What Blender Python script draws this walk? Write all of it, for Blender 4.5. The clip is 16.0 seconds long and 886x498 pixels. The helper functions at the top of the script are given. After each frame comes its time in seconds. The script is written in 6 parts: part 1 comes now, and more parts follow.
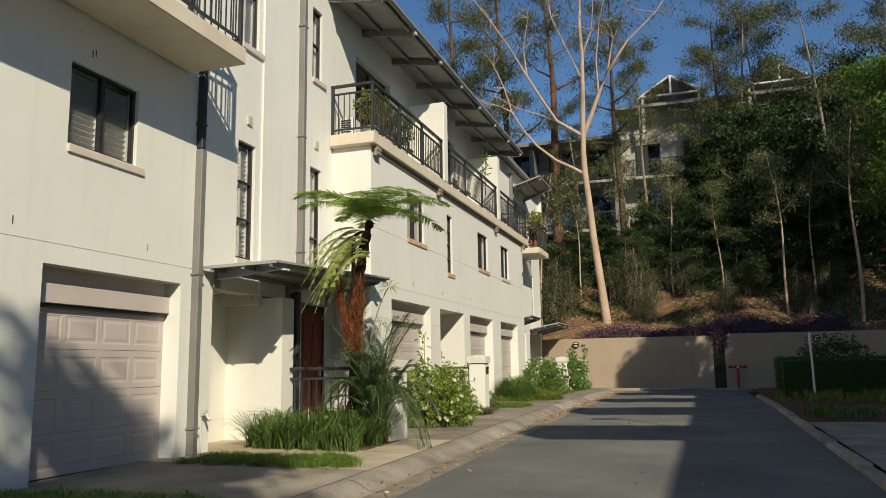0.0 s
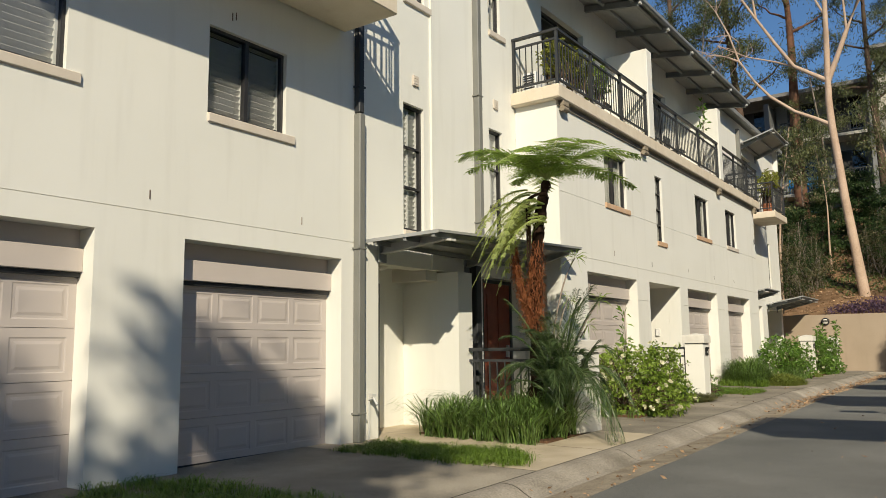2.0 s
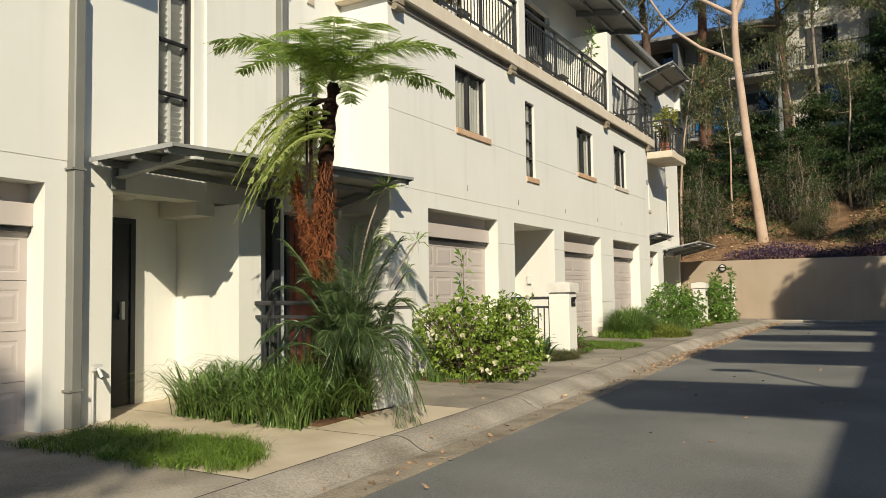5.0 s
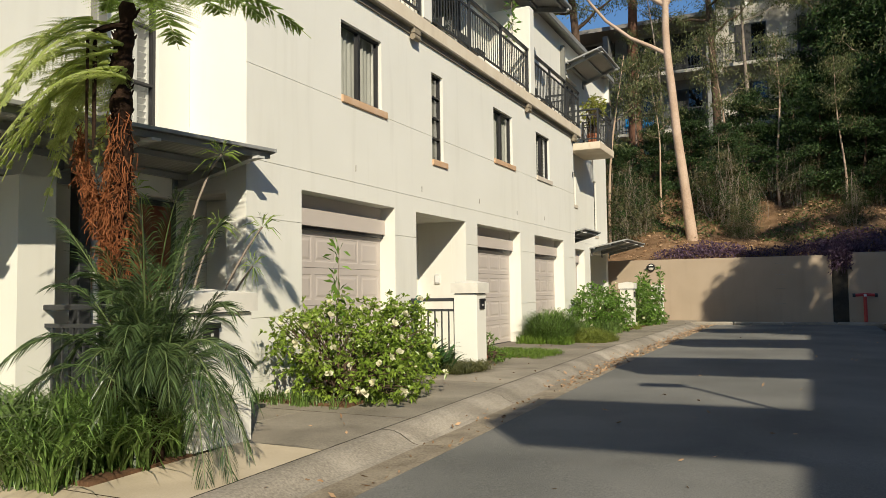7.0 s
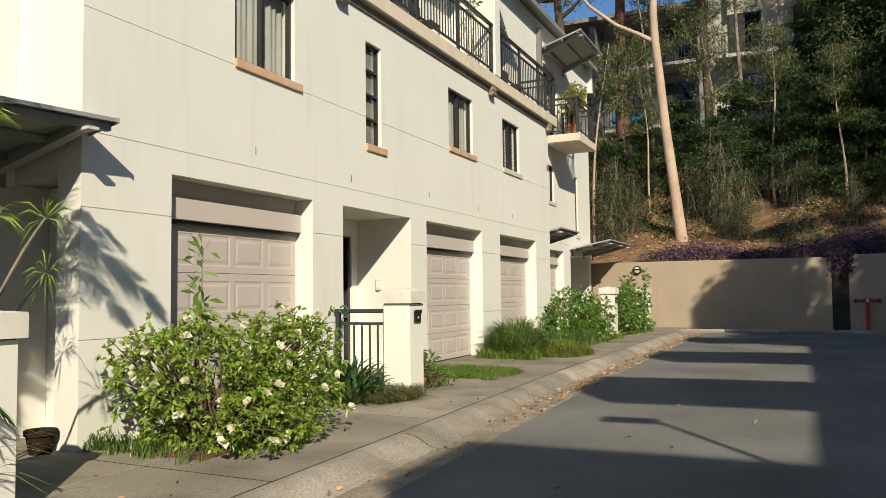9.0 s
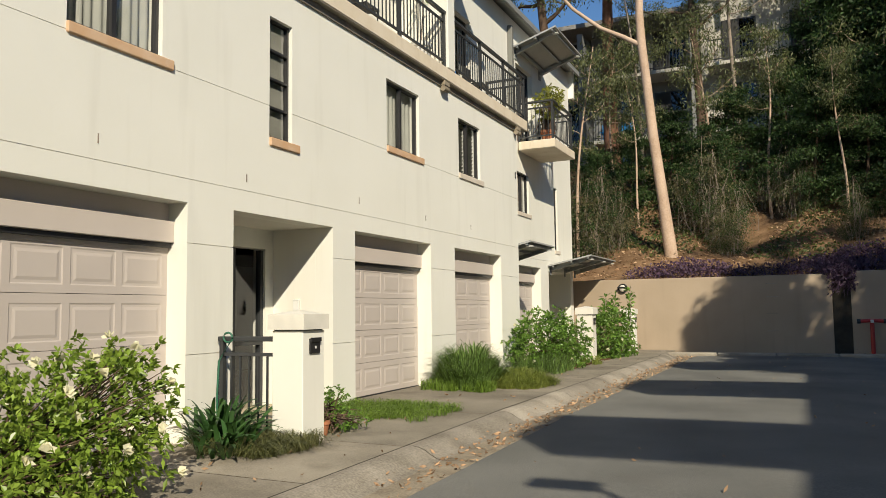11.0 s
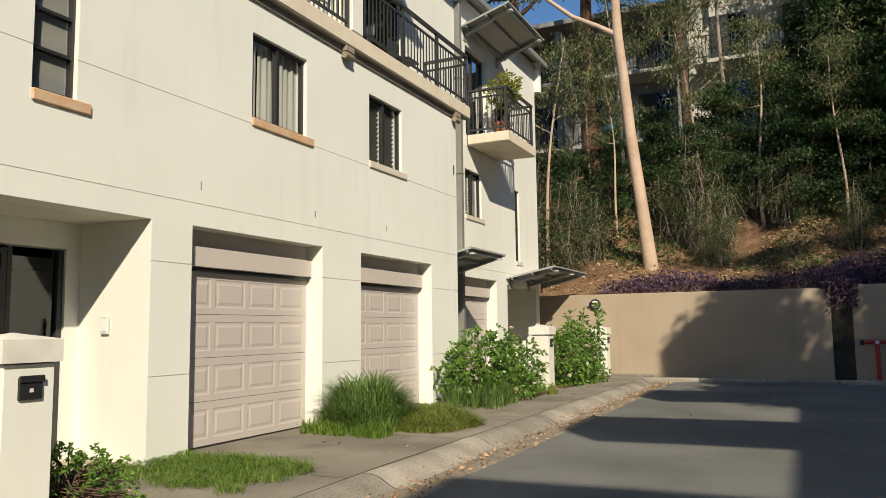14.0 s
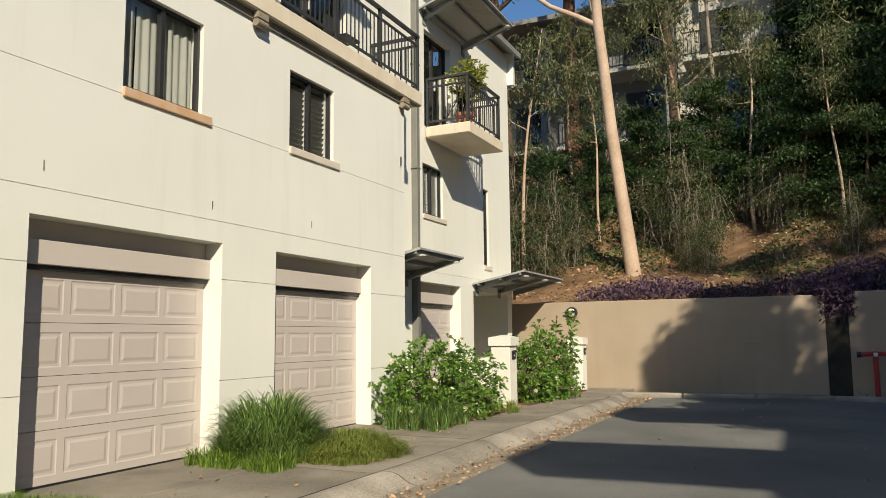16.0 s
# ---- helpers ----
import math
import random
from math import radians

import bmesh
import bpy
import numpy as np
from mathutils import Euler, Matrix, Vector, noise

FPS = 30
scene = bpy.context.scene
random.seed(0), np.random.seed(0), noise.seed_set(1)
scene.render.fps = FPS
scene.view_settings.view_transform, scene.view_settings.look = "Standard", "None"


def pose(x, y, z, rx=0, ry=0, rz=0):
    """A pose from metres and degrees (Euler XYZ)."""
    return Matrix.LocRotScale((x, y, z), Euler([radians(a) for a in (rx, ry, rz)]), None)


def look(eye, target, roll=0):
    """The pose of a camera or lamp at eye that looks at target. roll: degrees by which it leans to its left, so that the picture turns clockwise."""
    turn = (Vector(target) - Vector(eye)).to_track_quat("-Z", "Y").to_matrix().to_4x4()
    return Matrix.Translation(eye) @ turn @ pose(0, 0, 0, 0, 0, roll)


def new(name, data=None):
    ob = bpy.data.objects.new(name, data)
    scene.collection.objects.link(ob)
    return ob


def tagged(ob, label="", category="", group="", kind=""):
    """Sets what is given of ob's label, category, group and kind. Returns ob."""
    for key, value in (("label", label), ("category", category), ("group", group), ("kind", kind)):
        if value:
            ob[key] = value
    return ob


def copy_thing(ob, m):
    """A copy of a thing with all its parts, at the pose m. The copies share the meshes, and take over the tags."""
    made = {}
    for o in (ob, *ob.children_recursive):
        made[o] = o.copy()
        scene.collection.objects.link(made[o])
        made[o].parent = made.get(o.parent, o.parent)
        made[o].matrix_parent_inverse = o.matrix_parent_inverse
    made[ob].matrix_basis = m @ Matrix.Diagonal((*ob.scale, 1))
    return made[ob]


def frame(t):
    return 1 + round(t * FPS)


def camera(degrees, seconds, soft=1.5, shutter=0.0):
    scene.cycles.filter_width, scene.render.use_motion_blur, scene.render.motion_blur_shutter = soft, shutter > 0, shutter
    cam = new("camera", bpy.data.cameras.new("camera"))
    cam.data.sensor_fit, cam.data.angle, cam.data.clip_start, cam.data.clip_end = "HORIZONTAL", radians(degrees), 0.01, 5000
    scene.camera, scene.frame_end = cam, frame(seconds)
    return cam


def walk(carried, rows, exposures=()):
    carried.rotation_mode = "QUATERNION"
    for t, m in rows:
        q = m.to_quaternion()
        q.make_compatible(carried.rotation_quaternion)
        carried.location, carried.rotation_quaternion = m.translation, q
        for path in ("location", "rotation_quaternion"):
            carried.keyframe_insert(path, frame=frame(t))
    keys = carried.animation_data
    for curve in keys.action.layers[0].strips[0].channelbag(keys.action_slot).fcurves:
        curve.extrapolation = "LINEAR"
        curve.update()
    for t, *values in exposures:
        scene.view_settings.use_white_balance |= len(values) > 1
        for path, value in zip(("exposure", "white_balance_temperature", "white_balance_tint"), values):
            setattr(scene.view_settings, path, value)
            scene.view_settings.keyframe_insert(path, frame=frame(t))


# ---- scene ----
cam = camera(60.2, 16.0, 0.75)
METRES, EYE, TILT, LEAN, TURN = 15.5, 1.2, 0.0, 0.0, 18.3
ROWS = [
    (0.0, 0.0, 0.0, 0.0, 0.13, 8.76, 0.83),
    (0.5, 0.0028, 0.0243, 0.0005, 7.68, 8.84, 0.81),
    (1.0, 0.01, 0.0477, 0.0011, 13.53, 8.82, 0.65),
    (1.5, 0.0204, 0.072, 0.0016, 16.57, 8.54, 0.6),
    (2.0, 0.0327, 0.0976, 0.0024, 17.25, 7.34, 0.62),
    (2.5, 0.0463, 0.1221, 0.0034, 17.12, 5.55, 0.67),
    (3.0, 0.0578, 0.1499, 0.0047, 16.51, 3.97, 0.73),
    (3.5, 0.069, 0.1766, 0.005, 14.87, 3.51, 0.74),
    (4.0, 0.0797, 0.2051, 0.0044, 13.78, 3.42, 0.8),
    (4.5, 0.0892, 0.2374, 0.0051, 13.05, 3.37, 0.83),
    (7.0, 0.1145, 0.4045, 0.0059, 6.98, 3.22, 0.73),
    (7.5, 0.1217, 0.4395, 0.0078, 6.94, 3.23, 0.7),
    (8.0, 0.1277, 0.4739, 0.0099, 6.89, 3.24, 0.66),
    (8.5, 0.1401, 0.503, 0.0114, 6.61, 3.27, 0.69),
    (9.0, 0.1531, 0.5362, 0.0119, 6.65, 3.32, 0.7),
    (11.5, 0.2156, 0.6853, 0.0148, 6.86, 5.08, 0.75),
    (12.0, 0.2282, 0.7126, 0.0138, 6.86, 5.44, 0.74),
    (12.5, 0.24, 0.7413, 0.0132, 6.88, 5.88, 0.75),
    (13.0, 0.2511, 0.7734, 0.014, 6.88, 6.01, 0.73),
    (13.5, 0.2633, 0.8055, 0.0155, 6.9, 5.98, 0.72),
    (14.0, 0.272, 0.8376, 0.0164, 6.87, 5.97, 0.7),
    (14.5, 0.2847, 0.8648, 0.016, 6.9, 6.25, 0.69),
    (15.0, 0.298, 0.8902, 0.0148, 6.88, 6.5, 0.69),
    (15.5, 0.308, 0.9185, 0.0166, 6.88, 6.54, 0.62),
    (16.0, 0.3174, 0.9407, 0.0177, 6.84, 6.62, 0.61),
]
walk(cam, [(t, pose(0, 0, EYE, TILT, LEAN, TURN) @ pose(METRES * x, METRES * y, METRES * z, 90 + pitch, roll, yaw)) for t, x, y, z, yaw, pitch, roll in ROWS], [(0.0, -0.02), (0.5, -0.09), (1.0, 0.0), (1.5, 0.06), (3.0, 0.17), (4.5, 0.22), (8.0, 0.25), (12.5, 0.23), (16.0, 0.29)])

# ---- daylight ----
TO_SUN = Vector((0.93, -1.27, 1.0)).normalized()
world = bpy.data.worlds.new("sky")
scene.world = world
world.use_nodes = True
wn = world.node_tree.nodes
sky = wn.new("ShaderNodeTexSky")
sky.sky_type = "NISHITA"
sky.sun_disc = False
sky.sun_elevation = math.asin(TO_SUN.z)
sky.sun_rotation = math.atan2(TO_SUN.x, TO_SUN.y)
sky.air_density, sky.dust_density, sky.ozone_density = 1.35, 0.0, 9.0
wn["Background"].inputs["Strength"].default_value = 0.083
world.node_tree.links.new(sky.outputs["Color"], wn["Background"].inputs["Color"])
sun_data = bpy.data.lights.new("sun", "SUN")
sun_data.energy, sun_data.angle, sun_data.color = 4.65, radians(0.53), (1.0, 0.905, 0.715)
sun = new("sun", sun_data)
sun.matrix_world = look(TO_SUN * 60, (0, 0, 0))

# ---- materials ----
def material(name, a, b, rough=0.8, scale=3.0, fine=60.0, bump=0.15, metal=0.0, streak=0.0, vary=0.0, island=False, translucent=0.0, stain=None, spec=0.5, grit=0.45):
    m = bpy.data.materials.new(name)
    m.use_nodes = True
    n, l = m.node_tree.nodes, m.node_tree.links
    bsdf = n["Principled BSDF"]
    co = n.new("ShaderNodeTexCoord")
    geo = n.new("ShaderNodeNewGeometry")
    src = geo.outputs["Position"]
    big = n.new("ShaderNodeTexNoise")
    big.inputs["Scale"].default_value, big.inputs["Detail"].default_value = scale, 5
    l.new(src, big.inputs["Vector"])
    sm = n.new("ShaderNodeTexNoise")
    sm.inputs["Scale"].default_value, sm.inputs["Detail"].default_value = fine, 3
    l.new(src, sm.inputs["Vector"])
    add = n.new("ShaderNodeMath")
    add.operation = "MULTIPLY_ADD"
    add.inputs[1].default_value = grit
    l.new(sm.outputs["Fac"], add.inputs[0])
    l.new(big.outputs["Fac"], add.inputs[2])
    ramp = n.new("ShaderNodeMapRange")
    ramp.inputs["From Min"].default_value, ramp.inputs["From Max"].default_value = 0.225 + 0.5 * grit, 0.775 + 0.5 * grit
    l.new(add.outputs[0], ramp.inputs["Value"])
    mix = n.new("ShaderNodeMix")
    mix.data_type = "RGBA"
    mix.inputs["A"].default_value, mix.inputs["B"].default_value = (*a, 1), (*b, 1)
    l.new(ramp.outputs["Result"], mix.inputs["Factor"])
    col = mix.outputs["Result"]
    if streak or stain:
        mp = n.new("ShaderNodeMapping")
        mp.inputs["Scale"].default_value = (3.5, 3.5, 0.35) if streak else (0.9, 0.9, 0.9)
        l.new(src, mp.inputs["Vector"])
        st = n.new("ShaderNodeTexNoise")
        st.inputs["Scale"].default_value, st.inputs["Detail"].default_value = 1.4, 6
        l.new(mp.outputs["Vector"], st.inputs["Vector"])
        mr = n.new("ShaderNodeMapRange")
        mr.inputs["From Min"].default_value, mr.inputs["From Max"].default_value = 0.55, 0.8
        mr.inputs["To Max"].default_value = streak or 0.6
        l.new(st.outputs["Fac"], mr.inputs["Value"])
        sx = n.new("ShaderNodeMix")
        sx.data_type = "RGBA"
        sx.inputs["B"].default_value = (*(stain or [c * 0.55 for c in a]), 1)
        l.new(mr.outputs["Result"], sx.inputs["Factor"])
        l.new(col, sx.inputs["A"])
        col = sx.outputs["Result"]
    if vary:
        hs = n.new("ShaderNodeHueSaturation")
        vr = n.new("ShaderNodeMapRange")
        vr.inputs["To Min"].default_value, vr.inputs["To Max"].default_value = 1 - vary, 1 + vary
        if island:
            l.new(geo.outputs["Random Per Island"], vr.inputs["Value"])
        else:
            oi = n.new("ShaderNodeObjectInfo")
            l.new(oi.outputs["Random"], vr.inputs["Value"])
        l.new(vr.outputs["Result"], hs.inputs["Value"])
        l.new(col, hs.inputs["Color"])
        col = hs.outputs["Color"]
    l.new(col, bsdf.inputs["Base Color"])
    bsdf.inputs["Roughness"].default_value, bsdf.inputs["Metallic"].default_value = rough, metal
    bsdf.inputs["Specular IOR Level"].default_value = spec
    if bump:
        bp = n.new("ShaderNodeBump")
        bp.inputs["Strength"].default_value, bp.inputs["Distance"].default_value = bump, 0.01
        l.new(sm.outputs["Fac"], bp.inputs["Height"])
        l.new(bp.outputs["Normal"], bsdf.inputs["Normal"])
    if translucent:
        tr = n.new("ShaderNodeBsdfTranslucent")
        l.new(col, tr.inputs["Color"])
        ms = n.new("ShaderNodeMixShader")
        ms.inputs["Fac"].default_value = translucent
        l.new(bsdf.outputs["BSDF"], ms.inputs[1])
        l.new(tr.outputs["BSDF"], ms.inputs[2])
        l.new(ms.outputs["Shader"], n["Material Output"].inputs["Surface"])
    return m


def glass_material(name, tint, clear):
    m = bpy.data.materials.new(name)
    m.use_nodes = True
    n, l = m.node_tree.nodes, m.node_tree.links
    gl, tr, fr, ms = n.new("ShaderNodeBsdfGlossy"), n.new("ShaderNodeBsdfTransparent"), n.new("ShaderNodeFresnel"), n.new("ShaderNodeMixShader")
    gl.inputs["Roughness"].default_value = 0.02
    gl.inputs["Color"].default_value = (0.9, 0.92, 0.95, 1)
    tr.inputs["Color"].default_value = (*tint, 1)
    fr.inputs["IOR"].default_value = clear
    l.new(fr.outputs["Fac"], ms.inputs["Fac"])
    l.new(tr.outputs["BSDF"], ms.inputs[1])
    l.new(gl.outputs["BSDF"], ms.inputs[2])
    l.new(ms.outputs["Shader"], n["Material Output"].inputs["Surface"])
    return m


RENDERED = material("cream_render", (0.755, 0.738, 0.662), (0.815, 0.797, 0.725), 0.9, 0.7, 180, 0.12, streak=0.24, stain=(0.56, 0.53, 0.46), spec=0.2, grit=0.6)
RENDER_OLD = material("weathered_render", (0.68, 0.65, 0.57), (0.78, 0.74, 0.66), 0.9, 5, 120, 0.2, stain=(0.36, 0.35, 0.31), spec=0.2)
SLAB = material("balcony_concrete", (0.66, 0.56, 0.42), (0.76, 0.67, 0.53), 0.85, 2.5, 90, 0.15, streak=0.3, stain=(0.45, 0.36, 0.25), spec=0.2)
# dark brown carries the shadow under the slab as well as its staining
SHADE_STAINED = material("shade_stained_render", (0.20, 0.175, 0.135), (0.34, 0.30, 0.235), 0.92, 2.2, 70, 0.2, streak=0.5, stain=(0.13, 0.11, 0.085), spec=0.15)
SOFFIT = material("soffit_paint", (0.68, 0.65, 0.58), (0.75, 0.72, 0.65), 0.9, 1.5, 100, 0.06)
GARAGE = material("garage_door_paint", (0.50, 0.44, 0.40), (0.55, 0.485, 0.44), 0.55, 1.2, 140, 0.05, streak=0.12, stain=(0.42, 0.36, 0.32))
HEADER = material("garage_header_paint", (0.52, 0.46, 0.41), (0.58, 0.51, 0.46), 0.6, 1.2, 140, 0.05)
STEEL = material("dark_grey_steel", (0.030, 0.032, 0.034), (0.048, 0.05, 0.052), 0.45, 3, 120, 0.05, spec=0.4)
GREY_STEEL = material("grey_painted_steel", (0.20, 0.21, 0.205), (0.27, 0.275, 0.265), 0.5, 3, 90, 0.06)
PALE_STEEL = material("pale_painted_steel", (0.55, 0.55, 0.52), (0.66, 0.65, 0.61), 0.55, 4, 90, 0.08)
CANOPY_STEEL = material("pale_grey_galvanised_steel", (0.34, 0.345, 0.335), (0.44, 0.44, 0.425), 0.5, 3, 90, 0.06, metal=0.2)
SHEET = material("corrugated_sheet", (0.36, 0.36, 0.34), (0.46, 0.45, 0.42), 0.45, 2, 60, 0.05, metal=0.3, streak=0.3)
PIPE = material("olive_grey_pipe", (0.17, 0.17, 0.15), (0.22, 0.215, 0.19), 0.5, 2, 80, 0.05)
ALU = material("dark_window_aluminium", (0.022, 0.021, 0.022), (0.035, 0.033, 0.033), 0.35, 4, 80, 0.02)
SILL = material("painted_sill", (0.60, 0.52, 0.42), (0.68, 0.61, 0.52), 0.85, 6, 90, 0.15, spec=0.2)
SILL_RUST = material("rusty_sill", (0.56, 0.33, 0.17), (0.64, 0.47, 0.33), 0.85, 5, 90, 0.15, stain=(0.46, 0.17, 0.05), spec=0.2)
GLASS = glass_material("window_glass", (0.74, 0.76, 0.76), 1.75)
CURTAIN = material("curtain_cloth", (0.55, 0.55, 0.51), (0.68, 0.67, 0.62), 0.95, 3, 200, 0.05, translucent=0.2)
BLIND = material("grey_blind_cloth", (0.27, 0.265, 0.24), (0.36, 0.35, 0.32), 0.9, 3, 120, 0.05)
SHUTTER = material("white_shutter", (0.76, 0.75, 0.72), (0.82, 0.81, 0.78), 0.5, 3, 90, 0.02)
# near-black colour in place of the darkness inside unlit rooms
ROOM_GLOOM = material("painted_room_gloom", (0.03, 0.03, 0.03), (0.05, 0.05, 0.048), 0.9, 2, 30, 0.0)
RED_DOOR = material("red_stained_timber", (0.16, 0.035, 0.018), (0.25, 0.06, 0.03), 0.4, 8, 70, 0.08, streak=0.3)
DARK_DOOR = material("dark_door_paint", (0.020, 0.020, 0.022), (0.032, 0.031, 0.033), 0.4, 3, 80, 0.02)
ASPHALT = material("asphalt", (0.106, 0.107, 0.098), (0.215, 0.21, 0.19), 0.92, 0.6, 85, 0.6, stain=(0.14, 0.13, 0.115), spec=0.25, grit=1.0)
CONCRETE = material("path_concrete", (0.17, 0.148, 0.115), (0.37, 0.325, 0.255), 0.9, 1.1, 80, 0.2, stain=(0.075, 0.062, 0.046), vary=0.12, spec=0.2, grit=0.85)
KERB = material("kerb_concrete", (0.20, 0.176, 0.138), (0.43, 0.38, 0.31), 0.9, 1.7, 50, 0.5, stain=(0.10, 0.082, 0.06), vary=0.14, spec=0.2, grit=0.9)
JOINT = material("joint_bitumen", (0.03, 0.026, 0.02), (0.07, 0.058, 0.044), 0.95, 4, 60, 0.3, spec=0.1)
GUTTER = material("dirty_gutter_concrete", (0.19, 0.155, 0.112), (0.36, 0.305, 0.225), 0.92, 3.4, 48, 0.5, stain=(0.10, 0.078, 0.052), vary=0.07, spec=0.2, grit=1.0)
PALE_CONCRETE = material("pale_path_concrete", (0.42, 0.345, 0.24), (0.58, 0.49, 0.36), 0.9, 1.8, 80, 0.25, stain=(0.30, 0.25, 0.17), vary=0.05, spec=0.2)
RETAIN = material("beige_retaining_wall", (0.36, 0.285, 0.205), (0.43, 0.34, 0.25), 0.9, 0.9, 110, 0.2, streak=0.15, spec=0.2)
# near-black colour that stands for deep shade in the wall gap
GAP_SHADE = material("gap_shade_render", (0.03, 0.027, 0.022), (0.075, 0.065, 0.05), 0.95, 3, 60, 0.3, spec=0.1)
SOIL = material("leaf_litter_ground", (0.10, 0.058, 0.03), (0.28, 0.175, 0.10), 0.95, 2.2, 22, 0.8, stain=(0.06, 0.07, 0.02), spec=0.1)
MULCH = material("bed_mulch", (0.09, 0.05, 0.028), (0.19, 0.11, 0.065), 0.95, 6, 60, 0.9, spec=0.1)
TERRACOTTA = material("terracotta", (0.36, 0.13, 0.06), (0.45, 0.18, 0.09), 0.8, 8, 90, 0.1)
WHITE_PAINT = material("white_paint", (0.72, 0.71, 0.68), (0.80, 0.79, 0.76), 0.5, 5, 100, 0.03)
RED_PAINT = material("red_paint", (0.33, 0.02, 0.02), (0.42, 0.035, 0.03), 0.4, 5, 90, 0.05)
BLUE_PLASTIC = material("blue_plastic", (0.01, 0.22, 0.55), (0.015, 0.28, 0.62), 0.4, 5, 90, 0.02)
BLACK_PLASTIC = material("black_plastic", (0.015, 0.015, 0.016), (0.026, 0.026, 0.027), 0.35, 5, 90, 0.02)
LAMP_GLASS = material("frosted_lamp_glass", (0.66, 0.62, 0.54), (0.74, 0.70, 0.62), 0.3, 5, 90, 0.0)
HOSE = material("green_hose", (0.02, 0.10, 0.06), (0.03, 0.14, 0.08), 0.4, 5, 90, 0.02)
FAR_WALL = material("far_house_render", (0.44, 0.41, 0.36), (0.54, 0.51, 0.45), 0.9, 0.7, 60, 0.1, streak=0.2, spec=0.2)
FAR_GREY = material("far_house_grey", (0.20, 0.20, 0.20), (0.28, 0.28, 0.27), 0.9, 0.7, 60, 0.1, streak=0.2, spec=0.2)
FAR_ROOF = material("far_roof_sheet", (0.20, 0.19, 0.18), (0.28, 0.27, 0.25), 0.5, 0.8, 60, 0.1)
BARK_GUM = material("smooth_gum_bark", (0.40, 0.275, 0.19), (0.58, 0.43, 0.32), 0.85, 1.3, 18, 0.4, streak=0.75, stain=(0.24, 0.18, 0.145), spec=0.15, grit=0.7)
BARK_DARK = material("rough_bark", (0.075, 0.05, 0.036), (0.15, 0.10, 0.072), 0.95, 5, 30, 0.9, spec=0.1)
BARK_RED = material("reddish_brown_bark", (0.10, 0.052, 0.034), (0.22, 0.115, 0.075), 0.95, 4, 24, 0.9, spec=0.1)
BARK_GREY = material("grey_bark", (0.22, 0.18, 0.145), (0.33, 0.27, 0.22), 0.9, 3, 30, 0.5, spec=0.1)
FERN_TRUNK = material("fern_trunk_fibre", (0.018, 0.011, 0.008), (0.045, 0.026, 0.017), 0.95, 12, 60, 1.0, spec=0.1)
FERN_SKIRT = material("dead_frond_fibre", (0.13, 0.046, 0.019), (0.27, 0.10, 0.042), 0.9, 12, 60, 0.3, vary=0.35, island=True, spec=0.1)


def leaf(name, a, b, vary=0.35, translucent=0.3, rough=0.5):
    return material(name, a, b, rough, 1.5, 12, 0.0, vary=vary, island=True, translucent=translucent, spec=0.35)


L_FERN = leaf("fern_leaf", (0.27, 0.39, 0.075), (0.41, 0.53, 0.13), 0.35, 0.5)
L_FERN_PALE = leaf("pale_fern_leaf", (0.46, 0.54, 0.17), (0.62, 0.67, 0.29), 0.2, 0.65)
PALM_RIB = leaf("palm_midrib", (0.10, 0.15, 0.05), (0.16, 0.20, 0.08), 0.35, 0.1)
L_PALM = leaf("palm_leaf", (0.038, 0.072, 0.024), (0.105, 0.15, 0.055), 0.5, 0.25, 0.3)
L_GRASS = leaf("strap_grass_leaf", (0.085, 0.15, 0.033), (0.20, 0.30, 0.08), 0.65, 0.35, 0.35)
L_LAWN = leaf("lawn_blade", (0.10, 0.18, 0.02), (0.21, 0.31, 0.05), 0.5, 0.35)
L_MONDO = leaf("mondo_grass_blade", (0.075, 0.095, 0.028), (0.19, 0.18, 0.07), 0.5, 0.25)
L_DRY = leaf("dry_grass_blade", (0.13, 0.175, 0.03), (0.27, 0.31, 0.065), 0.5, 0.3)
L_GARD = leaf("glossy_shrub_leaf", (0.16, 0.25, 0.03), (0.27, 0.36, 0.06), 0.45, 0.3, 0.32)
L_BUSH = leaf("green_shrub_leaf", (0.10, 0.20, 0.03), (0.17, 0.28, 0.05), 0.45, 0.3, 0.35)
L_AGAP = leaf("dark_strap_leaf", (0.025, 0.07, 0.018), (0.05, 0.11, 0.028), 0.4, 0.15, 0.35)
L_YELLOW = leaf("yellow_green_leaf", (0.26, 0.28, 0.04), (0.34, 0.35, 0.08), 0.35, 0.35)
L_GUM = leaf("gum_leaf", (0.07, 0.09, 0.03), (0.16, 0.17, 0.068), 0.55, 0.3)
L_DARKTREE = leaf("rainforest_leaf", (0.014, 0.036, 0.010), (0.06, 0.105, 0.026), 0.7, 0.25, 0.6)
L_BRIGHT = leaf("sunlit_tree_leaf", (0.11, 0.20, 0.025), (0.19, 0.30, 0.05), 0.45, 0.4)
L_OLIVE = leaf("olive_scrub_leaf", (0.085, 0.080, 0.034), (0.17, 0.15, 0.075), 0.5, 0.2)
L_HILLGRASS = leaf("hill_grass_blade", (0.06, 0.085, 0.022), (0.12, 0.14, 0.045), 0.5, 0.25)
L_PURPLE = leaf("purple_groundcover_leaf", (0.06, 0.034, 0.062), (0.125, 0.075, 0.115), 0.45, 0.15)
L_HEDGE = leaf("hedge_leaf", (0.03, 0.075, 0.014), (0.055, 0.11, 0.02), 0.4, 0.2)
PETAL = leaf("cream_petal", (0.74, 0.70, 0.48), (0.82, 0.80, 0.62), 0.08, 0.25, 0.6)
LITTER = leaf("dead_leaf", (0.28, 0.16, 0.08), (0.50, 0.34, 0.21), 0.5, 0.1, 0.8)


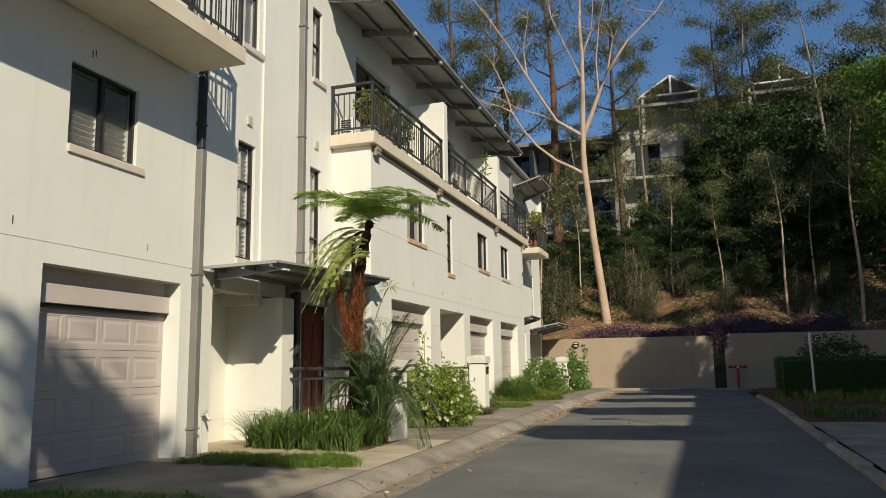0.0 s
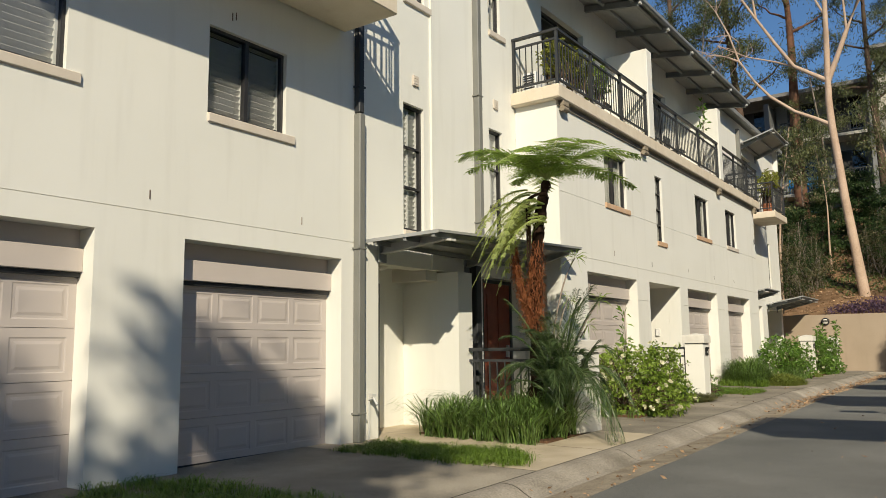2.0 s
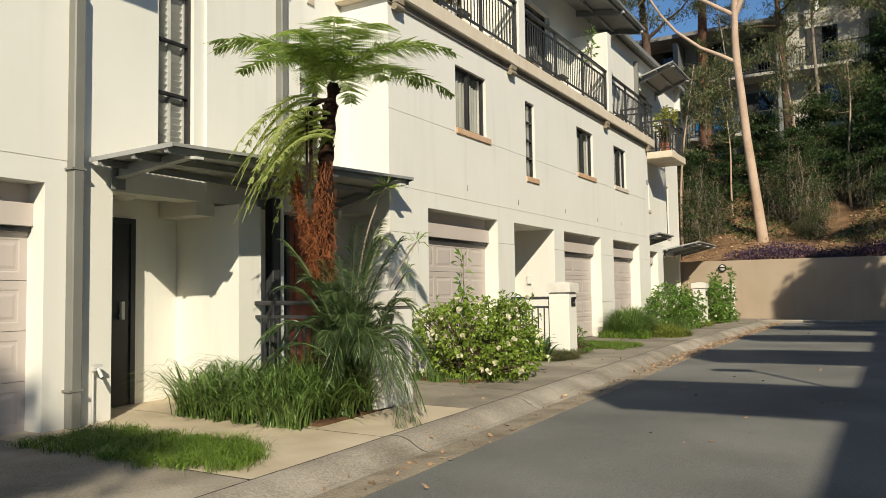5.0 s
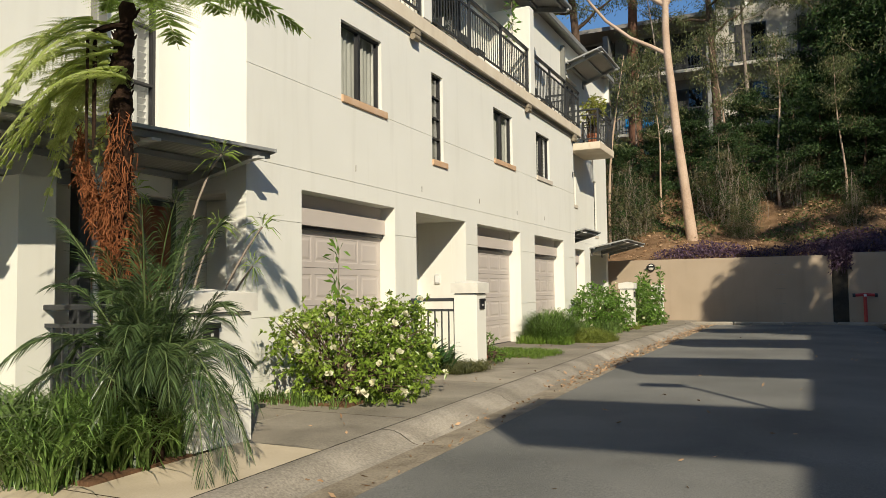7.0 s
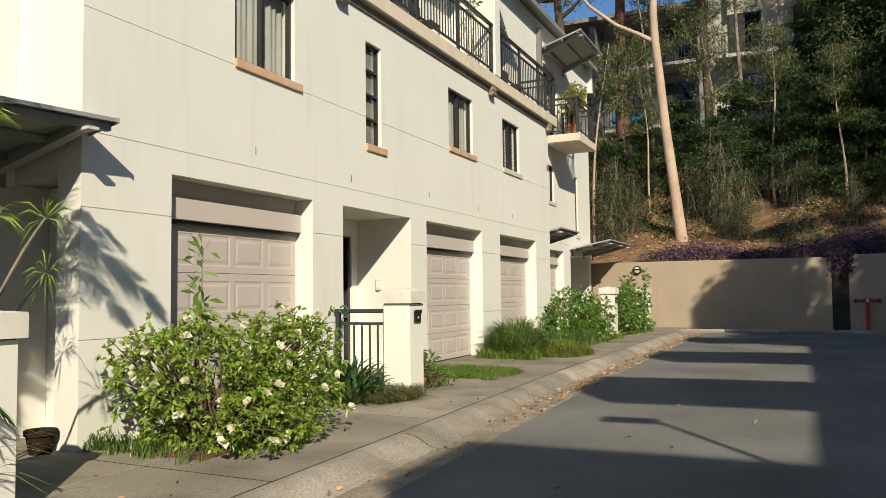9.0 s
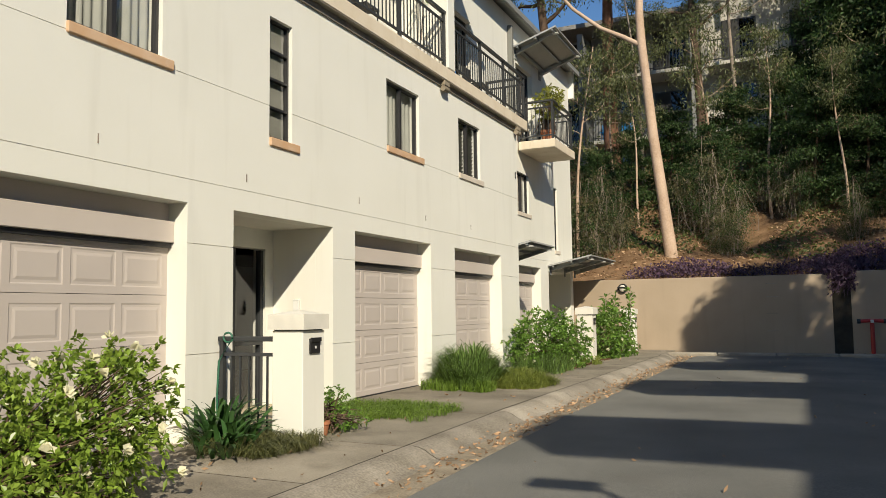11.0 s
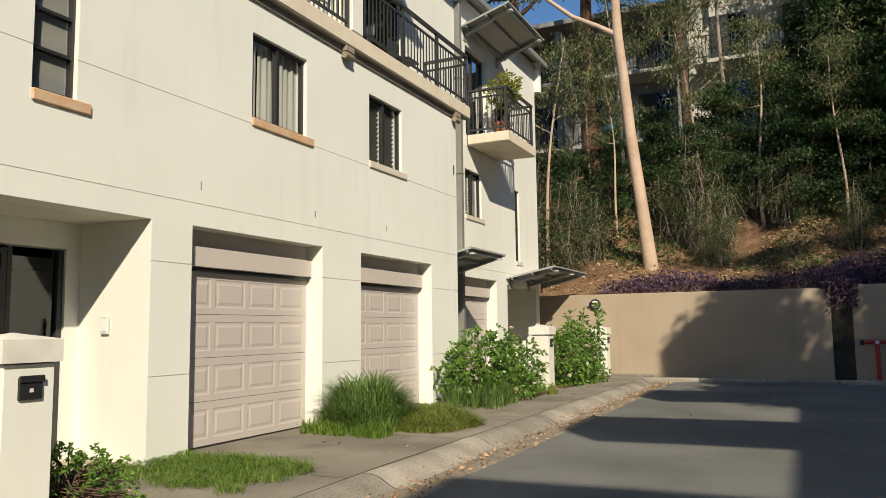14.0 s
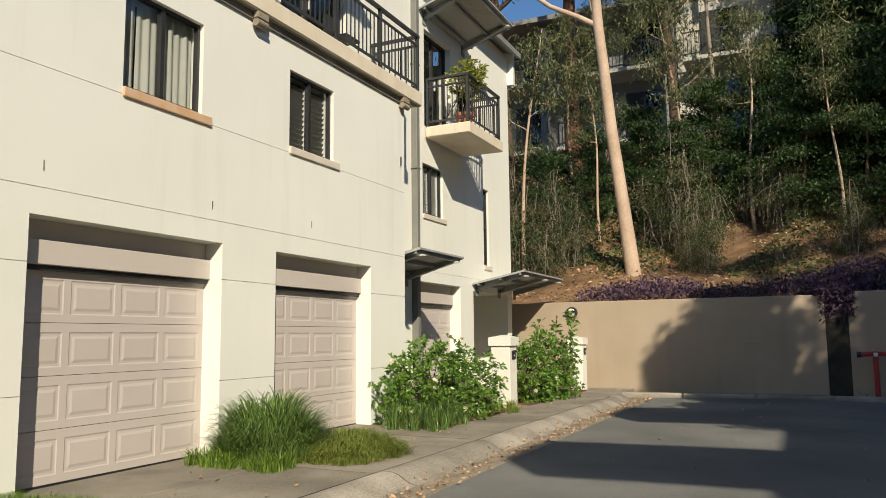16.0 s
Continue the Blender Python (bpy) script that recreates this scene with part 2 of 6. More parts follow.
# ---- helpers for building ----
def base_of(ob):
    p = Vector((0, 0, 0))
    while ob is not None:
        p += ob.location
        ob = ob.parent
    return p


def thing(name, at, label, category, group="", kind=""):
    ob = new(name)
    ob.empty_display_size = 0.2
    ob.location = at
    return tagged(ob, label, category, group, kind)


def part(name, bm, mat, parent=None, label="", smooth=False, kind=""):
    """Links a bmesh, built in world metres, as one mesh under parent."""
    me = bpy.data.meshes.new(name)
    if parent is not None:
        bmesh.ops.translate(bm, verts=bm.verts, vec=-base_of(parent))
    bm.to_mesh(me)
    bm.free()
    me.materials.append(mat)
    if smooth:
        me.shade_smooth()
    ob = new(name, me)
    ob.parent = parent
    return tagged(ob, label, kind=kind)


def arrays(name, verts, faces, mat, parent=None, label="", smooth=False, kind=""):
    """One mesh from numpy arrays: verts (n, 3), faces a list of (m, k) index arrays."""
    verts = np.asarray(verts, dtype=np.float64)
    if parent is not None:
        verts = verts - np.array(base_of(parent))
    me = bpy.data.meshes.new(name)
    faces = [np.asarray(f, dtype=np.int64) for f in faces if len(f)]
    loops = np.concatenate([f.ravel() for f in faces])
    sizes = np.concatenate([np.full(len(f), f.shape[1]) for f in faces])
    me.vertices.add(len(verts))
    me.vertices.foreach_set("co", verts.ravel())
    me.loops.add(len(loops))
    me.loops.foreach_set("vertex_index", loops)
    me.polygons.add(len(sizes))
    me.polygons.foreach_set("loop_start", np.concatenate([[0], np.cumsum(sizes)[:-1]]))
    me.update(calc_edges=True)
    me.materials.append(mat)
    if smooth:
        me.shade_smooth()
    else:
        me.shade_flat()
    ob = new(name, me)
    ob.parent = parent
    return tagged(ob, label, kind=kind)


def box(bm, x0, x1, y0, y1, z0, z1, bevel=0.0):
    vs = [bm.verts.new((x, y, z)) for z in (z0, z1) for y in (y0, y1) for x in (x0, x1)]
    fs = [bm.faces.new([vs[i] for i in f]) for f in ((0, 2, 3, 1), (4, 5, 7, 6), (0, 1, 5, 4), (2, 6, 7, 3), (0, 4, 6, 2), (1, 3, 7, 5))]
    if bevel:
        es = {e for f in fs for e in f.edges}
        bmesh.ops.bevel(bm, geom=list(es), offset=bevel, segments=1, affect="EDGES")
    return bm


def solid(name, dims, mat, parent=None, label="", bevel=0.0, kind=""):
    return part(name, box(bmesh.new(), *dims, bevel), mat, parent, label, kind=kind)


def tube_arrays(points, radii, sides=8, start=0):
    pts = np.asarray(points, float)
    tang = np.gradient(pts, axis=0)
    tang /= np.linalg.norm(tang, axis=1)[:, None] + 1e-9
    ref = np.where(np.abs(tang[:, 2:3]) > 0.9, np.array([[1.0, 0, 0]]), np.array([[0, 0, 1.0]]))
    u = np.cross(tang, ref)
    u /= np.linalg.norm(u, axis=1)[:, None] + 1e-9
    v = np.cross(tang, u)
    a = np.linspace(0, 2 * np.pi, sides, endpoint=False)
    r = np.asarray(radii, float)[:, None, None]
    ring = pts[:, None, :] + r * (np.cos(a)[None, :, None] * u[:, None, :] + np.sin(a)[None, :, None] * v[:, None, :])
    idx = np.arange(len(pts) * sides).reshape(len(pts), sides) + start
    nxt = np.roll(idx, -1, axis=1)
    quads = np.stack([idx[:-1], nxt[:-1], nxt[1:], idx[1:]], axis=-1).reshape(-1, 4)
    return ring.reshape(-1, 3), quads


class Soup:
    """Collects tubes, leaves and blades into one mesh."""
    def __init__(self):
        self.v, self.q, self.t, self.n = [], [], [], 0

    def tube(self, points, radii, sides=8):
        v, q = tube_arrays(points, radii, sides, self.n)
        self.v.append(v)
        self.q.append(q)
        self.n += len(v)
        return self

    def leaves(self, pos, way, length, width, droop=0.15, rng=None):
        """Pointed leaves: four corners each, bent along the midrib."""
        pos, way = np.asarray(pos, float), np.asarray(way, float)
        k = len(pos)
        way = way / (np.linalg.norm(way, axis=1)[:, None] + 1e-9)
        rnd = rng.normal(size=(k, 3))
        side = np.cross(way, rnd)
        side /= np.linalg.norm(side, axis=1)[:, None] + 1e-9
        length = np.broadcast_to(np.asarray(length, float), (k,))[:, None]
        width = np.broadcast_to(np.asarray(width, float), (k,))[:, None]
        mid = pos + way * length * 0.5
        tip = pos + way * length - np.array([[0, 0, 1.0]]) * length * droop
        v = np.stack([pos, mid + side * width / 2, tip, mid - side * width / 2], axis=1).reshape(-1, 3)
        self.v.append(v)
        self.q.append(np.arange(4 * k).reshape(k, 4) + self.n)
        self.n += 4 * k
        return self

    def blades(self, pos, lean, height, width, rng, bend=0.6):
        """Grass blades: three quads and a tip, curving over the way they lean."""
        pos, lean = np.asarray(pos, float), np.asarray(lean, float)
        k = len(pos)
        height = np.broadcast_to(np.asarray(height, float), (k,))[:, None]
        width = np.broadcast_to(np.asarray(width, float), (k,))[:, None]
        side = np.cross(lean + rng.normal(size=(k, 3)) * 0.05, np.array([[0, 0, 1.0]]))
        side /= np.linalg.norm(side, axis=1)[:, None] + 1e-9
        up = np.array([[0, 0, 1.0]])
        rows = []
        for f, w in ((0.0, 0.8), (0.35, 1.0), (0.65, 0.85), (0.86, 0.5)):
            c = pos + up * height * (f - 0.5 * bend * f * f * f) + lean * height * (0.35 * f + bend * f * f)
            rows += [c - side * width * w / 2, c + side * width * w / 2]
        rows.append(pos + up * height * (1 - 0.55 * bend) + lean * height * (0.35 + bend))
        v = np.stack(rows, axis=1).reshape(-1, 3)
        b = np.arange(k)[:, None] * 9 + self.n
        self.v.append(v)
        for i in (0, 2, 4):
            self.q.append(b + np.array([[i, i + 1, i + 3, i + 2]]))
        self.t.append(b + np.array([[6, 7, 8]]))
        self.n += 9 * k
        return self

    def done(self, name, mat, parent=None, label="", smooth=False, kind=""):
        faces = []
        if self.q:
            faces.append(np.concatenate(self.q))
        if self.t:
            faces.append(np.concatenate(self.t))
        return arrays(name, np.concatenate(self.v), faces, mat, parent, label, smooth, kind)


def pipe_part(name, points, radius, mat, parent=None, label="", sides=8):
    return Soup().tube(points, [radius] * len(points), sides).done(name, mat, parent, label, True)


def ground(y):
    """Height of the road's crown along the street."""
    return -0.17 + 0.0135 * min(max(y, -30.0), 20.0)

# ---- ground, road, kerbs ----
def hill(x, y):
    if y < 34.6:
        return ground(y) - 0.16
    d = y - 34.6
    h = 2.25 + 0.40 * d + 0.012 * d * d if d < 12 else 2.25 + 4.8 + 1.73 + 0.30 * (d - 12)
    h = min(h, 26.0)
    rough = 0.25 * math.sin(0.9 * x + 0.5 * y) + 0.18 * math.sin(1.9 * x - 1.1 * y) if 1.0 < d < 60 else 0
    return h + rough * min(1.0, d / 4)


def ground_sheet():
    xs = sorted(set([-400, -200, -100, -60, -40] + [i * 1.0 for i in range(-30, 36)] + [45, 60, 100, 200, 400]))
    ys = sorted(set([-400, -200, -100, -50] + [i * 2.0 for i in range(-20, 18)] + [34.55, 34.62] + [35 + i * 0.6 for i in range(0, 40)] + [64, 75, 100, 200, 400]))
    v = [(x, y, hill(x, y)) for y in ys for x in xs]
    nx = len(xs)
    f = [(j * nx + i, j * nx + i + 1, (j + 1) * nx + i + 1, (j + 1) * nx + i) for j in range(len(ys) - 1) for i in range(nx - 1)]
    tagged(arrays("ground", v, [f], SOIL, kind="structure"), "brown leaf-litter ground rising as a wooded hillside", "ground")


ground_sheet()


def strip(name, profile, ys, mat, label, category, parent=None):
    """A long strip along the street: profile of (x, height above the road), swept through ys, with a skirt below."""
    v, f = [], []
    k = len(profile)
    for y in ys:
        for x, h in profile:
            v.append((x, y, ground(y) + h))
    for j in range(len(ys) - 1):
        for i in range(k - 1):
            a = j * k + i
            f.append((a, a + k, a + k + 1, a + 1))
    return tagged(arrays(name, v, [f], mat, parent), label, category, kind="structure")


YS = [-30, -20, -12, -6, -2] + [i * 1.0 for i in range(0, 35)] + [34.5]
strip("road", [(-3.02, -0.10), (-3.02, 0.0), (-1.5, 0.022), (0.0, 0.028), (1.2, 0.01), (1.62, 0.0), (1.62, -0.10)][::-1], YS, ASPHALT, "grey asphalt lane with worn patches", "road")

# rolled kerb and gutter in cast lengths
KERB_PROFILE = [(-2.96, -0.1), (-2.96, 0.003), (-3.02, 0.006), (-3.30, -0.012), (-3.36, 0.0), (-3.43, 0.036), (-3.49, 0.074), (-3.55, 0.094), (-3.61, 0.102), (-3.685, 0.098), (-3.69, -0.1)]


def sweep_piece(name, profile, y0, y1, mat, parent, gap=0.006, flip=1, dx=None):
    v, f = [], []
    k = len(profile)
    for y in (y0 + gap, y1 - gap):
        for x, h in profile:
            v.append((x + (dx(y) if dx else 0), y, ground(y) + h))
    for i in range(k - 1):
        f.append((i, i + 1, i + 1 + k, i + k)[::flip])
    return arrays(name, v, [f, ], mat, parent)


kerb_line = thing("kerb", (-3.3, 14, 0), "weathered concrete rolled kerb and gutter beside the road", "kerb", kind="structure")
def kerb_bend(y):
    return -0.06 * max(0.0, y - 31.5) ** 2
y = -14.0
while y < 34.0:
    sweep_piece("kerb_length", KERB_PROFILE[3:], y, min(y + 2.4, 34.3), KERB, kerb_line, dx=kerb_bend)
    sweep_piece("gutter_length", KERB_PROFILE[:4], y, min(y + 2.4, 34.3), GUTTER, kerb_line, 0.003, dx=kerb_bend)
    y += 2.4
for a, b in ((-14, 20), (20, 31.5), (31.5, 33)):
    sweep_piece("joint_filler", [(-3.689, 0.0965), (-3.713, 0.0935)], a, b, JOINT, kerb_line, 0, dx=kerb_bend)
# the far kerb across the dead end
far_kerb = thing("kerb", (-1, 33.2, 0), "dirty concrete kerb across the dead end", "kerb", kind="structure")
for i in range(4):
    solid("kerb_length", (-3.9 + i * 1.5, -2.42 + i * 1.5, 33.05, 33.3, ground(33) - 0.1, ground(33) + 0.10), KERB, far_kerb, bevel=0.03)
right_kerb = thing("kerb", (1.7, 10, 0), "concrete kerb edging the driveway pad", "kerb", kind="structure")
y = -14.0
while y < 26:
    solid("kerb_length", (1.62, 1.80, y + 0.005, y + 2.395, ground(y + 1.2) - 0.1, ground(y + 1.2) + 0.075), KERB, right_kerb, bevel=0.03)
    y += 2.4

# pavement and driveway slabs
pave = thing("pavement", (-4.8, 15, 0), "grey concrete driveway and pavement slabs with stained joints", "pavement", kind="structure")
JOINTS = [-14, -9, -4, 0.2, 3.0, 5.6, 8.35]
for a, b in zip(JOINTS, JOINTS[1:]):
    sweep_piece("slab", [(-3.712, -0.05), (-3.712, 0.092), (-5.1, 0.105), (-6.95, 0.12)], a, b, CONCRETE, pave)
for a, b in zip([11.55, 13.0, 15.6, 17.2, 19.4, 21.9, 24.5, 27.0, 29.6, 32.2], [13.0, 15.6, 17.2, 19.4, 21.9, 24.5, 27.0, 29.6, 32.2, 34.4]):
    sweep_piece("slab", [(-3.712, -0.05), (-3.712, 0.092), (-4.95, 0.10), (-4.96, 0.094), (-4.97, 0.10), (-6.95 if b < 31.5 else -8.4, 0.115)], a, b, CONCRETE, pave)
for a, b in ((8.35, 9.95), (9.95, 11.55)):
    sweep_piece("slab", [(-3.712, -0.05), (-3.712, 0.093), (-5.2, 0.105), (-6.64, 0.115), (-8.6, 0.12)], a, b, PALE_CONCRETE, pave)
sweep_piece("slab", [(-6.0, -0.05), (-6.0, 0.125), (-9.0, 0.14)], 17.2, 19.14, PALE_CONCRETE, pave)
# right-hand pad and verge
pad = thing("driveway_pad", (4, 8, 0), "brown gravelled concrete driveway pad", "driveway", kind="structure")
sweep_piece("slab", [(1.812, 0.07), (8.0, 0.10)], -14, 15.6, KERB, pad, flip=-1)
strip("verge", [(1.81, 0.06), (12.0, 0.12)][::-1], [15.7, 20, 25, 30, 34.4], MULCH, "planted verge soil beside the lane", "verge")
tagged(solid("bed_soil", (-6.45, -4.5, 10.05, 11.3, -0.1, ground(10.6) + 0.122), MULCH, kind="structure"), "brown mulch of the planting bed", "soil")
tagged(solid("bed_soil", (-5.75, -4.6, 13.3, 14.7, -0.1, ground(14) + 0.122), MULCH, kind="structure"), "brown mulch under the flowering shrub", "soil")
tagged(solid("bed_soil", (-5.75, -4.9, 22.0, 22.9, -0.1, ground(23) + 0.125), MULCH, kind="structure"), "mulch strip under the grass clumps", "soil")
tagged(solid("bed_soil", (-5.75, -4.6, 25.6, 28.3, -0.1, ground(27) + 0.125), MULCH, kind="structure"), "mulch bed under the hedge shrubs", "soil")
tagged(solid("bed_soil", (-5.75, -4.6, 29.2, 33.3, -0.1, ground(30) + 0.125), MULCH, kind="structure"), "mulch bed near the dead end", "soil")

# retaining walls at the dead end
rw = thing("retaining_wall", (-3, 34.55, 0), "beige rendered retaining wall closing the street", "wall", kind="structure")
solid("wall_panel", (-9.0, 0.54, 34.45, 34.75, -0.3, 2.34), RETAIN, rw, bevel=0.012)
# shallow panel, its black colour makes the gap look deep and shaded
solid("wall_panel", (0.541, 1.002, 34.525, 34.545, -0.3, 2.30), GAP_SHADE, rw, "recessed panel painted black for the gap's shade")
solid("wall_panel", (1.003, 14.0, 34.5, 34.8, -0.3, 2.40), RETAIN, rw, bevel=0.012)
for z in (0.75, 1.25, 1.72, 2.1):
    solid("step_recess", (-1.15, -0.85, 34.435, 34.449, z, z + 0.018), KERB, rw)


# ---- the near terrace: walls ----
X1, X2 = -6.64, -5.78
THICK = 0.28


def wall_x(name, x, y0, y1, z0, z1, openings, mat, label, joints=(), thick=THICK):
    """A wall along the street, its outer face at x, with openings (y0, y1, z0, z1) through it and fine control joints cut into its skin."""
    cut = [(j - 0.0035, j + 0.0035) for j in joints]
    ys_ = sorted({y0, y1} | {min(max(v, y0), y1) for o in openings for v in o[:2]})
    zs_ = sorted({z0, z1} | {min(max(v, z0), z1) for o in openings for v in o[2:]} | {v for c in cut for v in c})
    back, verts, index, faces = x - thick, [], {}, []
    def depth(i, j):
        if not (0 <= i < len(ys_) - 1 and 0 <= j < len(zs_) - 1):
            return back
        cy, cz = (ys_[i] + ys_[i + 1]) / 2, (zs_[j] + zs_[j + 1]) / 2
        if any(o[0] < cy < o[1] and o[2] < cz < o[3] for o in openings):
            return back
        return x - 0.012 if any(c[0] < cz < c[1] for c in cut) else x
    def vert(*p):
        if p not in index:
            index[p] = len(verts)
            verts.append(p)
        return index[p]
    for i in range(len(ys_) - 1):
        for j in range(len(zs_) - 1):
            d = depth(i, j)
            if d == back:
                continue
            a, b, c, e = ys_[i], ys_[i + 1], zs_[j], zs_[j + 1]
            faces.append((vert(d, a, c), vert(d, b, c), vert(d, b, e), vert(d, a, e)))
            faces.append((vert(back, a, c), vert(back, a, e), vert(back, b, e), vert(back, b, c)))
            for di, dj, p, q in ((-1, 0, (a, e), (a, c)), (1, 0, (b, c), (b, e)), (0, -1, (a, c), (b, c)), (0, 1, (b, e), (a, e))):
                n = depth(i + di, j + dj)
                if n < d:
                    faces.append((vert(n, *p), vert(n, *q), vert(d, *q), vert(d, *p)))
    return tagged(arrays(name, verts, [faces], mat, kind="structure"), label, "wall")


G_TOP = 2.56
wall_x("wall_left_block", X1, -6.0, 9.2, -0.3, 8.9, [(-0.6, 2.0, -0.3, 2.37), (3.0, 5.4, -0.3, 2.37), (6.37, 8.7, -0.3, 2.37), (3.45, 5.05, 3.78, 4.8), (6.6, 7.72, 3.77, 4.76), (4.6, 6.9, 5.62, 7.8)], RENDERED,
       "cream rendered townhouse wall with fine cracks", joints=(2.60,))
wall_x("wall_recess", X1, 9.2, 10.62, 2.37, 8.9, [(9.97, 10.46, 2.90, 4.77), (9.97, 10.5, 6.40, 8.3)], RENDERED, "cream rendered upper wall between the blocks")
wall_x("wall_recess", X1 + 0.035, 10.62, 13.13, 2.37, 8.9, [(12.24, 12.67, 2.90, 4.9), (12.28, 12.67, 6.65, 8.05)], RENDERED, "cream rendered upper wall between the blocks")
wall_x("wall_jamb", X1, 9.2, 9.42, -0.3, 2.37, [], RENDERED, "narrow rendered pier beside the entry")
front_open = [(14.15, 16.5, -0.3, G_TOP), (17.19, 19.14, -0.3, G_TOP), (19.69, 22.08, -0.3, G_TOP), (23.05, 25.36, -0.3, G_TOP),
              (15.05, 16.13, 3.95, 4.97), (17.8, 18.24, 3.50, 4.96), (20.61, 21.7, 3.95, 4.98), (23.29, 24.32, 3.96, 4.98)]
wall_x("wall_front_block", X2, 13.13, 26.45, -0.3, 5.45, front_open, RENDERED, "cream rendered garage-level and first-floor wall with fine joints", joints=(1.03, 2.15, 2.80, 3.87))
wall_x("wall_upper", X1, 13.13, 28.0, 5.45, 8.9, [(14.3, 16.2, 5.74, 7.85), (19.3, 21.3, 5.74, 7.85), (24.0, 26.0, 5.74, 7.85)], RENDERED, "cream rendered top-floor wall behind the balconies")
wall_x("wall_far_block", X1, 26.45, 33.9, -0.3, 5.45, [(28.5, 30.66, -0.3, 2.58), (31.38, 33.6, -0.3, 2.52), (28.85, 29.8, 3.95, 4.98), (32.06, 32.4, 3.16, 5.0)], RENDERED, "cream rendered wall of the far townhouse", joints=(2.80,))
wall_x("wall_far_upper", X1, 28.0, 33.9, 5.45, 8.9, [(28.95, 30.25, 5.76, 7.82)], RENDERED, "cream rendered top-floor wall of the far townhouse")


def wall_y(name, y, x0, x1, z0, z1, mat, label, thick=0.2):
    return tagged(solid(name, (x0, x1, y, y + thick, z0, z1), mat, kind="structure"), label, "wall")


wall_y("wall_side", 13.131, X1 + 0.036, X2 - THICK - 0.001, 2.42, 5.45, RENDERED, "cream rendered side return of the front block")
wall_y("wall_end", 26.25, X1 + 0.002, X2 - THICK - 0.001, -0.3, 5.45, RENDERED, "cream rendered end return of the front block")
wall_y("wall_end", 33.7, -14, X1 - THICK - 0.001, -0.3, 8.9, RENDERED, "cream rendered end wall of the far townhouse")
# closed core behind the facades
tagged(solid("wall_back", (-14.2, -14.0, -6, 33.9, -0.3, 9.4), FAR_WALL, kind="structure"), "plain rear wall of the terrace", "wall")
tagged(solid("wall_south", (-14.0, X1 - THICK - 0.001, -6.0, -5.8, -0.3, 9.2), RENDERED, kind="structure"), "plain end wall of the terrace", "wall")
for za in (2.72, 5.46):
    tagged(solid("floor_upper", (-13.99, X1 - THICK - 0.002, -5.79, 33.69, za, za + 0.2), ROOM_GLOOM, kind="structure"), "upper floor inside the terrace", "floor")

# entry recess of the first house: ceiling, back and side walls
tagged(solid("wall_entry_back", (-7.55, -7.33, 9.0, 10.82, -0.3, 2.45), RENDERED, kind="structure"), "cream rendered back wall of the recessed entry", "wall")
tagged(solid("wall_entry_side", (-7.329, -6.30, 10.82, 11.18, -0.3, 2.34), RENDERED, kind="structure"), "cream rendered pier beside the entry", "wall")
tagged(solid("wall_entry_near", (-7.329, X1 - THICK - 0.001, 9.0, 9.2, -0.3, 2.45), RENDERED, kind="structure"), "rendered near wall of the recessed entry", "wall")
tagged(solid("ceiling_entry", (-9.0, X1 - 0.002, 9.0, 13.12, 2.42, 2.46), SOFFIT, kind="structure"), "pale soffit above the entry", "ceiling")
tagged(solid("entry_beam", (-7.328, X1 - 0.05, 10.55, 10.818, 2.22, 2.418), SOFFIT, kind="structure"), "pale boxed beam under the soffit", "beam")
tagged(solid("wall_entry_deep", (-6.95, -6.772, 11.43, 13.599, -0.3, 2.418), RENDERED, kind="structure"), "rendered rear wall of the second entry", "wall")
tagged(solid("wall_entry_deep", (-8.0, -7.331, 11.0, 11.419, -0.3, 2.42), RENDERED, kind="structure"), "rendered side wall of the second entry", "wall")
tagged(solid("wall_porch", (-6.77, X2 - THICK - 0.001, 13.6, 13.8, -0.3, 2.42), RENDERED, kind="structure"), "rendered porch wall in deep shade", "wall")
tagged(solid("ceiling_porch", (-8.0, X2 - THICK - 0.002, 13.121, 15.0, 2.425, 2.46), SOFFIT, kind="structure"), "pale porch soffit", "ceiling")

# entry recess of the second house
tagged(solid("wall_entry_right", (-7.0, X2 - THICK - 0.001, 19.14, 19.4, -0.3, 2.6), RENDERED, kind="structure"), "cream rendered side wall of the recessed entry", "wall")
tagged(solid("wall_entry_left", (-7.0, X2 - THICK - 0.001, 16.95, 17.19, -0.3, 2.6), RENDERED, kind="structure"), "cream rendered side wall of the recessed entry", "wall")
tagged(solid("wall_entry_back", (-6.95, -6.75, 18.97, 19.139, -0.3, 2.56), RENDERED, kind="structure"), "cream rendered back wall of the recessed entry", "wall")
tagged(solid("wall_entry_back", (-6.95, -6.75, 17.191, 18.969, 2.30, 2.56), RENDERED, kind="structure"), "rendered lintel over the entry door", "wall")
tagged(solid("ceiling_entry", (-7.0, X2 - THICK - 0.001, 17.191, 19.139, 2.561, 2.61), SOFFIT, kind="structure"), "pale soffit of the recessed entry", "ceiling")
# far recessed entry
tagged(solid("wall_entry_back", (-8.3, -8.1, 31.2, 33.69, -0.3, 2.6), RENDERED, kind="structure"), "rendered back wall of the far entry", "wall")
tagged(solid("wall_entry_left", (-8.1, X1 - THICK - 0.001, 31.18, 31.379, -0.3, 2.6), RENDERED, kind="structure"), "rendered side wall of the far entry", "wall")
tagged(solid("ceiling_entry", (-8.1, X1 - THICK - 0.001, 31.38, 33.69, 2.521, 2.56), SOFFIT, kind="structure"), "pale soffit of the far entry", "ceiling")

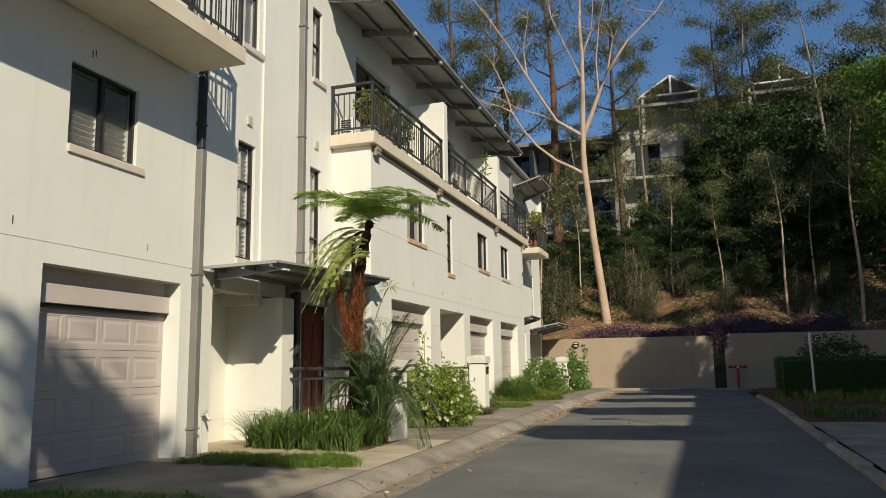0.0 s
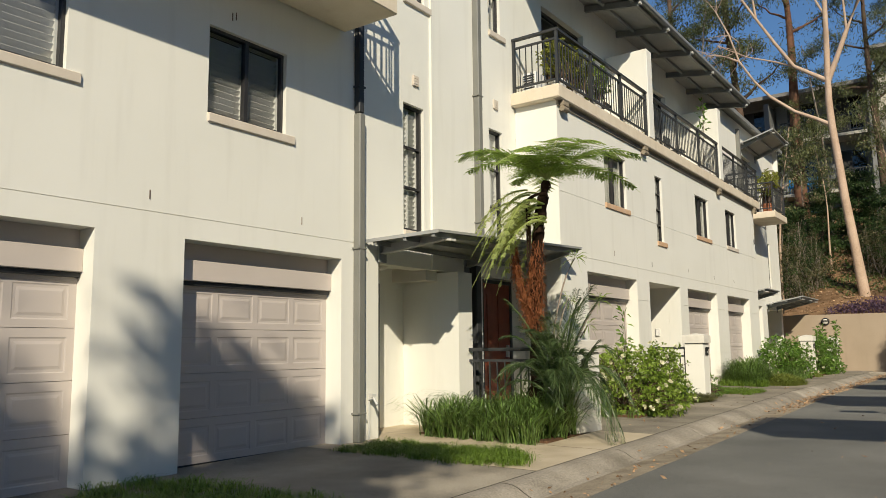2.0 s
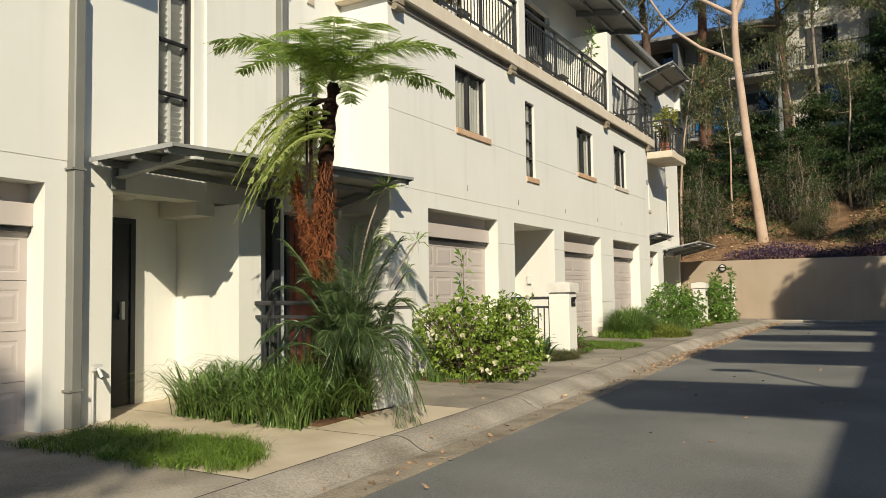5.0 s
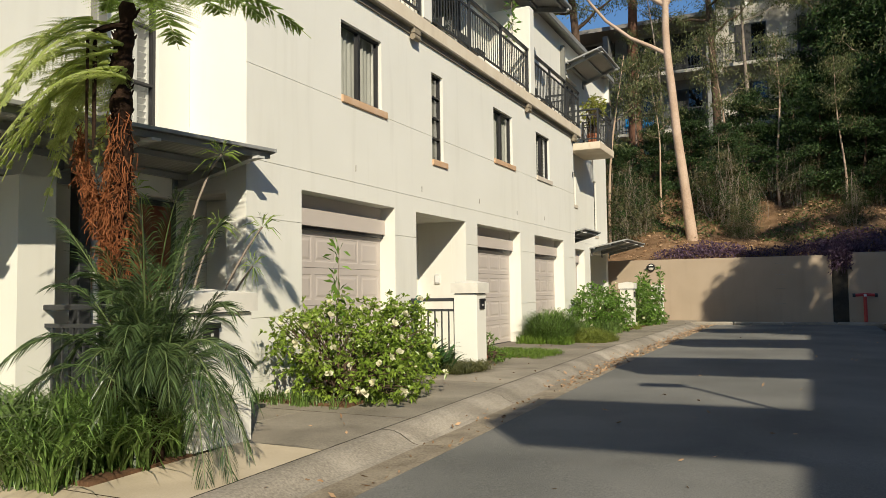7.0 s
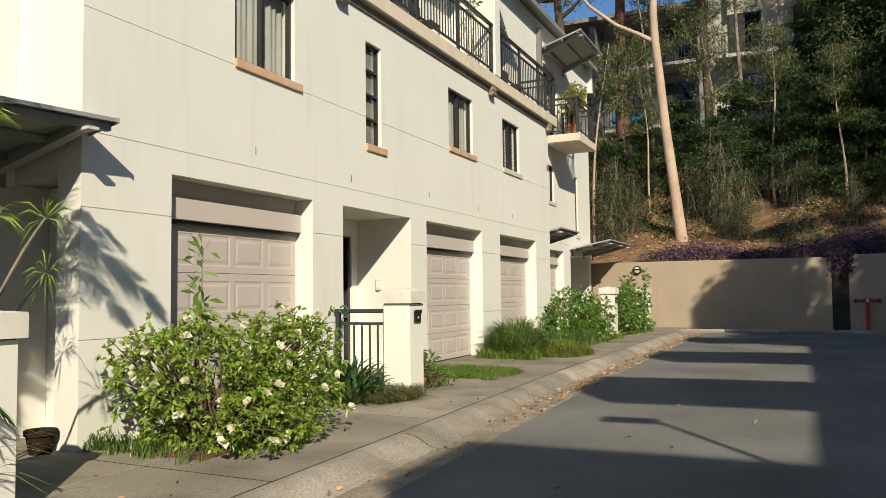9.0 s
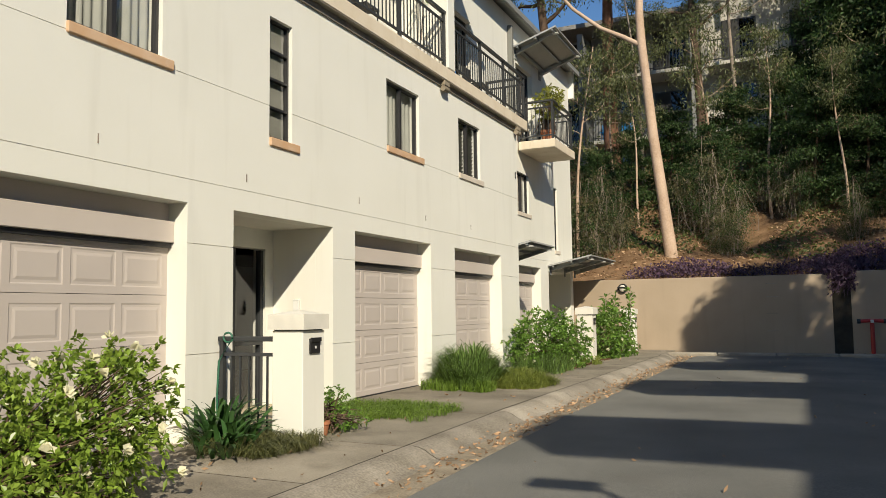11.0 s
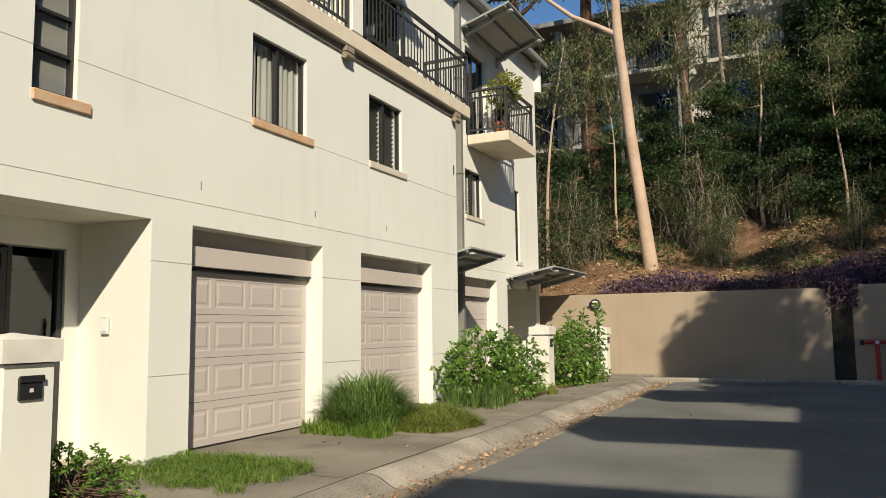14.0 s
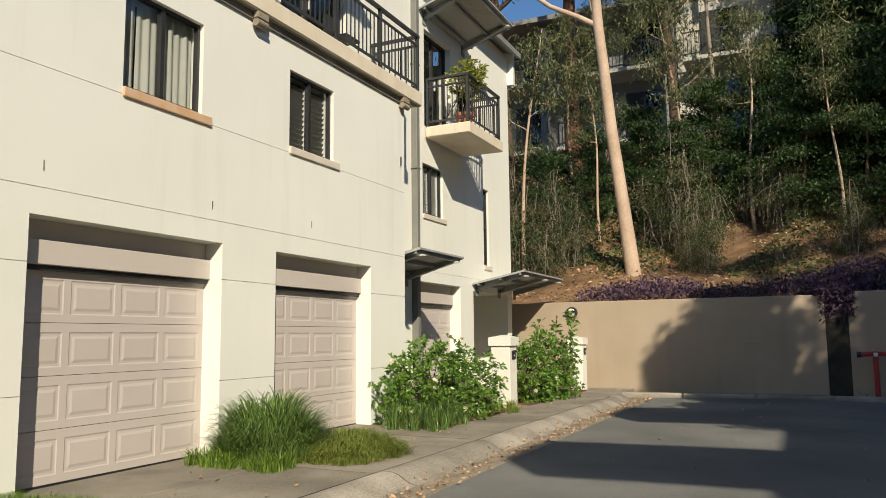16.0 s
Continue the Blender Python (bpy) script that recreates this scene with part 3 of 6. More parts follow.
# balcony slabs and dividing walls
def slab(y0, y1, x_out, z0, z1, tiles):
    s = thing("balcony_slab", (x_out, y0, z0), "sandy concrete balcony slab with a stained edge", "balcony", kind="structure")
    solid("slab_body", (X1 + 0.037, x_out, y0, y1, z0, z1 - 0.001), SLAB, s, bevel=0.015)
    if tiles:
        n = max(1, round((x_out - X1) / 0.32))
        w = (x_out - X1 - 0.04) / n
        for i in range(n):
            solid("edge_tile", (X1 + 0.045 + i * w, X1 + 0.035 + (i + 1) * w, y0 - 0.008, y0 - 0.0005, z0 + 0.02, z1 - 0.02), SLAB, s)
    return s


slab(3.6, 8.69, -5.70, 5.36, 5.60, False)
slab(13.0, 26.9, -5.66, 5.455, 5.70, True)
slab(28.95, 30.81, -5.64, 5.50, 5.73, True)
for y in (17.30, 22.62):
    d = tagged(solid("balcony_divider", (X1 + 0.001, -5.655, y, y + 0.3, 5.701, 7.70), RENDERED, bevel=0.012, kind="structure"), "cream rendered dividing wall between balconies", "wall")
# band and thin lining coloured dark for the shadow below the slab edge
tagged(solid("trim_band", (X2 + 0.001, X2 + 0.03, 13.13, 26.45, 5.36, 5.448), SHADE_STAINED, kind="structure"), "narrow band below the balcony slab, slab shadow and stain painted dark", "trim")
tagged(solid("trim_soffit", (X2 + 0.001, -5.675, 13.02, 26.88, 5.449, 5.4545), SHADE_STAINED, kind="structure"), "added lining under the balcony edge, coloured for shade and stain", "trim")

# ---- windows ----
COUNT = {"w": 0, "d": 0}


def pane(x, y0, y1, z0, z1, parent, mat=None):
    """One sheet of glass facing the street."""
    g = arrays("pane", [(x, y0, z0), (x, y1, z0), (x, y1, z1), (x, y0, z1)], [[(0, 1, 2, 3)]], mat or GLASS, parent)
    g.visible_shadow = False
    return g


def window(x, y0, y1, z0, z1, panes, sill, back, horizontal=False, frame=0.036, louvre=None, sill_mat=None, sill_out=0.028):
    """Dark aluminium window set into the wall. panes: how many lights; back: 'curtain', 'shutter' or 'dark' behind the glass."""
    COUNT["w"] += 1
    look_words = {"curtain": "pale curtains drawn behind", "blind": "a grey cloth blind behind", "shutter": "white louvre shutters behind", "dark": "a dark room behind"}[back]
    w = thing("window_%d" % COUNT["w"], (x, (y0 + y1) / 2, z0), "dark aluminium window with " + look_words, "window", kind="structure")
    xo, xi = x - 0.055, x - 0.115
    for nm, d in (("frame_rail", (xi, xo, y0, y1, z0, z0 + frame)), ("frame_rail", (xi, xo, y0, y1, z1 - frame, z1)),
                  ("frame_stile", (xi, xo, y0, y0 + frame, z0 + frame, z1 - frame)), ("frame_stile", (xi, xo, y1 - frame, y1, z0 + frame, z1 - frame))):
        solid(nm, d, ALU, w)
    a, b, c, e = y0 + frame, y1 - frame, z0 + frame, z1 - frame
    for i in range(panes):
        if horizontal:
            h = (e - c) / panes
            za, zb = c + i * h, c + (i + 1) * h
            if i:
                solid("glazing_bar", (xi + 0.005, xo + 0.004, a, b, za - 0.014, za + 0.014), ALU, w)
            pane(xi + 0.03, a, b, za + (0.014 if i else 0), zb - (0.014 if i < panes - 1 else 0), w)
        else:
            h = (b - a) / panes
            ya, yb = a + i * h, a + (i + 1) * h
            if i:
                solid("glazing_bar", (xi - 0.005, xo + 0.004, ya - 0.025, ya + 0.025, c, e), ALU, w)
            pane(xi + 0.03, ya + (0.025 if i else 0), yb - (0.025 if i < panes - 1 else 0), c, e, w)
    if sill:
        solid("window_sill", (x - 0.052, x + sill_out, y0 - 0.0, y1 + 0.14, z0 - 0.105, z0 - 0.003), sill_mat or SILL, w, bevel=0.008)
    # black sheet behind the glass stands for the unlit room
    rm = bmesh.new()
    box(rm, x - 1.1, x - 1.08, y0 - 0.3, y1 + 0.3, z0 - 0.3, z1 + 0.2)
    part("room_back", rm, ROOM_GLOOM, w)
    if back == "curtain":
        n = int((y1 - y0) / 0.018)
        ys_ = np.linspace(y0 + 0.03, y1 - 0.03, n)
        gap = y0 + 0.28
        xs_ = x - 0.16 + 0.018 * np.sin(ys_ * 58) + 0.012 * np.sin(ys_ * 23 + 1)
        v = np.concatenate([np.stack([xs_, ys_, np.full(n, z0 + 0.03)], 1), np.stack([xs_ * 0 + x - 0.16 + 0.5 * (xs_ - x + 0.16), ys_, np.full(n, z1 - 0.02)], 1)])
        f = [(i, i + 1, i + 1 + n, i + n) for i in range(n - 1) if not (gap - 0.02 < ys_[i] < gap)]
        arrays("curtain", v, [f], CURTAIN, w, "pale gathered curtain", True)
    elif back == "blind":
        n = 40
        zz = np.linspace(z0 + 0.03, z1 - 0.02, n)
        xx = x - 0.112 + 0.004 * np.sin(zz * 21)
        v = np.concatenate([np.stack([xx, np.full(n, y0 + 0.03), zz], 1), np.stack([xx, np.full(n, y1 - 0.03), zz], 1)])
        arrays("blind", v, [[(i, i + n, i + n + 1, i + 1) for i in range(n - 1)]], BLIND, w, "grey cloth blind", True)
    elif back == "shutter":
        z = z0 + 0.08
        while z < z1 - 0.08:
            bm = bmesh.new()
            box(bm, -0.004, 0.004, y0 + 0.06, (y0 + y1) / 2 - 0.02, -0.038, 0.038)
            box(bm, -0.004, 0.004, (y0 + y1) / 2 + 0.02, y1 - 0.06, -0.038, 0.038)
            bmesh.ops.rotate(bm, verts=bm.verts, cent=(0, 0, 0), matrix=Matrix.Rotation(radians(38), 3, "Y"))
            bmesh.ops.translate(bm, verts=bm.verts, vec=(x - 0.15, 0, z))
            part("shutter_louvre", bm, louvre or SHUTTER, w)
            z += 0.072
        solid("shutter_stile", (x - 0.18, x - 0.12, y0 + 0.02, y0 + 0.06, z0 + 0.03, z1 - 0.03), SHUTTER, w)
        solid("shutter_stile", (x - 0.18, x - 0.12, (y0 + y1) / 2 - 0.02, (y0 + y1) / 2 + 0.02, z0 + 0.03, z1 - 0.03), SHUTTER, w)
        solid("shutter_stile", (x - 0.18, x - 0.12, y1 - 0.06, y1 - 0.02, z0 + 0.03, z1 - 0.03), SHUTTER, w)
    return w


window(X1, 3.45, 5.05, 3.78, 4.8, 2, True, "shutter")
window(X1, 6.6, 7.72, 3.77, 4.76, 2, True, "shutter")
window(X1, 9.97, 10.46, 2.90, 4.77, 3, True, "shutter", True, 0.04, sill_out=0.03)
window(X1, 9.97, 10.5, 6.40, 8.3, 2, True, "shutter", True, 0.04, sill_out=0.04)
window(X1 + 0.035, 12.24, 12.67, 2.90, 4.9, 3, True, "shutter", True, 0.04, sill_out=0.03)
window(X1 + 0.035, 12.28, 12.67, 6.65, 8.05, 2, True, "curtain", True, 0.04, sill_out=0.04)
window(X2, 15.05, 16.13, 3.95, 4.97, 2, True, "curtain", sill_mat=SILL_RUST)
window(X2, 17.8, 18.24, 3.50, 4.96, 4, True, "blind", True, 0.03, sill_mat=SILL_RUST)
window(X2, 20.61, 21.7, 3.95, 4.98, 2, True, "curtain", sill_mat=SILL_RUST)
window(X2, 23.29, 24.32, 3.96, 4.98, 2, True, "shutter", louvre=BLIND)
window(X1, 28.85, 29.8, 3.95, 4.98, 2, True, "shutter")
window(X1, 32.06, 32.4, 3.16, 5.0, 2, True, "dark", True, 0.04)


def sliding_door(x, y0, y1, z0, z1):
    COUNT["d"] += 1
    d = thing("door_%d" % COUNT["d"], (x, (y0 + y1) / 2, z0), "dark aluminium glazed sliding balcony door", "door", kind="structure")
    xo, xi = x - 0.12, x - 0.18
    f = 0.06
    for nm, dd in (("frame_rail", (xi, xo, y0, y1, z0, z0 + f)), ("frame_rail", (xi, xo, y0, y1, z1 - f, z1)),
                   ("frame_stile", (xi, xo, y0, y0 + f, z0 + f, z1 - f)), ("frame_stile", (xi, xo, y1 - f, y1, z0 + f, z1 - f)),
                   ("frame_stile", (xi, xo, (y0 + y1) / 2 - f / 2, (y0 + y1) / 2 + f / 2, z0 + f, z1 - f))):
        solid(nm, dd, ALU, d)
    for a, b in ((y0 + f, (y0 + y1) / 2 - f / 2), ((y0 + y1) / 2 + f / 2, y1 - f)):
        pane(xi + 0.025, a, b, z0 + f, z1 - f, d)
    # black sheet painted as the dim room behind the sliding door
    solid("room_back", (x - 1.5, x - 1.48, y0 - 0.4, y1 + 0.4, z0, z1 + 0.2), ROOM_GLOOM, d)
    solid("door_handle", (xo, xo + 0.03, (y0 + y1) / 2 + 0.05, (y0 + y1) / 2 + 0.08, z0 + 0.95, z0 + 1.15), PALE_STEEL, d)
    return d


for a, b in ((4.6, 6.9),):
    sliding_door(X1, a, b, 5.62, 7.8)
for a, b in ((14.3, 16.2), (19.3, 21.3), (24.0, 26.0)):
    sliding_door(X1, a, b, 5.74, 7.85)
sliding_door(X1, 28.95, 30.25, 5.76, 7.82)


# ---- garage doors ----
def panel_mesh(w, h):
    """A pressed panel: a sunk groove and a raised field."""
    bm = bmesh.new()
    def ring(inset, out):
        return [bm.verts.new((out, y, z)) for y, z in ((inset, inset), (w - inset, inset), (w - inset, h - inset), (inset, h - inset))]
    rs = [ring(0.0, 0.0), ring(0.012, -0.0045), ring(0.034, -0.0045), ring(0.062, 0.0015)]
    for a, b in zip(rs, rs[1:]):
        for i in range(4):
            bm.faces.new((a[i], a[(i + 1) % 4], b[(i + 1) % 4], b[i]))
    bm.faces.new(rs[-1])
    return bm


def garage(x, y0, y1, top, y_ref, label="beige panelled sectional garage door, closed"):
    base = ground(y_ref) + 0.122
    xd = x - 0.26
    g = thing("garage_door", (xd, (y0 + y1) / 2, base), label, "garage door", "terrace garage doors")
    door_top = top - 0.44
    h = (door_top - base) / 4
    w = y1 - y0
    for r in range(4):
        z = base + r * h
        bm = bmesh.new()
        # frame of the section around four pressed panels
        cols, m = 4, 0.075
        pw = (w - m * (cols + 1)) / cols
        zs0, zs1 = z + 0.075, z + h - 0.085
        box(bm, xd - 0.04, xd, y0, y1, z + 0.0025, zs0)
        box(bm, xd - 0.04, xd, y0, y1, zs1, z + h - 0.0025)
        for c in range(cols + 1):
            ya = y0 + c * (pw + m)
            box(bm, xd - 0.04, xd, ya, ya + m, zs0, zs1)
        sec = part("section", bm, GARAGE, g)
        for c in range(cols):
            pm = panel_mesh(pw, zs1 - zs0)
            bmesh.ops.translate(pm, verts=pm.verts, vec=(xd - 0.001, y0 + m + c * (pw + m), zs0))
            part("panel", pm, GARAGE, sec)
    solid("weather_strip", (xd - 0.03, xd + 0.004, y0, y1, base - 0.02, base + 0.003), BLACK_PLASTIC, g)
    # black strips drawn in for the shadow lines round the recessed door
    solid("side_track", (xd - 0.05, xd + 0.03, y0 + 0.001, y0 + 0.04, base, door_top + 0.03), BLACK_PLASTIC, g)
    solid("top_seal", (xd - 0.008, x - 0.205, y0 + 0.041, y1 - 0.002, door_top - 0.012, door_top + 0.033), BLACK_PLASTIC, g)
    hd = thing("garage_header", (x - 0.2, (y0 + y1) / 2, door_top), "beige boxed header panel above the garage door", "panel", "garage headers", "structure")
    solid("board", (x - 0.24, x - 0.17, y0 + 0.002, y1 - 0.002, door_top + 0.035, top - 0.185), HEADER, hd, bevel=0.006)
    solid("board_backing", (x - 0.27, x - 0.245, y0 + 0.002, y1 - 0.002, door_top - 0.05, top), HEADER, hd)
    return g


garage(X1, -0.6, 2.0, 2.37, 1)
garage(X1, 3.0, 5.4, 2.37, 4.5)
garage(X1, 6.37, 8.7, 2.37, 7.6)
garage(X2, 14.15, 16.5, G_TOP, 15.2)
garage(X2, 19.69, 22.08, G_TOP, 20)
garage(X2, 23.05, 25.36, G_TOP, 24)
garage(X1, 28.5, 30.66, 2.58, 29)


# ---- entry doors ----
def entry_door(x, y0, y1, z0, z1, mat, label, open_turn=0):
    COUNT["d"] += 1
    d = thing("door_%d" % COUNT["d"], (x, y0, z0), label, "door", kind="structure")
    w, h = y1 - y0, z1 - z0
    lf = bmesh.new()
    box(lf, -0.04, 0.0, 0, w, 0, h)
    for a, b in ((0.08, 0.42), (0.5, 0.92)):
        for ya, yb in ((0.12, w / 2 - 0.04), (w / 2 + 0.04, w - 0.12)):
            box(lf, 0.0002, 0.012, ya, yb, a * h, b * h)
    bmesh.ops.rotate(lf, verts=lf.verts, cent=(0, 0, 0), matrix=Matrix.Rotation(radians(open_turn), 3, "Z"))
    bmesh.ops.translate(lf, verts=lf.verts, vec=(x, y0, z0))
    leaf_ob = part("door_leaf", lf, mat, d)
    solid("door_handle", (x + 0.001, x + 0.05, y1 - 0.14, y1 - 0.10, z0 + 0.95, z0 + 1.15), PALE_STEEL, leaf_ob if not open_turn else d)
    for a, b, c, e in ((y0 - 0.06, y0, z0, z1 + 0.06), (y1, y1 + 0.06, z0, z1 + 0.06), (y0, y1, z1, z1 + 0.06)):
        solid("door_frame", (x - 0.06, x + 0.02, a, b, c, e), STEEL, d)
    return d


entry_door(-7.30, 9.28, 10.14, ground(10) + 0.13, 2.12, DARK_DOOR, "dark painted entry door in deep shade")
entry_door(-6.71, 12.12, 12.96, ground(12) + 0.12, 2.28, RED_DOOR, "red stained timber entry door behind the palm")
entry_door(-6.80, 17.46, 18.30, ground(18) + 0.14, 2.2, RED_DOOR, "red stained panelled timber entry door")
side = thing("sidelight", (-6.8, 18.6, ground(18) + 0.14), "dark framed glazed sidelight beside the red door", "window", kind="structure")
solid("frame_stile", (-6.86, -6.78, 18.365, 18.41, ground(18) + 0.14, 2.28), STEEL, side)
solid("frame_stile", (-6.86, -6.78, 18.91, 18.965, ground(18) + 0.14, 2.28), STEEL, side)
solid("frame_rail", (-6.86, -6.78, 18.41, 18.91, 1.02, 1.07), STEEL, side)
pane(-6.82, 18.41, 18.91, ground(18) + 0.14, 2.2, side)
# black sheet gives the hallway behind the sidelight its gloom
solid("room_back", (-8.0, -7.98, 16.9, 18.9, 0, 2.5), ROOM_GLOOM, side)
icom = thing("intercom", (-6.35, 19.13, 1.45), "small pale intercom panel on the entry wall", "intercom")
solid("casing", (-6.40, -6.30, 19.105, 19.139, 1.44, 1.62), PALE_STEEL, icom, bevel=0.008)
solid("face", (-6.385, -6.315, 19.100, 19.105, 1.47, 1.59), WHITE_PAINT, icom)


def dome_light(at, label, r=0.14):
    l_ = thing("ceiling_light", at, label, "lamp")
    bm = bmesh.new()
    bmesh.ops.create_cone(bm, cap_ends=True, segments=20, radius1=r, radius2=r, depth=0.03, matrix=Matrix.Translation((at[0], at[1], at[2] - 0.015)))
    part("base_ring", bm, PALE_STEEL, l_, smooth=False)
    bm = bmesh.new()
    bmesh.ops.create_uvsphere(bm, u_segments=20, v_segments=10, radius=r * 0.92, matrix=Matrix.Translation((at[0], at[1], at[2] - 0.03)) @ Matrix.Diagonal((1, 1, 0.6, 1)))
    part("diffuser", bm, LAMP_GLASS, l_, "frosted round diffuser", True)


dome_light((-6.9, 9.75, 2.419), "round frosted lamp under the entry soffit")
dome_light((-6.5, 17.75, 2.56), "round frosted lamp under the recessed entry soffit")


def bulkhead(at, label):
    l_ = thing("wall_lamp", at, label, "lamp", "round wall lamps")
    x, y, z = at
    bm = bmesh.new()
    bmesh.ops.create_cone(bm, cap_ends=True, segments=20, radius1=0.15, radius2=0.14, depth=0.07, matrix=Matrix.Translation((x, y - 0.035, z)) @ Matrix.Rotation(radians(90), 4, "X"))
    part("housing", bm, BLACK_PLASTIC, l_)
    bm = bmesh.new()
    bmesh.ops.create_uvsphere(bm, u_segments=16, v_segments=8, radius=0.105, matrix=Matrix.Translation((x, y - 0.07, z)) @ Matrix.Diagonal((1, 0.55, 1, 1)))
    part("diffuser", bm, LAMP_GLASS, l_, "pale round diffuser", True)
    solid("guard", (x - 0.14, x + 0.14, y - 0.14, y - 0.12, z + 0.0, z + 0.05), BLACK_PLASTIC, l_)


bulkhead((-5.22, 34.449, 2.07), "round black bulkhead lamp on the retaining wall")
bulkhead((4.55, 34.499, 2.12), "round black bulkhead lamp on the shaded retaining wall")


# ---- pipes and small wall fittings ----
def downpipe(x, y, z0, z1, size, label, mat=PIPE, hopper=True):
    d = thing("downpipe", (x, y, z0), label, "downpipe")
    solid("pipe", (x, x + size, y - size / 2, y + size / 2, z0, z1), mat, d, bevel=0.012)
    z = z0 + 0.35
    while z < z1:
        solid("bracket", (x + 0.0005, x + size + 0.006, y - size / 2 - 0.02, y + size / 2 + 0.02, z, z + 0.02), mat, d)
        z += 2.1
    return d


downpipe(X1 + 0.001, 8.97, ground(9) + 0.11, 4.32, 0.115, "olive-grey square downpipe on the rendered wall")
downpipe(X1 + 0.001, 8.97, 4.33, 5.9, 0.10, "dark upper length of square downpipe", STEEL)
downpipe(X1 + 0.036, 11.82, 2.86, 8.9, 0.115, "olive-grey square downpipe rising to the roof")
downpipe(X1 + 0.001, 28.42, 0.2, 8.6, 0.13, "grey square downpipe on the far townhouse")
downpipe(X1 + 0.05, 11.62, ground(11) + 0.1, 2.5, 0.14, "dark square entry post", STEEL)
downpipe(X1 + 0.05, 11.80, ground(11) + 0.1, 2.5, 0.07, "white trim post beside the entry", WHITE_PAINT)
tap = thing("garden_tap", (X1 + 0.06, 9.2, 0.55), "grey garden tap on the rendered wall", "tap")
pipe_part("riser", [(X1 + 0.03, 9.2, 0.0), (X1 + 0.03, 9.2, 0.6)], 0.012, PALE_STEEL, tap)
pipe_part("spout", [(X1 + 0.03, 9.2, 0.58), (X1 + 0.11, 9.2, 0.6), (X1 + 0.17, 9.2, 0.52)], 0.018, PALE_STEEL, tap)
solid("handle", (X1 + 0.06, X1 + 0.12, 9.16, 9.24, 0.62, 0.65), PALE_STEEL, tap)
for yv, zv, xx in ((10.25, 5.15, X1), (12.45, 5.35, X1 + 0.035), (31.9, 5.6, X1)):
    v_ = thing("wall_vent", (xx, yv, zv), "small beige square wall vent", "vent", "wall vents")
    solid("vent_plate", (xx + 0.001, xx + 0.03, yv - 0.07, yv + 0.07, zv - 0.08, zv + 0.08), SILL, v_, bevel=0.006)
    for i in range(3):
        solid("slat", (xx + 0.0305, xx + 0.036, yv - 0.05, yv + 0.05, zv - 0.05 + i * 0.04, zv - 0.03 + i * 0.04), SILL, v_)
for yv in (13.3, 17.1, 22.6, 26.35):
    c_ = thing("balcony_outlet", (X2, yv, 5.3), "stained corbelled overflow outlet under the balcony", "outlet", "balcony outlets")
    solid("block", (X2 + 0.031, X2 + 0.11, yv - 0.11, yv + 0.11, 5.36, 5.45), GUTTER, c_, bevel=0.01)
    bm = bmesh.new()
    bmesh.ops.create_cone(bm, cap_ends=True, segments=16, radius1=0.05, radius2=0.05, depth=0.2, matrix=Matrix.Translation((X2 + 0.07, yv, 5.315)) @ Matrix.Rotation(radians(90), 4, "X"))
    part("rounded_lip", bm, GUTTER, c_, smooth=False)
# weep slots in the render
for i, (yv, zv, xx) in enumerate(((5.95, 2.72, X1), (8.0, 2.72, X1), (6.9, 4.9, X1), (15.4, 2.95, X2), (17.4, 2.9, X2), (19.8, 2.95, X2), (21.9, 2.92, X2), (23.8, 2.95, X2), (6.95, 4.92, X1))):
    solid_ = thing("weep_slot", (xx, yv, zv), "thin rusty weep slot in the render", "vent", "weep slots")
    solid("slot", (xx + 0.0005, xx + 0.006, yv - 0.005, yv + 0.005, zv, zv + 0.09), BARK_GREY if i % 2 else BARK_DARK, solid_)
conduit = thing("conduit", (-5.76, 23.0, 0), "thin drain pipe stub on the end wall", "pipe")
pipe_part("pipe", [(X2 + 0.02, 26.3, 4.3), (X2 + 0.02, 26.3, 4.45)], 0.012, STEEL, conduit)


# ---- balcony railings ----
def railing(points, z, label, height=1.02, gap=0.115):
    """Dark steel railing along a polyline of (x, y): posts, rails and square balusters."""
    r = thing("balcony_railing", (points[0][0], points[0][1], z), label, "railing", "balcony railings")
    for i, ((xa, ya), (xb, yb)) in enumerate(zip(points, points[1:])):
        n = math.hypot(xb - xa, yb - ya)
        ux, uy = (xb - xa) / n, (yb - ya) / n
        def bar(name, s0, s1, za, zb, half):
            pa, pb = (xa + ux * s0, ya + uy * s0), (xa + ux * s1, ya + uy * s1)
            px, py = (half, 0) if abs(uy) > 0.5 else (0, half)
            solid(name, (min(pa[0], pb[0]) - px, max(pa[0], pb[0]) + px, min(pa[1], pb[1]) - py, max(pa[1], pb[1]) + py, za, zb), STEEL, r)
        bar("handrail", -0.03, n + 0.03, z + height - 0.045, z + height, 0.035)
        bar("rail", 0.026, n - 0.026, z + height - 0.20, z + height - 0.165, 0.016)
        bar("rail", 0.026, n - 0.026, z + 0.09, z + 0.125, 0.016)
        k = max(1, round(n / 1.45))
        for j in range(0 if i == 0 else 1, k + 1):
            s = n * j / k
            bar("post", s - 0.025, s + 0.025, z, z + height - 0.046, 0.025)
        m = max(2, round(n / gap))
        for j in range(1, m):
            s = n * j / m
            if min(abs(s - n * q / k) for q in range(k + 1)) > 0.04:
                bar("baluster", s - 0.008, s + 0.008, z + 0.126, z + height - 0.201, 0.008)
    return r


railing([(-5.76, 3.7), (-5.76, 8.62), (X1 + 0.04, 8.62)], 5.60, "dark steel balcony railing with square balusters")
railing([(X1 + 0.07, 13.08), (-5.72, 13.08), (-5.72, 17.27)], 5.70, "dark steel balcony railing with square balusters")
railing([(-5.72, 17.64), (-5.72, 22.58)], 5.70, "dark steel balcony railing between rendered walls")
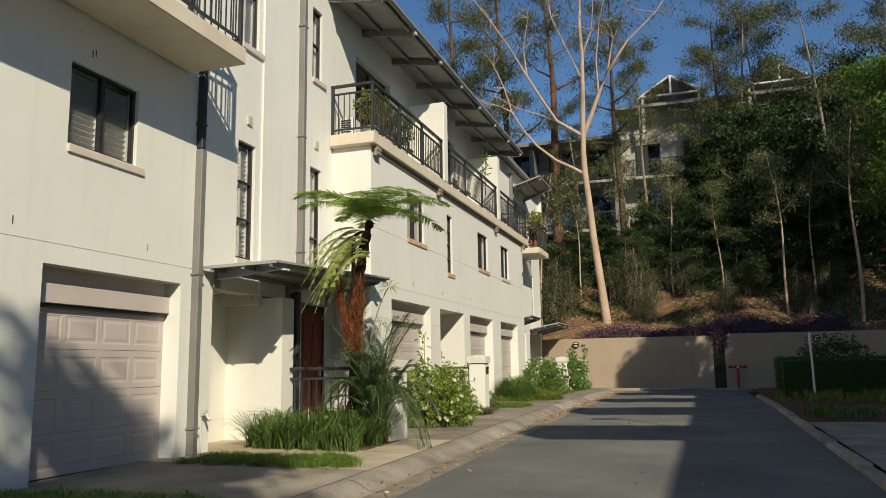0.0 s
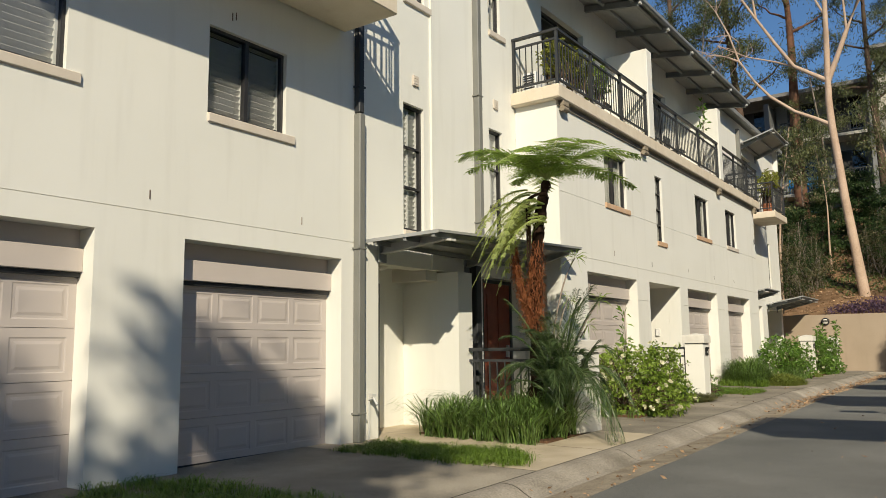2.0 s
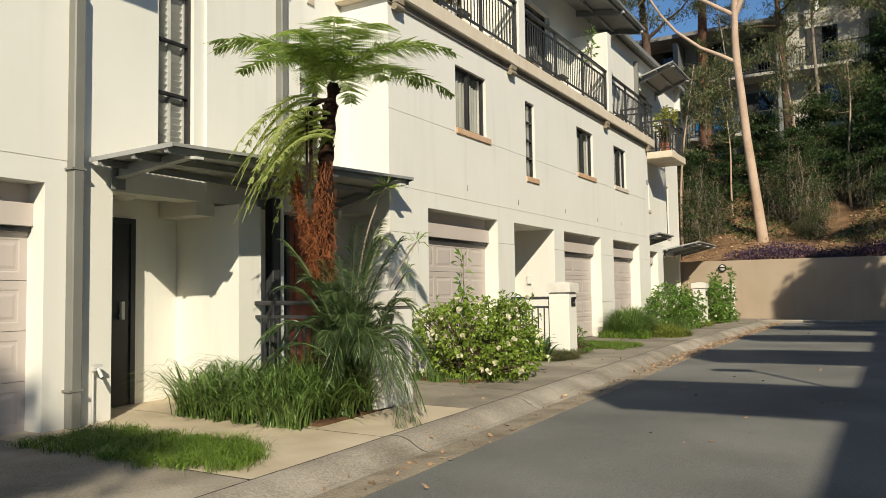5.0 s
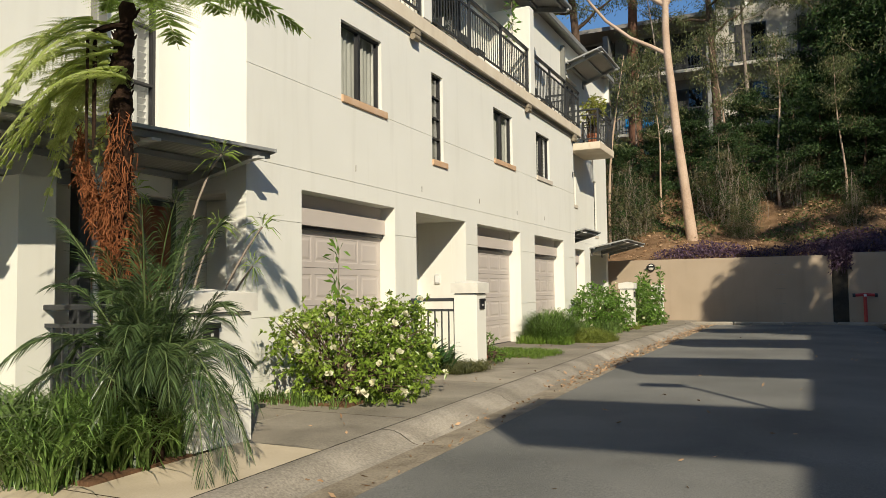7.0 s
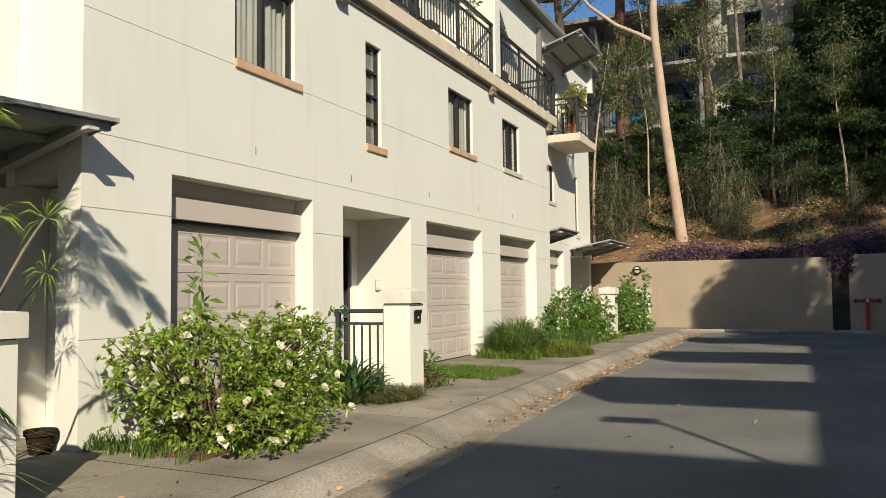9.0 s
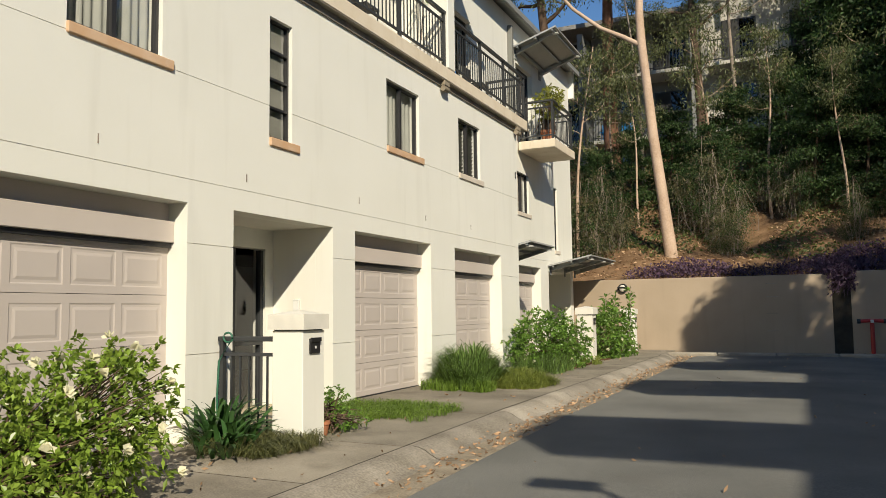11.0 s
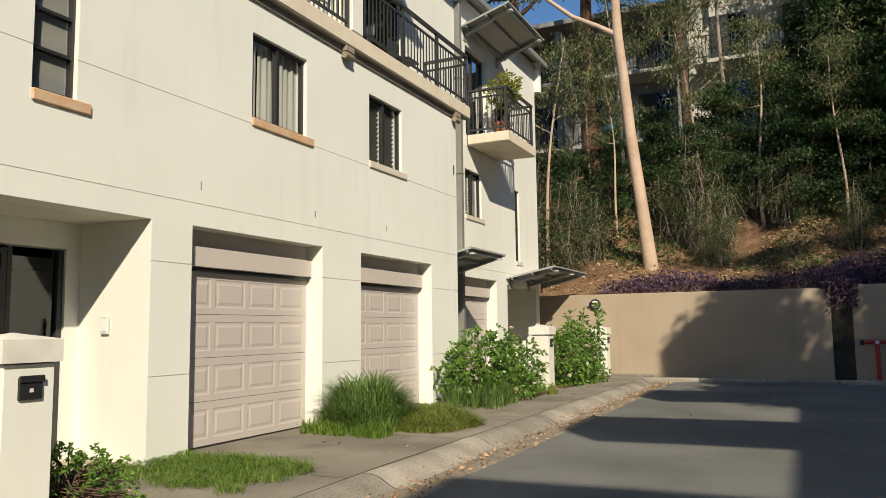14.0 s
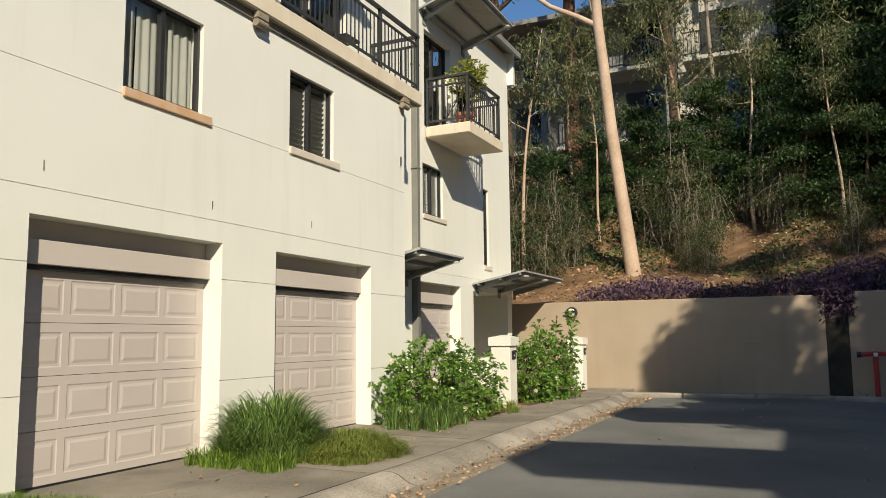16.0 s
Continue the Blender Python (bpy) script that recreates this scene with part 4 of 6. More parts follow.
railing([(-5.72, 22.96), (-5.72, 26.84), (X1 + 0.04, 26.84)], 5.70, "dark steel balcony railing at the block's end")
railing([(X1 + 0.04, 29.02), (-5.71, 29.02), (-5.71, 30.74), (X1 + 0.04, 30.74)], 5.73, "dark steel railing round the small balcony")


# ---- roofs and canopies ----
def corrugated(name, x0, z0, x1, z1, y0, y1, mat, parent, pitch=0.076, amp=0.009, thick=0.004):
    """A corrugated sheet that slopes from (x0, z0) to (x1, z1); the ridges run down the slope."""
    n = int((y1 - y0) / (pitch / 4))
    ys_ = np.linspace(y0, y1, n)
    w = amp * np.sin(2 * np.pi * (ys_ - y0) / pitch)
    v = np.concatenate([np.stack([np.full(n, xx), ys_, zz + w + dz], 1) for xx, zz, dz in ((x0, z0, 0), (x1, z1, 0), (x0, z0, thick), (x1, z1, thick))])
    i = np.arange(n - 1)
    f = np.concatenate([np.stack([i, i + n, i + n + 1, i + 1], 1), np.stack([i + 2 * n, i + 2 * n + 1, i + 3 * n + 1, i + 3 * n], 1)])
    return arrays(name, v, [f], mat, parent, smooth=True)


EAVE_X, EAVE_Z, ROOF_K = -5.45, 8.42, 0.16


def roof_z(x):
    return EAVE_Z + (EAVE_X - x) * ROOF_K


def long_roof(y0, y1, x_in, label):
    r = thing("roof", (EAVE_X, y0, EAVE_Z), label, "roof", kind="structure")
    corrugated("roof_sheet", EAVE_X, EAVE_Z, x_in, roof_z(x_in), y0, y1, SHEET, r)
    n = round((y1 - y0 - 0.4) / 1.76)
    for i in range(n + 1):
        y = y0 + 0.2 + (y1 - y0 - 0.4) * i / n
        bm = bmesh.new()
        box(bm, EAVE_X + 0.02, X1 - 0.3, y - 0.035, y + 0.035, -0.16, -0.02)
        for vv in bm.verts:
            vv.co.z += roof_z(vv.co.x)
        part("rafter", bm, GREY_STEEL, r)
        solid("rafter_end", (EAVE_X + 0.021, EAVE_X + 0.07, y - 0.05, y + 0.05, EAVE_Z - 0.12, EAVE_Z - 0.06), PALE_STEEL, r)
    for x in (EAVE_X - 0.08, EAVE_X - 0.75):
        solid("purlin", (x - 0.03, x + 0.03, y0, y1, roof_z(x) - 0.085, roof_z(x) - 0.018), GREY_STEEL, r)
    solid("gutter", (EAVE_X + 0.005, EAVE_X + 0.10, y0, y1, EAVE_Z - 0.055, EAVE_Z + 0.05), GREY_STEEL, r, bevel=0.02)
    return r


long_roof(12.75, 25.1, -10.5, "grey corrugated roof overhang on steel rafters")
main = thing("roof", (-10.5, 14, 9.2), "grey corrugated main roof of the terrace", "roof", kind="structure")
corrugated("roof_sheet", -6.3, 8.92, -10.5, 9.75, -6.2, 12.74, SHEET, main, 0.15, 0.012)
corrugated("roof_sheet", -6.3, 8.92, -10.5, 9.75, 25.11, 34.0, SHEET, main, 0.15, 0.012)
corrugated("roof_sheet", -10.5, 9.76, -14.4, 9.2, -6.2, 34.0, SHEET, main, 0.15, 0.012)
solid("fascia", (-6.34, -6.28, 25.12, 34.0, 8.80, 8.93), GREY_STEEL, main)
solid("fascia", (-6.34, -6.28, -6.2, 12.74, 8.80, 8.93), GREY_STEEL, main)
tagged(solid("wall_fin", (-7.2, -6.48, 33.905, 34.05, 8.1, 9.1), RENDERED, kind="structure"), "cream rendered parapet fin at the block's end", "wall")


def canopy(y0, y1, x_in, z_in, x_out, z_out, label, beams, name="entry_canopy"):
    c = thing(name, (x_in, (y0 + y1) / 2, z_in), label, "canopy", "steel canopies")
    corrugated("roof_sheet", x_out, z_out, x_in, z_in, y0, y1, SHEET, c)
    k = (z_out - z_in) / (x_out - x_in)
    for y in beams:
        bm = bmesh.new()
        box(bm, x_in, x_out - 0.12, y - 0.012, y + 0.012, -0.14, -0.02)
        box(bm, x_in, x_out - 0.12, y - 0.05, y + 0.05, -0.152, -0.14)
        for vv in bm.verts:
            f = (vv.co.x - x_in) / (x_out - x_in)
            vv.co.z = vv.co.z * (1.0 - 0.45 * f) + z_in + k * (vv.co.x - x_in)
        b = part("beam", bm, CANOPY_STEEL, c, "tapered steel beam")
        solid("beam_tip", (x_out - 0.1195, x_out + 0.02, y - 0.055, y + 0.055, z_out - 0.11, z_out - 0.085), PALE_STEEL, b)
        solid("wall_bracket", (x_in - 0.002, x_in + 0.016, y - 0.08, y + 0.08, z_in - 0.26, z_in - 0.02), GREY_STEEL, b)
    for f, nm in ((0.12, "purlin"), (0.55, "purlin"), (0.94, "purlin")):
        x = x_in + (x_out - x_in) * f
        z = z_in + k * (x - x_in)
        solid(nm, (x - 0.025, x + 0.025, y0 + 0.02, y1 - 0.02, z - 0.07, z - 0.012), GREY_STEEL, c)
    for ya, yb in ((y0, y0 + 0.012), (y1 - 0.012, y1)):
        bm = bmesh.new()
        box(bm, x_in, x_out + 0.03, ya, yb, -0.03, 0.014)
        for vv in bm.verts:
            vv.co.z += z_in + k * (vv.co.x - x_in)
        part("end_flashing", bm, CANOPY_STEEL, c)
    solid("fascia", (x_out + 0.0, x_out + 0.02, y0 + 0.013, y1 - 0.013, z_out - 0.016, z_out + 0.016), CANOPY_STEEL, c)
    return c


first_canopy = canopy(9.12, 13.2, X1 + 0.037, 2.60, -5.45, 2.77, "grey steel entry canopy with corrugated sheet", (9.45, 11.5, 12.95))
# it has settled out of level: low at the near outer corner
for piece in first_canopy.children_recursive:
    at_ = base_of(piece)
    for vv in piece.data.vertices:
        f_out = (vv.co.x + at_.x - X1) / (-5.45 - X1)
        f_far = (vv.co.y + at_.y - 9.12) / 4.08
        vv.co.z += f_out * (-0.10 + 0.18 * f_far) + (1 - f_out) * 0.05 * (1 - f_far)
canopy(31.3, 34.3, X1 + 0.002, 2.68, -5.42, 2.92, "grey steel entry canopy on the far townhouse", (31.6, 33.0, 34.1))
canopy(26.5, 28.3, X1 + 0.002, 2.70, -5.55, 2.94, "small grey steel canopy beside the block's end", (26.7, 28.1))
canopy(28.7, 31.2, X1 + 0.002, 8.15, -5.5, 8.5, "grey steel canopy over the small balcony", (28.95, 30.95), "balcony_canopy")


# ---- front gardens: pillars and fences ----
def pillar(x1, y0, w, top, y_ref, mat, label, slot=True, slot_mat=BLACK_PLASTIC, long=None):
    """Rendered letterbox pillar: shaft, overhanging cap with a low pyramid top, and a letterbox in its street face."""
    base = ground(y_ref) + 0.09
    p = thing("letterbox_pillar", (x1 - w / 2, y0 + w / 2, base), label, "pillar", "letterbox pillars")
    x0, y1 = x1 - w, y0 + (long or w)
    solid("shaft", (x0, x1, y0, y1, base, top - 0.19), mat, p, bevel=0.006)
    # thin dark strip stands in for the shadow under the cap
    solid("neck", (x0 + 0.012, x1 - 0.012, y0 + 0.012, y1 - 0.012, top - 0.1895, top - 0.181), STEEL, p)
    bm = bmesh.new()
    box(bm, x0 - 0.035, x1 + 0.035, y0 - 0.035, y1 + 0.035, top - 0.18, top - 0.03)
    t = bm.faces[:]
    c = bm.verts.new((x1 - w / 2, y0 + w / 2, top + 0.015))
    up = [f for f in bm.faces if f.normal.z > 0.5 or all(v.co.z > top - 0.031 for v in f.verts)]
    for f in up:
        vs = f.verts[:]
        bm.faces.remove(f)
        for i in range(4):
            bm.faces.new((vs[i], vs[(i + 1) % 4], c))
    part("cap", bm, RENDER_OLD, p, "weathered grey-stained cap")
    if slot:
        m = y0 + w * 0.5
        lb = solid("letterbox", (x1 + 0.0005, x1 + 0.022, m - 0.085, m + 0.085, top - 0.42, top - 0.27), slot_mat, p, "small metal letterbox", bevel=0.006)
        solid("flap", (x1 + 0.0225, x1 + 0.036, m - 0.09, m + 0.09, top - 0.305, top - 0.262), slot_mat, lb, bevel=0.004)
        solid("lock", (x1 + 0.0225, x1 + 0.028, m - 0.012, m + 0.012, top - 0.37, top - 0.345), PALE_STEEL, lb)
    return p


pillar(-4.5, 10.98, 0.36, 1.335, 11.5, RENDERED, "wide cream rendered letterbox pillar beside the palm", True, BLACK_PLASTIC, 0.68)
pillar(-4.63, 16.86, 0.366, 1.45, 17, RENDERED, "cream rendered letterbox pillar with a black letterbox")
pillar(-4.66, 28.3, 0.36, 1.50, 28, RENDER_OLD, "weathered rendered letterbox pillar between shrubs")
pillar(-4.70, 33.4, 0.36, 1.46, 33, RENDERED, "pale rendered letterbox pillar near the dead end")


def garden_fence(x0, x1, y, z0, z1, label, mid=True):
    f = thing("garden_fence", ((x0 + x1) / 2, y, z0), label, "fence", "garden fences")
    solid("handrail", (x0 - 0.05, x1 + 0.0, y - 0.03, y + 0.03, z1 - 0.05, z1), STEEL, f, bevel=0.008)
    solid("rail", (x0 + 0.026, x1 - 0.026, y - 0.016, y + 0.016, z1 - 0.2, z1 - 0.165), STEEL, f)
    solid("rail", (x0 + 0.026, x1 - 0.026, y - 0.016, y + 0.016, z0 + 0.08, z0 + 0.115), STEEL, f)
    for x in (x0, x1):
        solid("post", (x - 0.025, x + 0.025, y - 0.025, y + 0.025, z0, z1 - 0.051), STEEL, f)
    n = max(2, round((x1 - x0) / 0.125))
    for i in range(1, n):
        x = x0 + (x1 - x0) * i / n
        solid("baluster", (x - 0.009, x + 0.009, y - 0.009, y + 0.009, z0 + 0.116, z1 - 0.201), STEEL, f)
    return f


garden_fence(-6.47, -5.06, 11.10, ground(11) + 0.1, 1.225, "dark steel garden fence behind the strap grass")
garden_fence(-5.70, -5.01, 16.95, ground(17) + 0.1, 1.20, "dark steel garden fence with a hose tied to it")
hose = thing("garden_hose", (-5.66, 16.91, 0.1), "green garden hose looped over the fence post", "hose")
aa = np.linspace(0, 2 * np.pi, 14)
hose_pts = [(-5.60 + 0.06 * math.cos(a), 16.905 + 0.012 * i / 14, 1.19 + 0.05 * math.sin(a)) for i, a in enumerate(aa)] + [(-5.70, 16.89, 0.95), (-5.71, 16.88, 0.6), (-5.69, 16.87, 0.2)]
pipe_part("hose", hose_pts, 0.011, HOSE, hose)


# ---- planting ----
def rng_of(seed):
    return np.random.default_rng(seed)


def sphere_dirs(rng, n, up=0.0):
    d = rng.normal(size=(n, 3))
    d[:, 2] += up
    return d / np.linalg.norm(d, axis=1)[:, None]


def frond_points(base, azim, rise, length, sag, n):
    """A frond's midrib: leaves base at an angle and arches over."""
    s = np.linspace(0, 1, n)
    r = length * (s * math.cos(rise) + 0.06 * s * s)
    z = length * (s * math.sin(rise) - sag * s ** 2.2)
    return np.stack([base[0] + r * math.cos(azim), base[1] + r * math.sin(azim), base[2] + z], 1)


def fern_frond(soup, ribs, rng, base, azim, rise, length, sag, pairs=17):
    pts = frond_points(base, azim, rise, length, sag, 26)
    ribs.tube(pts, np.linspace(0.014, 0.003, 26), 5)
    side = np.array([-math.sin(azim), math.cos(azim), 0.0])
    pos, way, ln, wd, nrm = [], [], [], [], []
    for i in range(pairs):
        f = 0.14 + 0.85 * i / pairs
        p = pts[int(f * 25)]
        tang = pts[min(25, int(f * 25) + 1)] - pts[int(f * 25) - 1]
        tang /= np.linalg.norm(tang)
        pl = length * (0.30 if pairs > 10 else 0.42) * math.sin(math.pi * (0.12 + 0.86 * f)) ** 0.8 * (1.05 - 0.35 * f)
        for sgn in (-1, 1):
            d = side * sgn * 0.9 + tang * 0.45 + np.array([0, 0, -0.12 + rng.normal() * 0.06])
            d /= np.linalg.norm(d)
            m = 19 if length > 1.0 else 9
            for j in range(m):
                g = (j + 0.5) / m
                q = p + d * pl * g + np.array([0, 0, -0.10 * pl * g * g])
                for s2 in (-1, 1):
                    pos.append(q)
                    way.append(tang * s2 * 0.85 + d * 0.5)
                    l2 = 0.046 * (1.15 - g) * (0.6 + length * 0.35)
                    ln.append(l2)
                    wd.append(l2 * 0.24)
                    nrm.append(np.cross(side, tang))
    k = len(pos)
    pos, way = np.array(pos), np.array(way)
    # flat leaflets: their width lies in the frond's plane
    way /= np.linalg.norm(way, axis=1)[:, None]
    nrm = np.array(nrm) + rng.normal(size=(k, 3)) * 0.22
    sd = np.cross(way, nrm)
    sd /= np.linalg.norm(sd, axis=1)[:, None]
    ln, wd = np.array(ln)[:, None], np.array(wd)[:, None]
    v = np.stack([pos, pos + way * ln * 0.4 + sd * wd, pos + way * ln - np.array([[0, 0, 0.006]]), pos + way * ln * 0.4 - sd * wd], 1).reshape(-1, 3)
    soup.v.append(v)
    soup.q.append(np.arange(4 * k).reshape(k, 4) + soup.n)
    soup.n += 4 * k


def tree_fern():
    rng = rng_of(11)
    t = thing("tree_fern", (-5.1, 10.9, ground(11) + 0.12), "tree fern with a flat green crown and rust-brown skirt", "tree fern")
    path = np.array([(-5.08, 10.88, ground(11) + 0.1), (-5.03, 10.80, 0.9), (-4.96, 10.72, 1.8), (-4.86, 10.60, 2.6), (-4.72, 10.48, 3.05), (-4.60, 10.42, 3.40)])
    u = np.linspace(0, 1, 40)
    pts = np.stack([np.interp(u, np.linspace(0, 1, 6), path[:, i]) for i in range(3)], 1)
    rad = 0.085 + 0.018 * np.sin(u * 60) * rng.uniform(0.3, 1, 40) + 0.03 * (u < 0.15) - 0.012 * u - 0.03 * np.clip((u - 0.8) / 0.2, 0, 1)
    Soup().tube(pts, rad, 12).done("trunk", FERN_TRUNK, t, "dark fibrous leaning trunk", True)
    # old frond stubs along the trunk
    st = Soup()
    for i in range(90):
        f = rng.uniform(0.05, 0.95)
        p = pts[int(f * 39)]
        a = rng.uniform(0, 6.28)
        d = np.array([math.cos(a), math.sin(a), 0.5])
        st.tube([p + d * 0.05, p + d * 0.075, p + d * 0.09 + np.array([0, 0, 0.02])], [0.014, 0.011, 0.005], 5)
    st.done("trunk_fibre", FERN_TRUNK, t, kind="stuff")
    top = np.array((-4.60, 10.42, 3.42))

    def frond(mat, label, *args):
        leafy, rib = Soup(), Soup()
        fern_frond(leafy, rib, rng, *args)
        f = leafy.done("frond", mat, t, label)
        rib.done("midrib", L_FERN_PALE, f)

    n = 15
    for i in range(n):
        az = 2 * math.pi * i / n + rng.uniform(-0.12, 0.12)
        frond(L_FERN, "", top, az, radians(rng.uniform(26, 44)), rng.uniform(1.3, 1.68), rng.uniform(0.40, 0.60))
    for i in range(5):
        az = rng.uniform(0, 6.28)
        frond(L_FERN, "", top, az, radians(rng.uniform(42, 58)), rng.uniform(0.7, 0.95), rng.uniform(0.5, 0.7), 16)
    # old fronds hang in a lacy bunch beside the trunk
    for i in range(28):
        az = 3.68 + rng.normal() * 0.6
        out, down = rng.uniform(0.0, 0.3), rng.uniform(0.12, 0.6)
        b = top + np.array((math.cos(3.68) * out, math.sin(3.68) * out, -down))
        frond(L_FERN_PALE, "yellowing drooping frond", b, az, rng.uniform(-0.2, 0.4), rng.uniform(0.5, 0.8), rng.uniform(0.95, 1.35), 13)
    # dead skirt: two hanging bunches of curled strands, one along the trunk and one beside it
    sk = Soup()
    for i in range(1250):
        f = rng.beta(1.4, 1.7)
        beside = i % 5 < 2
        z = 1.5 + (1.1 if beside else 1.2) * f
        c = np.array([np.interp(z, path[:, 2], path[:, 0]), np.interp(z, path[:, 2], path[:, 1]), z])
        a = rng.uniform(0, 6.28)
        r = (0.025 + 0.055 * (1 - f)) * math.sqrt(rng.uniform(0, 1)) if beside else (0.065 + 0.05 * (1 - f)) * rng.uniform(0.7, 1.1)
        off = 0.08 + 0.19 * min(1, max(0, (z - 1.7) / 0.6)) if beside else 0.01
        p = c + np.array([math.cos(a) * r - 0.857 * off, math.sin(a) * r - 0.515 * off - 0.02, 0])
        L = rng.uniform(0.06, 0.17)
        w = rng.normal(size=3) * 0.022
        w2 = rng.normal(size=3) * 0.035
        sk.tube([p, p + w + (0, 0, -L * 0.4), p + w2 + (0, 0, -L * 0.8), p + w + w2 + (0, 0, -L)], [0.003, 0.0042, 0.004, 0.002], 3)
    sk.done("dead_skirt", FERN_SKIRT, t, "rust-brown dead frond skirt")
    for az, ln, o in ((3.6, 0.75, 0.22), (3.75, 0.9, 0.26), (3.5, 0.8, 0.24)):
        pts2 = frond_points(top + np.array((0, 0, -0.2)), az, 0.2, o, 0.5, 12)
        low = pts2[-1] + np.stack([np.zeros(8), np.zeros(8), -np.linspace(0, ln, 8)], 1) * 1.0
        Soup().tube(np.concatenate([pts2, low[1:]]), np.linspace(0.02, 0.009, 19), 6).done("dead_stem", FERN_TRUNK, t, "dark hanging stem")


tree_fern()


def palm():
    rng = rng_of(5)
    base = np.array((-4.62, 10.68, ground(11) + 0.12))
    p = thing("dwarf_date_palm", base, "dark green feathery dwarf palm spilling over the path", "palm")
    Soup().tube([base, base + (0.01, 0, 0.2), base + (0.0, 0.02, 0.5)], [0.10, 0.09, 0.07], 10).done("trunk", FERN_TRUNK, p, smooth=True)
    top = base + np.array((0, 0.02, 0.55))
    fronds = [(rng.uniform(0, 6.28), radians(rng.uniform(68, 87)), rng.uniform(1.5, 2.1), rng.uniform(0.25, 0.6), 0.0) for _ in range(24)]
    fronds += [(rng.uniform(0, 6.28), radians(rng.uniform(58, 74)), rng.uniform(1.5, 1.95), rng.uniform(0.6, 0.9), 0.0) for _ in range(12)]
    fronds += [(rng.uniform(0, 6.28), radians(rng.uniform(70, 89)), rng.uniform(0.9, 1.5), rng.uniform(0.2, 0.5), 0.3) for _ in range(14)]
    fronds += [(-0.35, radians(62), 1.85, 1.25, 0.0), (-0.6, radians(58), 1.6, 1.15, 0.0), (-0.1, radians(62), 1.7, 1.2, 0.0), (-1.2, radians(62), 1.6, 0.9, 0.0), (3.6, radians(58), 1.7, 0.85, 0.0), (0.3, radians(66), 1.5, 1.1, 0.0)]
    for az, rise, ln, sag, drop in fronds:
        b = top - np.array((0, 0, drop)) + np.array((rng.uniform(-0.13, 0.13), rng.uniform(-0.13, 0.13), rng.uniform(-0.25, 0.0)))
        pts = frond_points(b, az, rise, ln, sag, 30)
        side = np.array([-math.sin(az), math.cos(az), 0])
        pos, way, l_ = [], [], []
        for i in range(52):
            f = 0.2 + 0.79 * i / 52
            j = f * 29
            q = pts[int(j)] + (pts[min(29, int(j) + 1)] - pts[int(j)]) * (j - int(j))
            tg = pts[min(29, int(j) + 1)] - pts[max(0, int(j) - 1)]
            tg /= np.linalg.norm(tg)
            for sg in (-1, 1):
                pos.append(q)
                way.append(side * sg * (0.75 - 0.3 * f) + tg * (0.7 + 0.4 * f) + np.array([0, 0, rng.normal() * 0.06 - 0.12]))
                l_.append(0.27 * math.sin(math.pi * (0.18 + 0.72 * f)) ** 0.7 * rng.uniform(0.85, 1.1))
        lv = Soup()
        lv.leaves(pos, way, np.array(l_), 0.0085, 0.28, rng)
        f = lv.done("frond", L_PALM, p)
        Soup().tube(pts, np.linspace(0.009, 0.0025, 30), 5).done("midrib", PALM_RIB, f)


palm()


def rosette(soup, rng, at, n=28, size=0.24, w=0.012):
    d = sphere_dirs(rng, n, 0.55)
    soup.leaves(np.repeat([at], n, 0) + d * 0.015, d, rng.uniform(0.65, 1.1, n) * size, w, 0.35, rng)


def dracaena():
    rng = rng_of(8)
    base = (-5.3, 11.6, ground(11) + 0.12)
    d = thing("dragon_tree", base, "spindly dragon tree with spiky leaf rosettes", "shrub")
    for tip, mid in (((-4.80, 11.62, 2.50), (-5.05, 11.3, 1.95)), ((-5.04, 11.86, 1.93), (-5.2, 11.6, 1.4)), ((-4.55, 11.86, 1.88), (-4.95, 11.75, 1.4)), ((-5.35, 11.2, 2.2), (-5.35, 11.4, 1.3)), ((-4.85, 12.1, 1.55), (-5.05, 11.9, 1.2))):
        a, m, b = np.array(base), np.array(mid), np.array(tip)
        u = np.linspace(0, 1, 12)[:, None]
        pts = (1 - u) ** 2 * a + 2 * u * (1 - u) * m + u * u * b
        stem = Soup().tube(pts, np.linspace(0.016, 0.009, 12), 6).done("stem", BARK_GREY, d, "pale bare stem", True)
        lv = Soup()
        rosette(lv, rng, b)
        lv.done("rosette", L_FERN, stem, "spiky green leaf rosette")


dracaena()


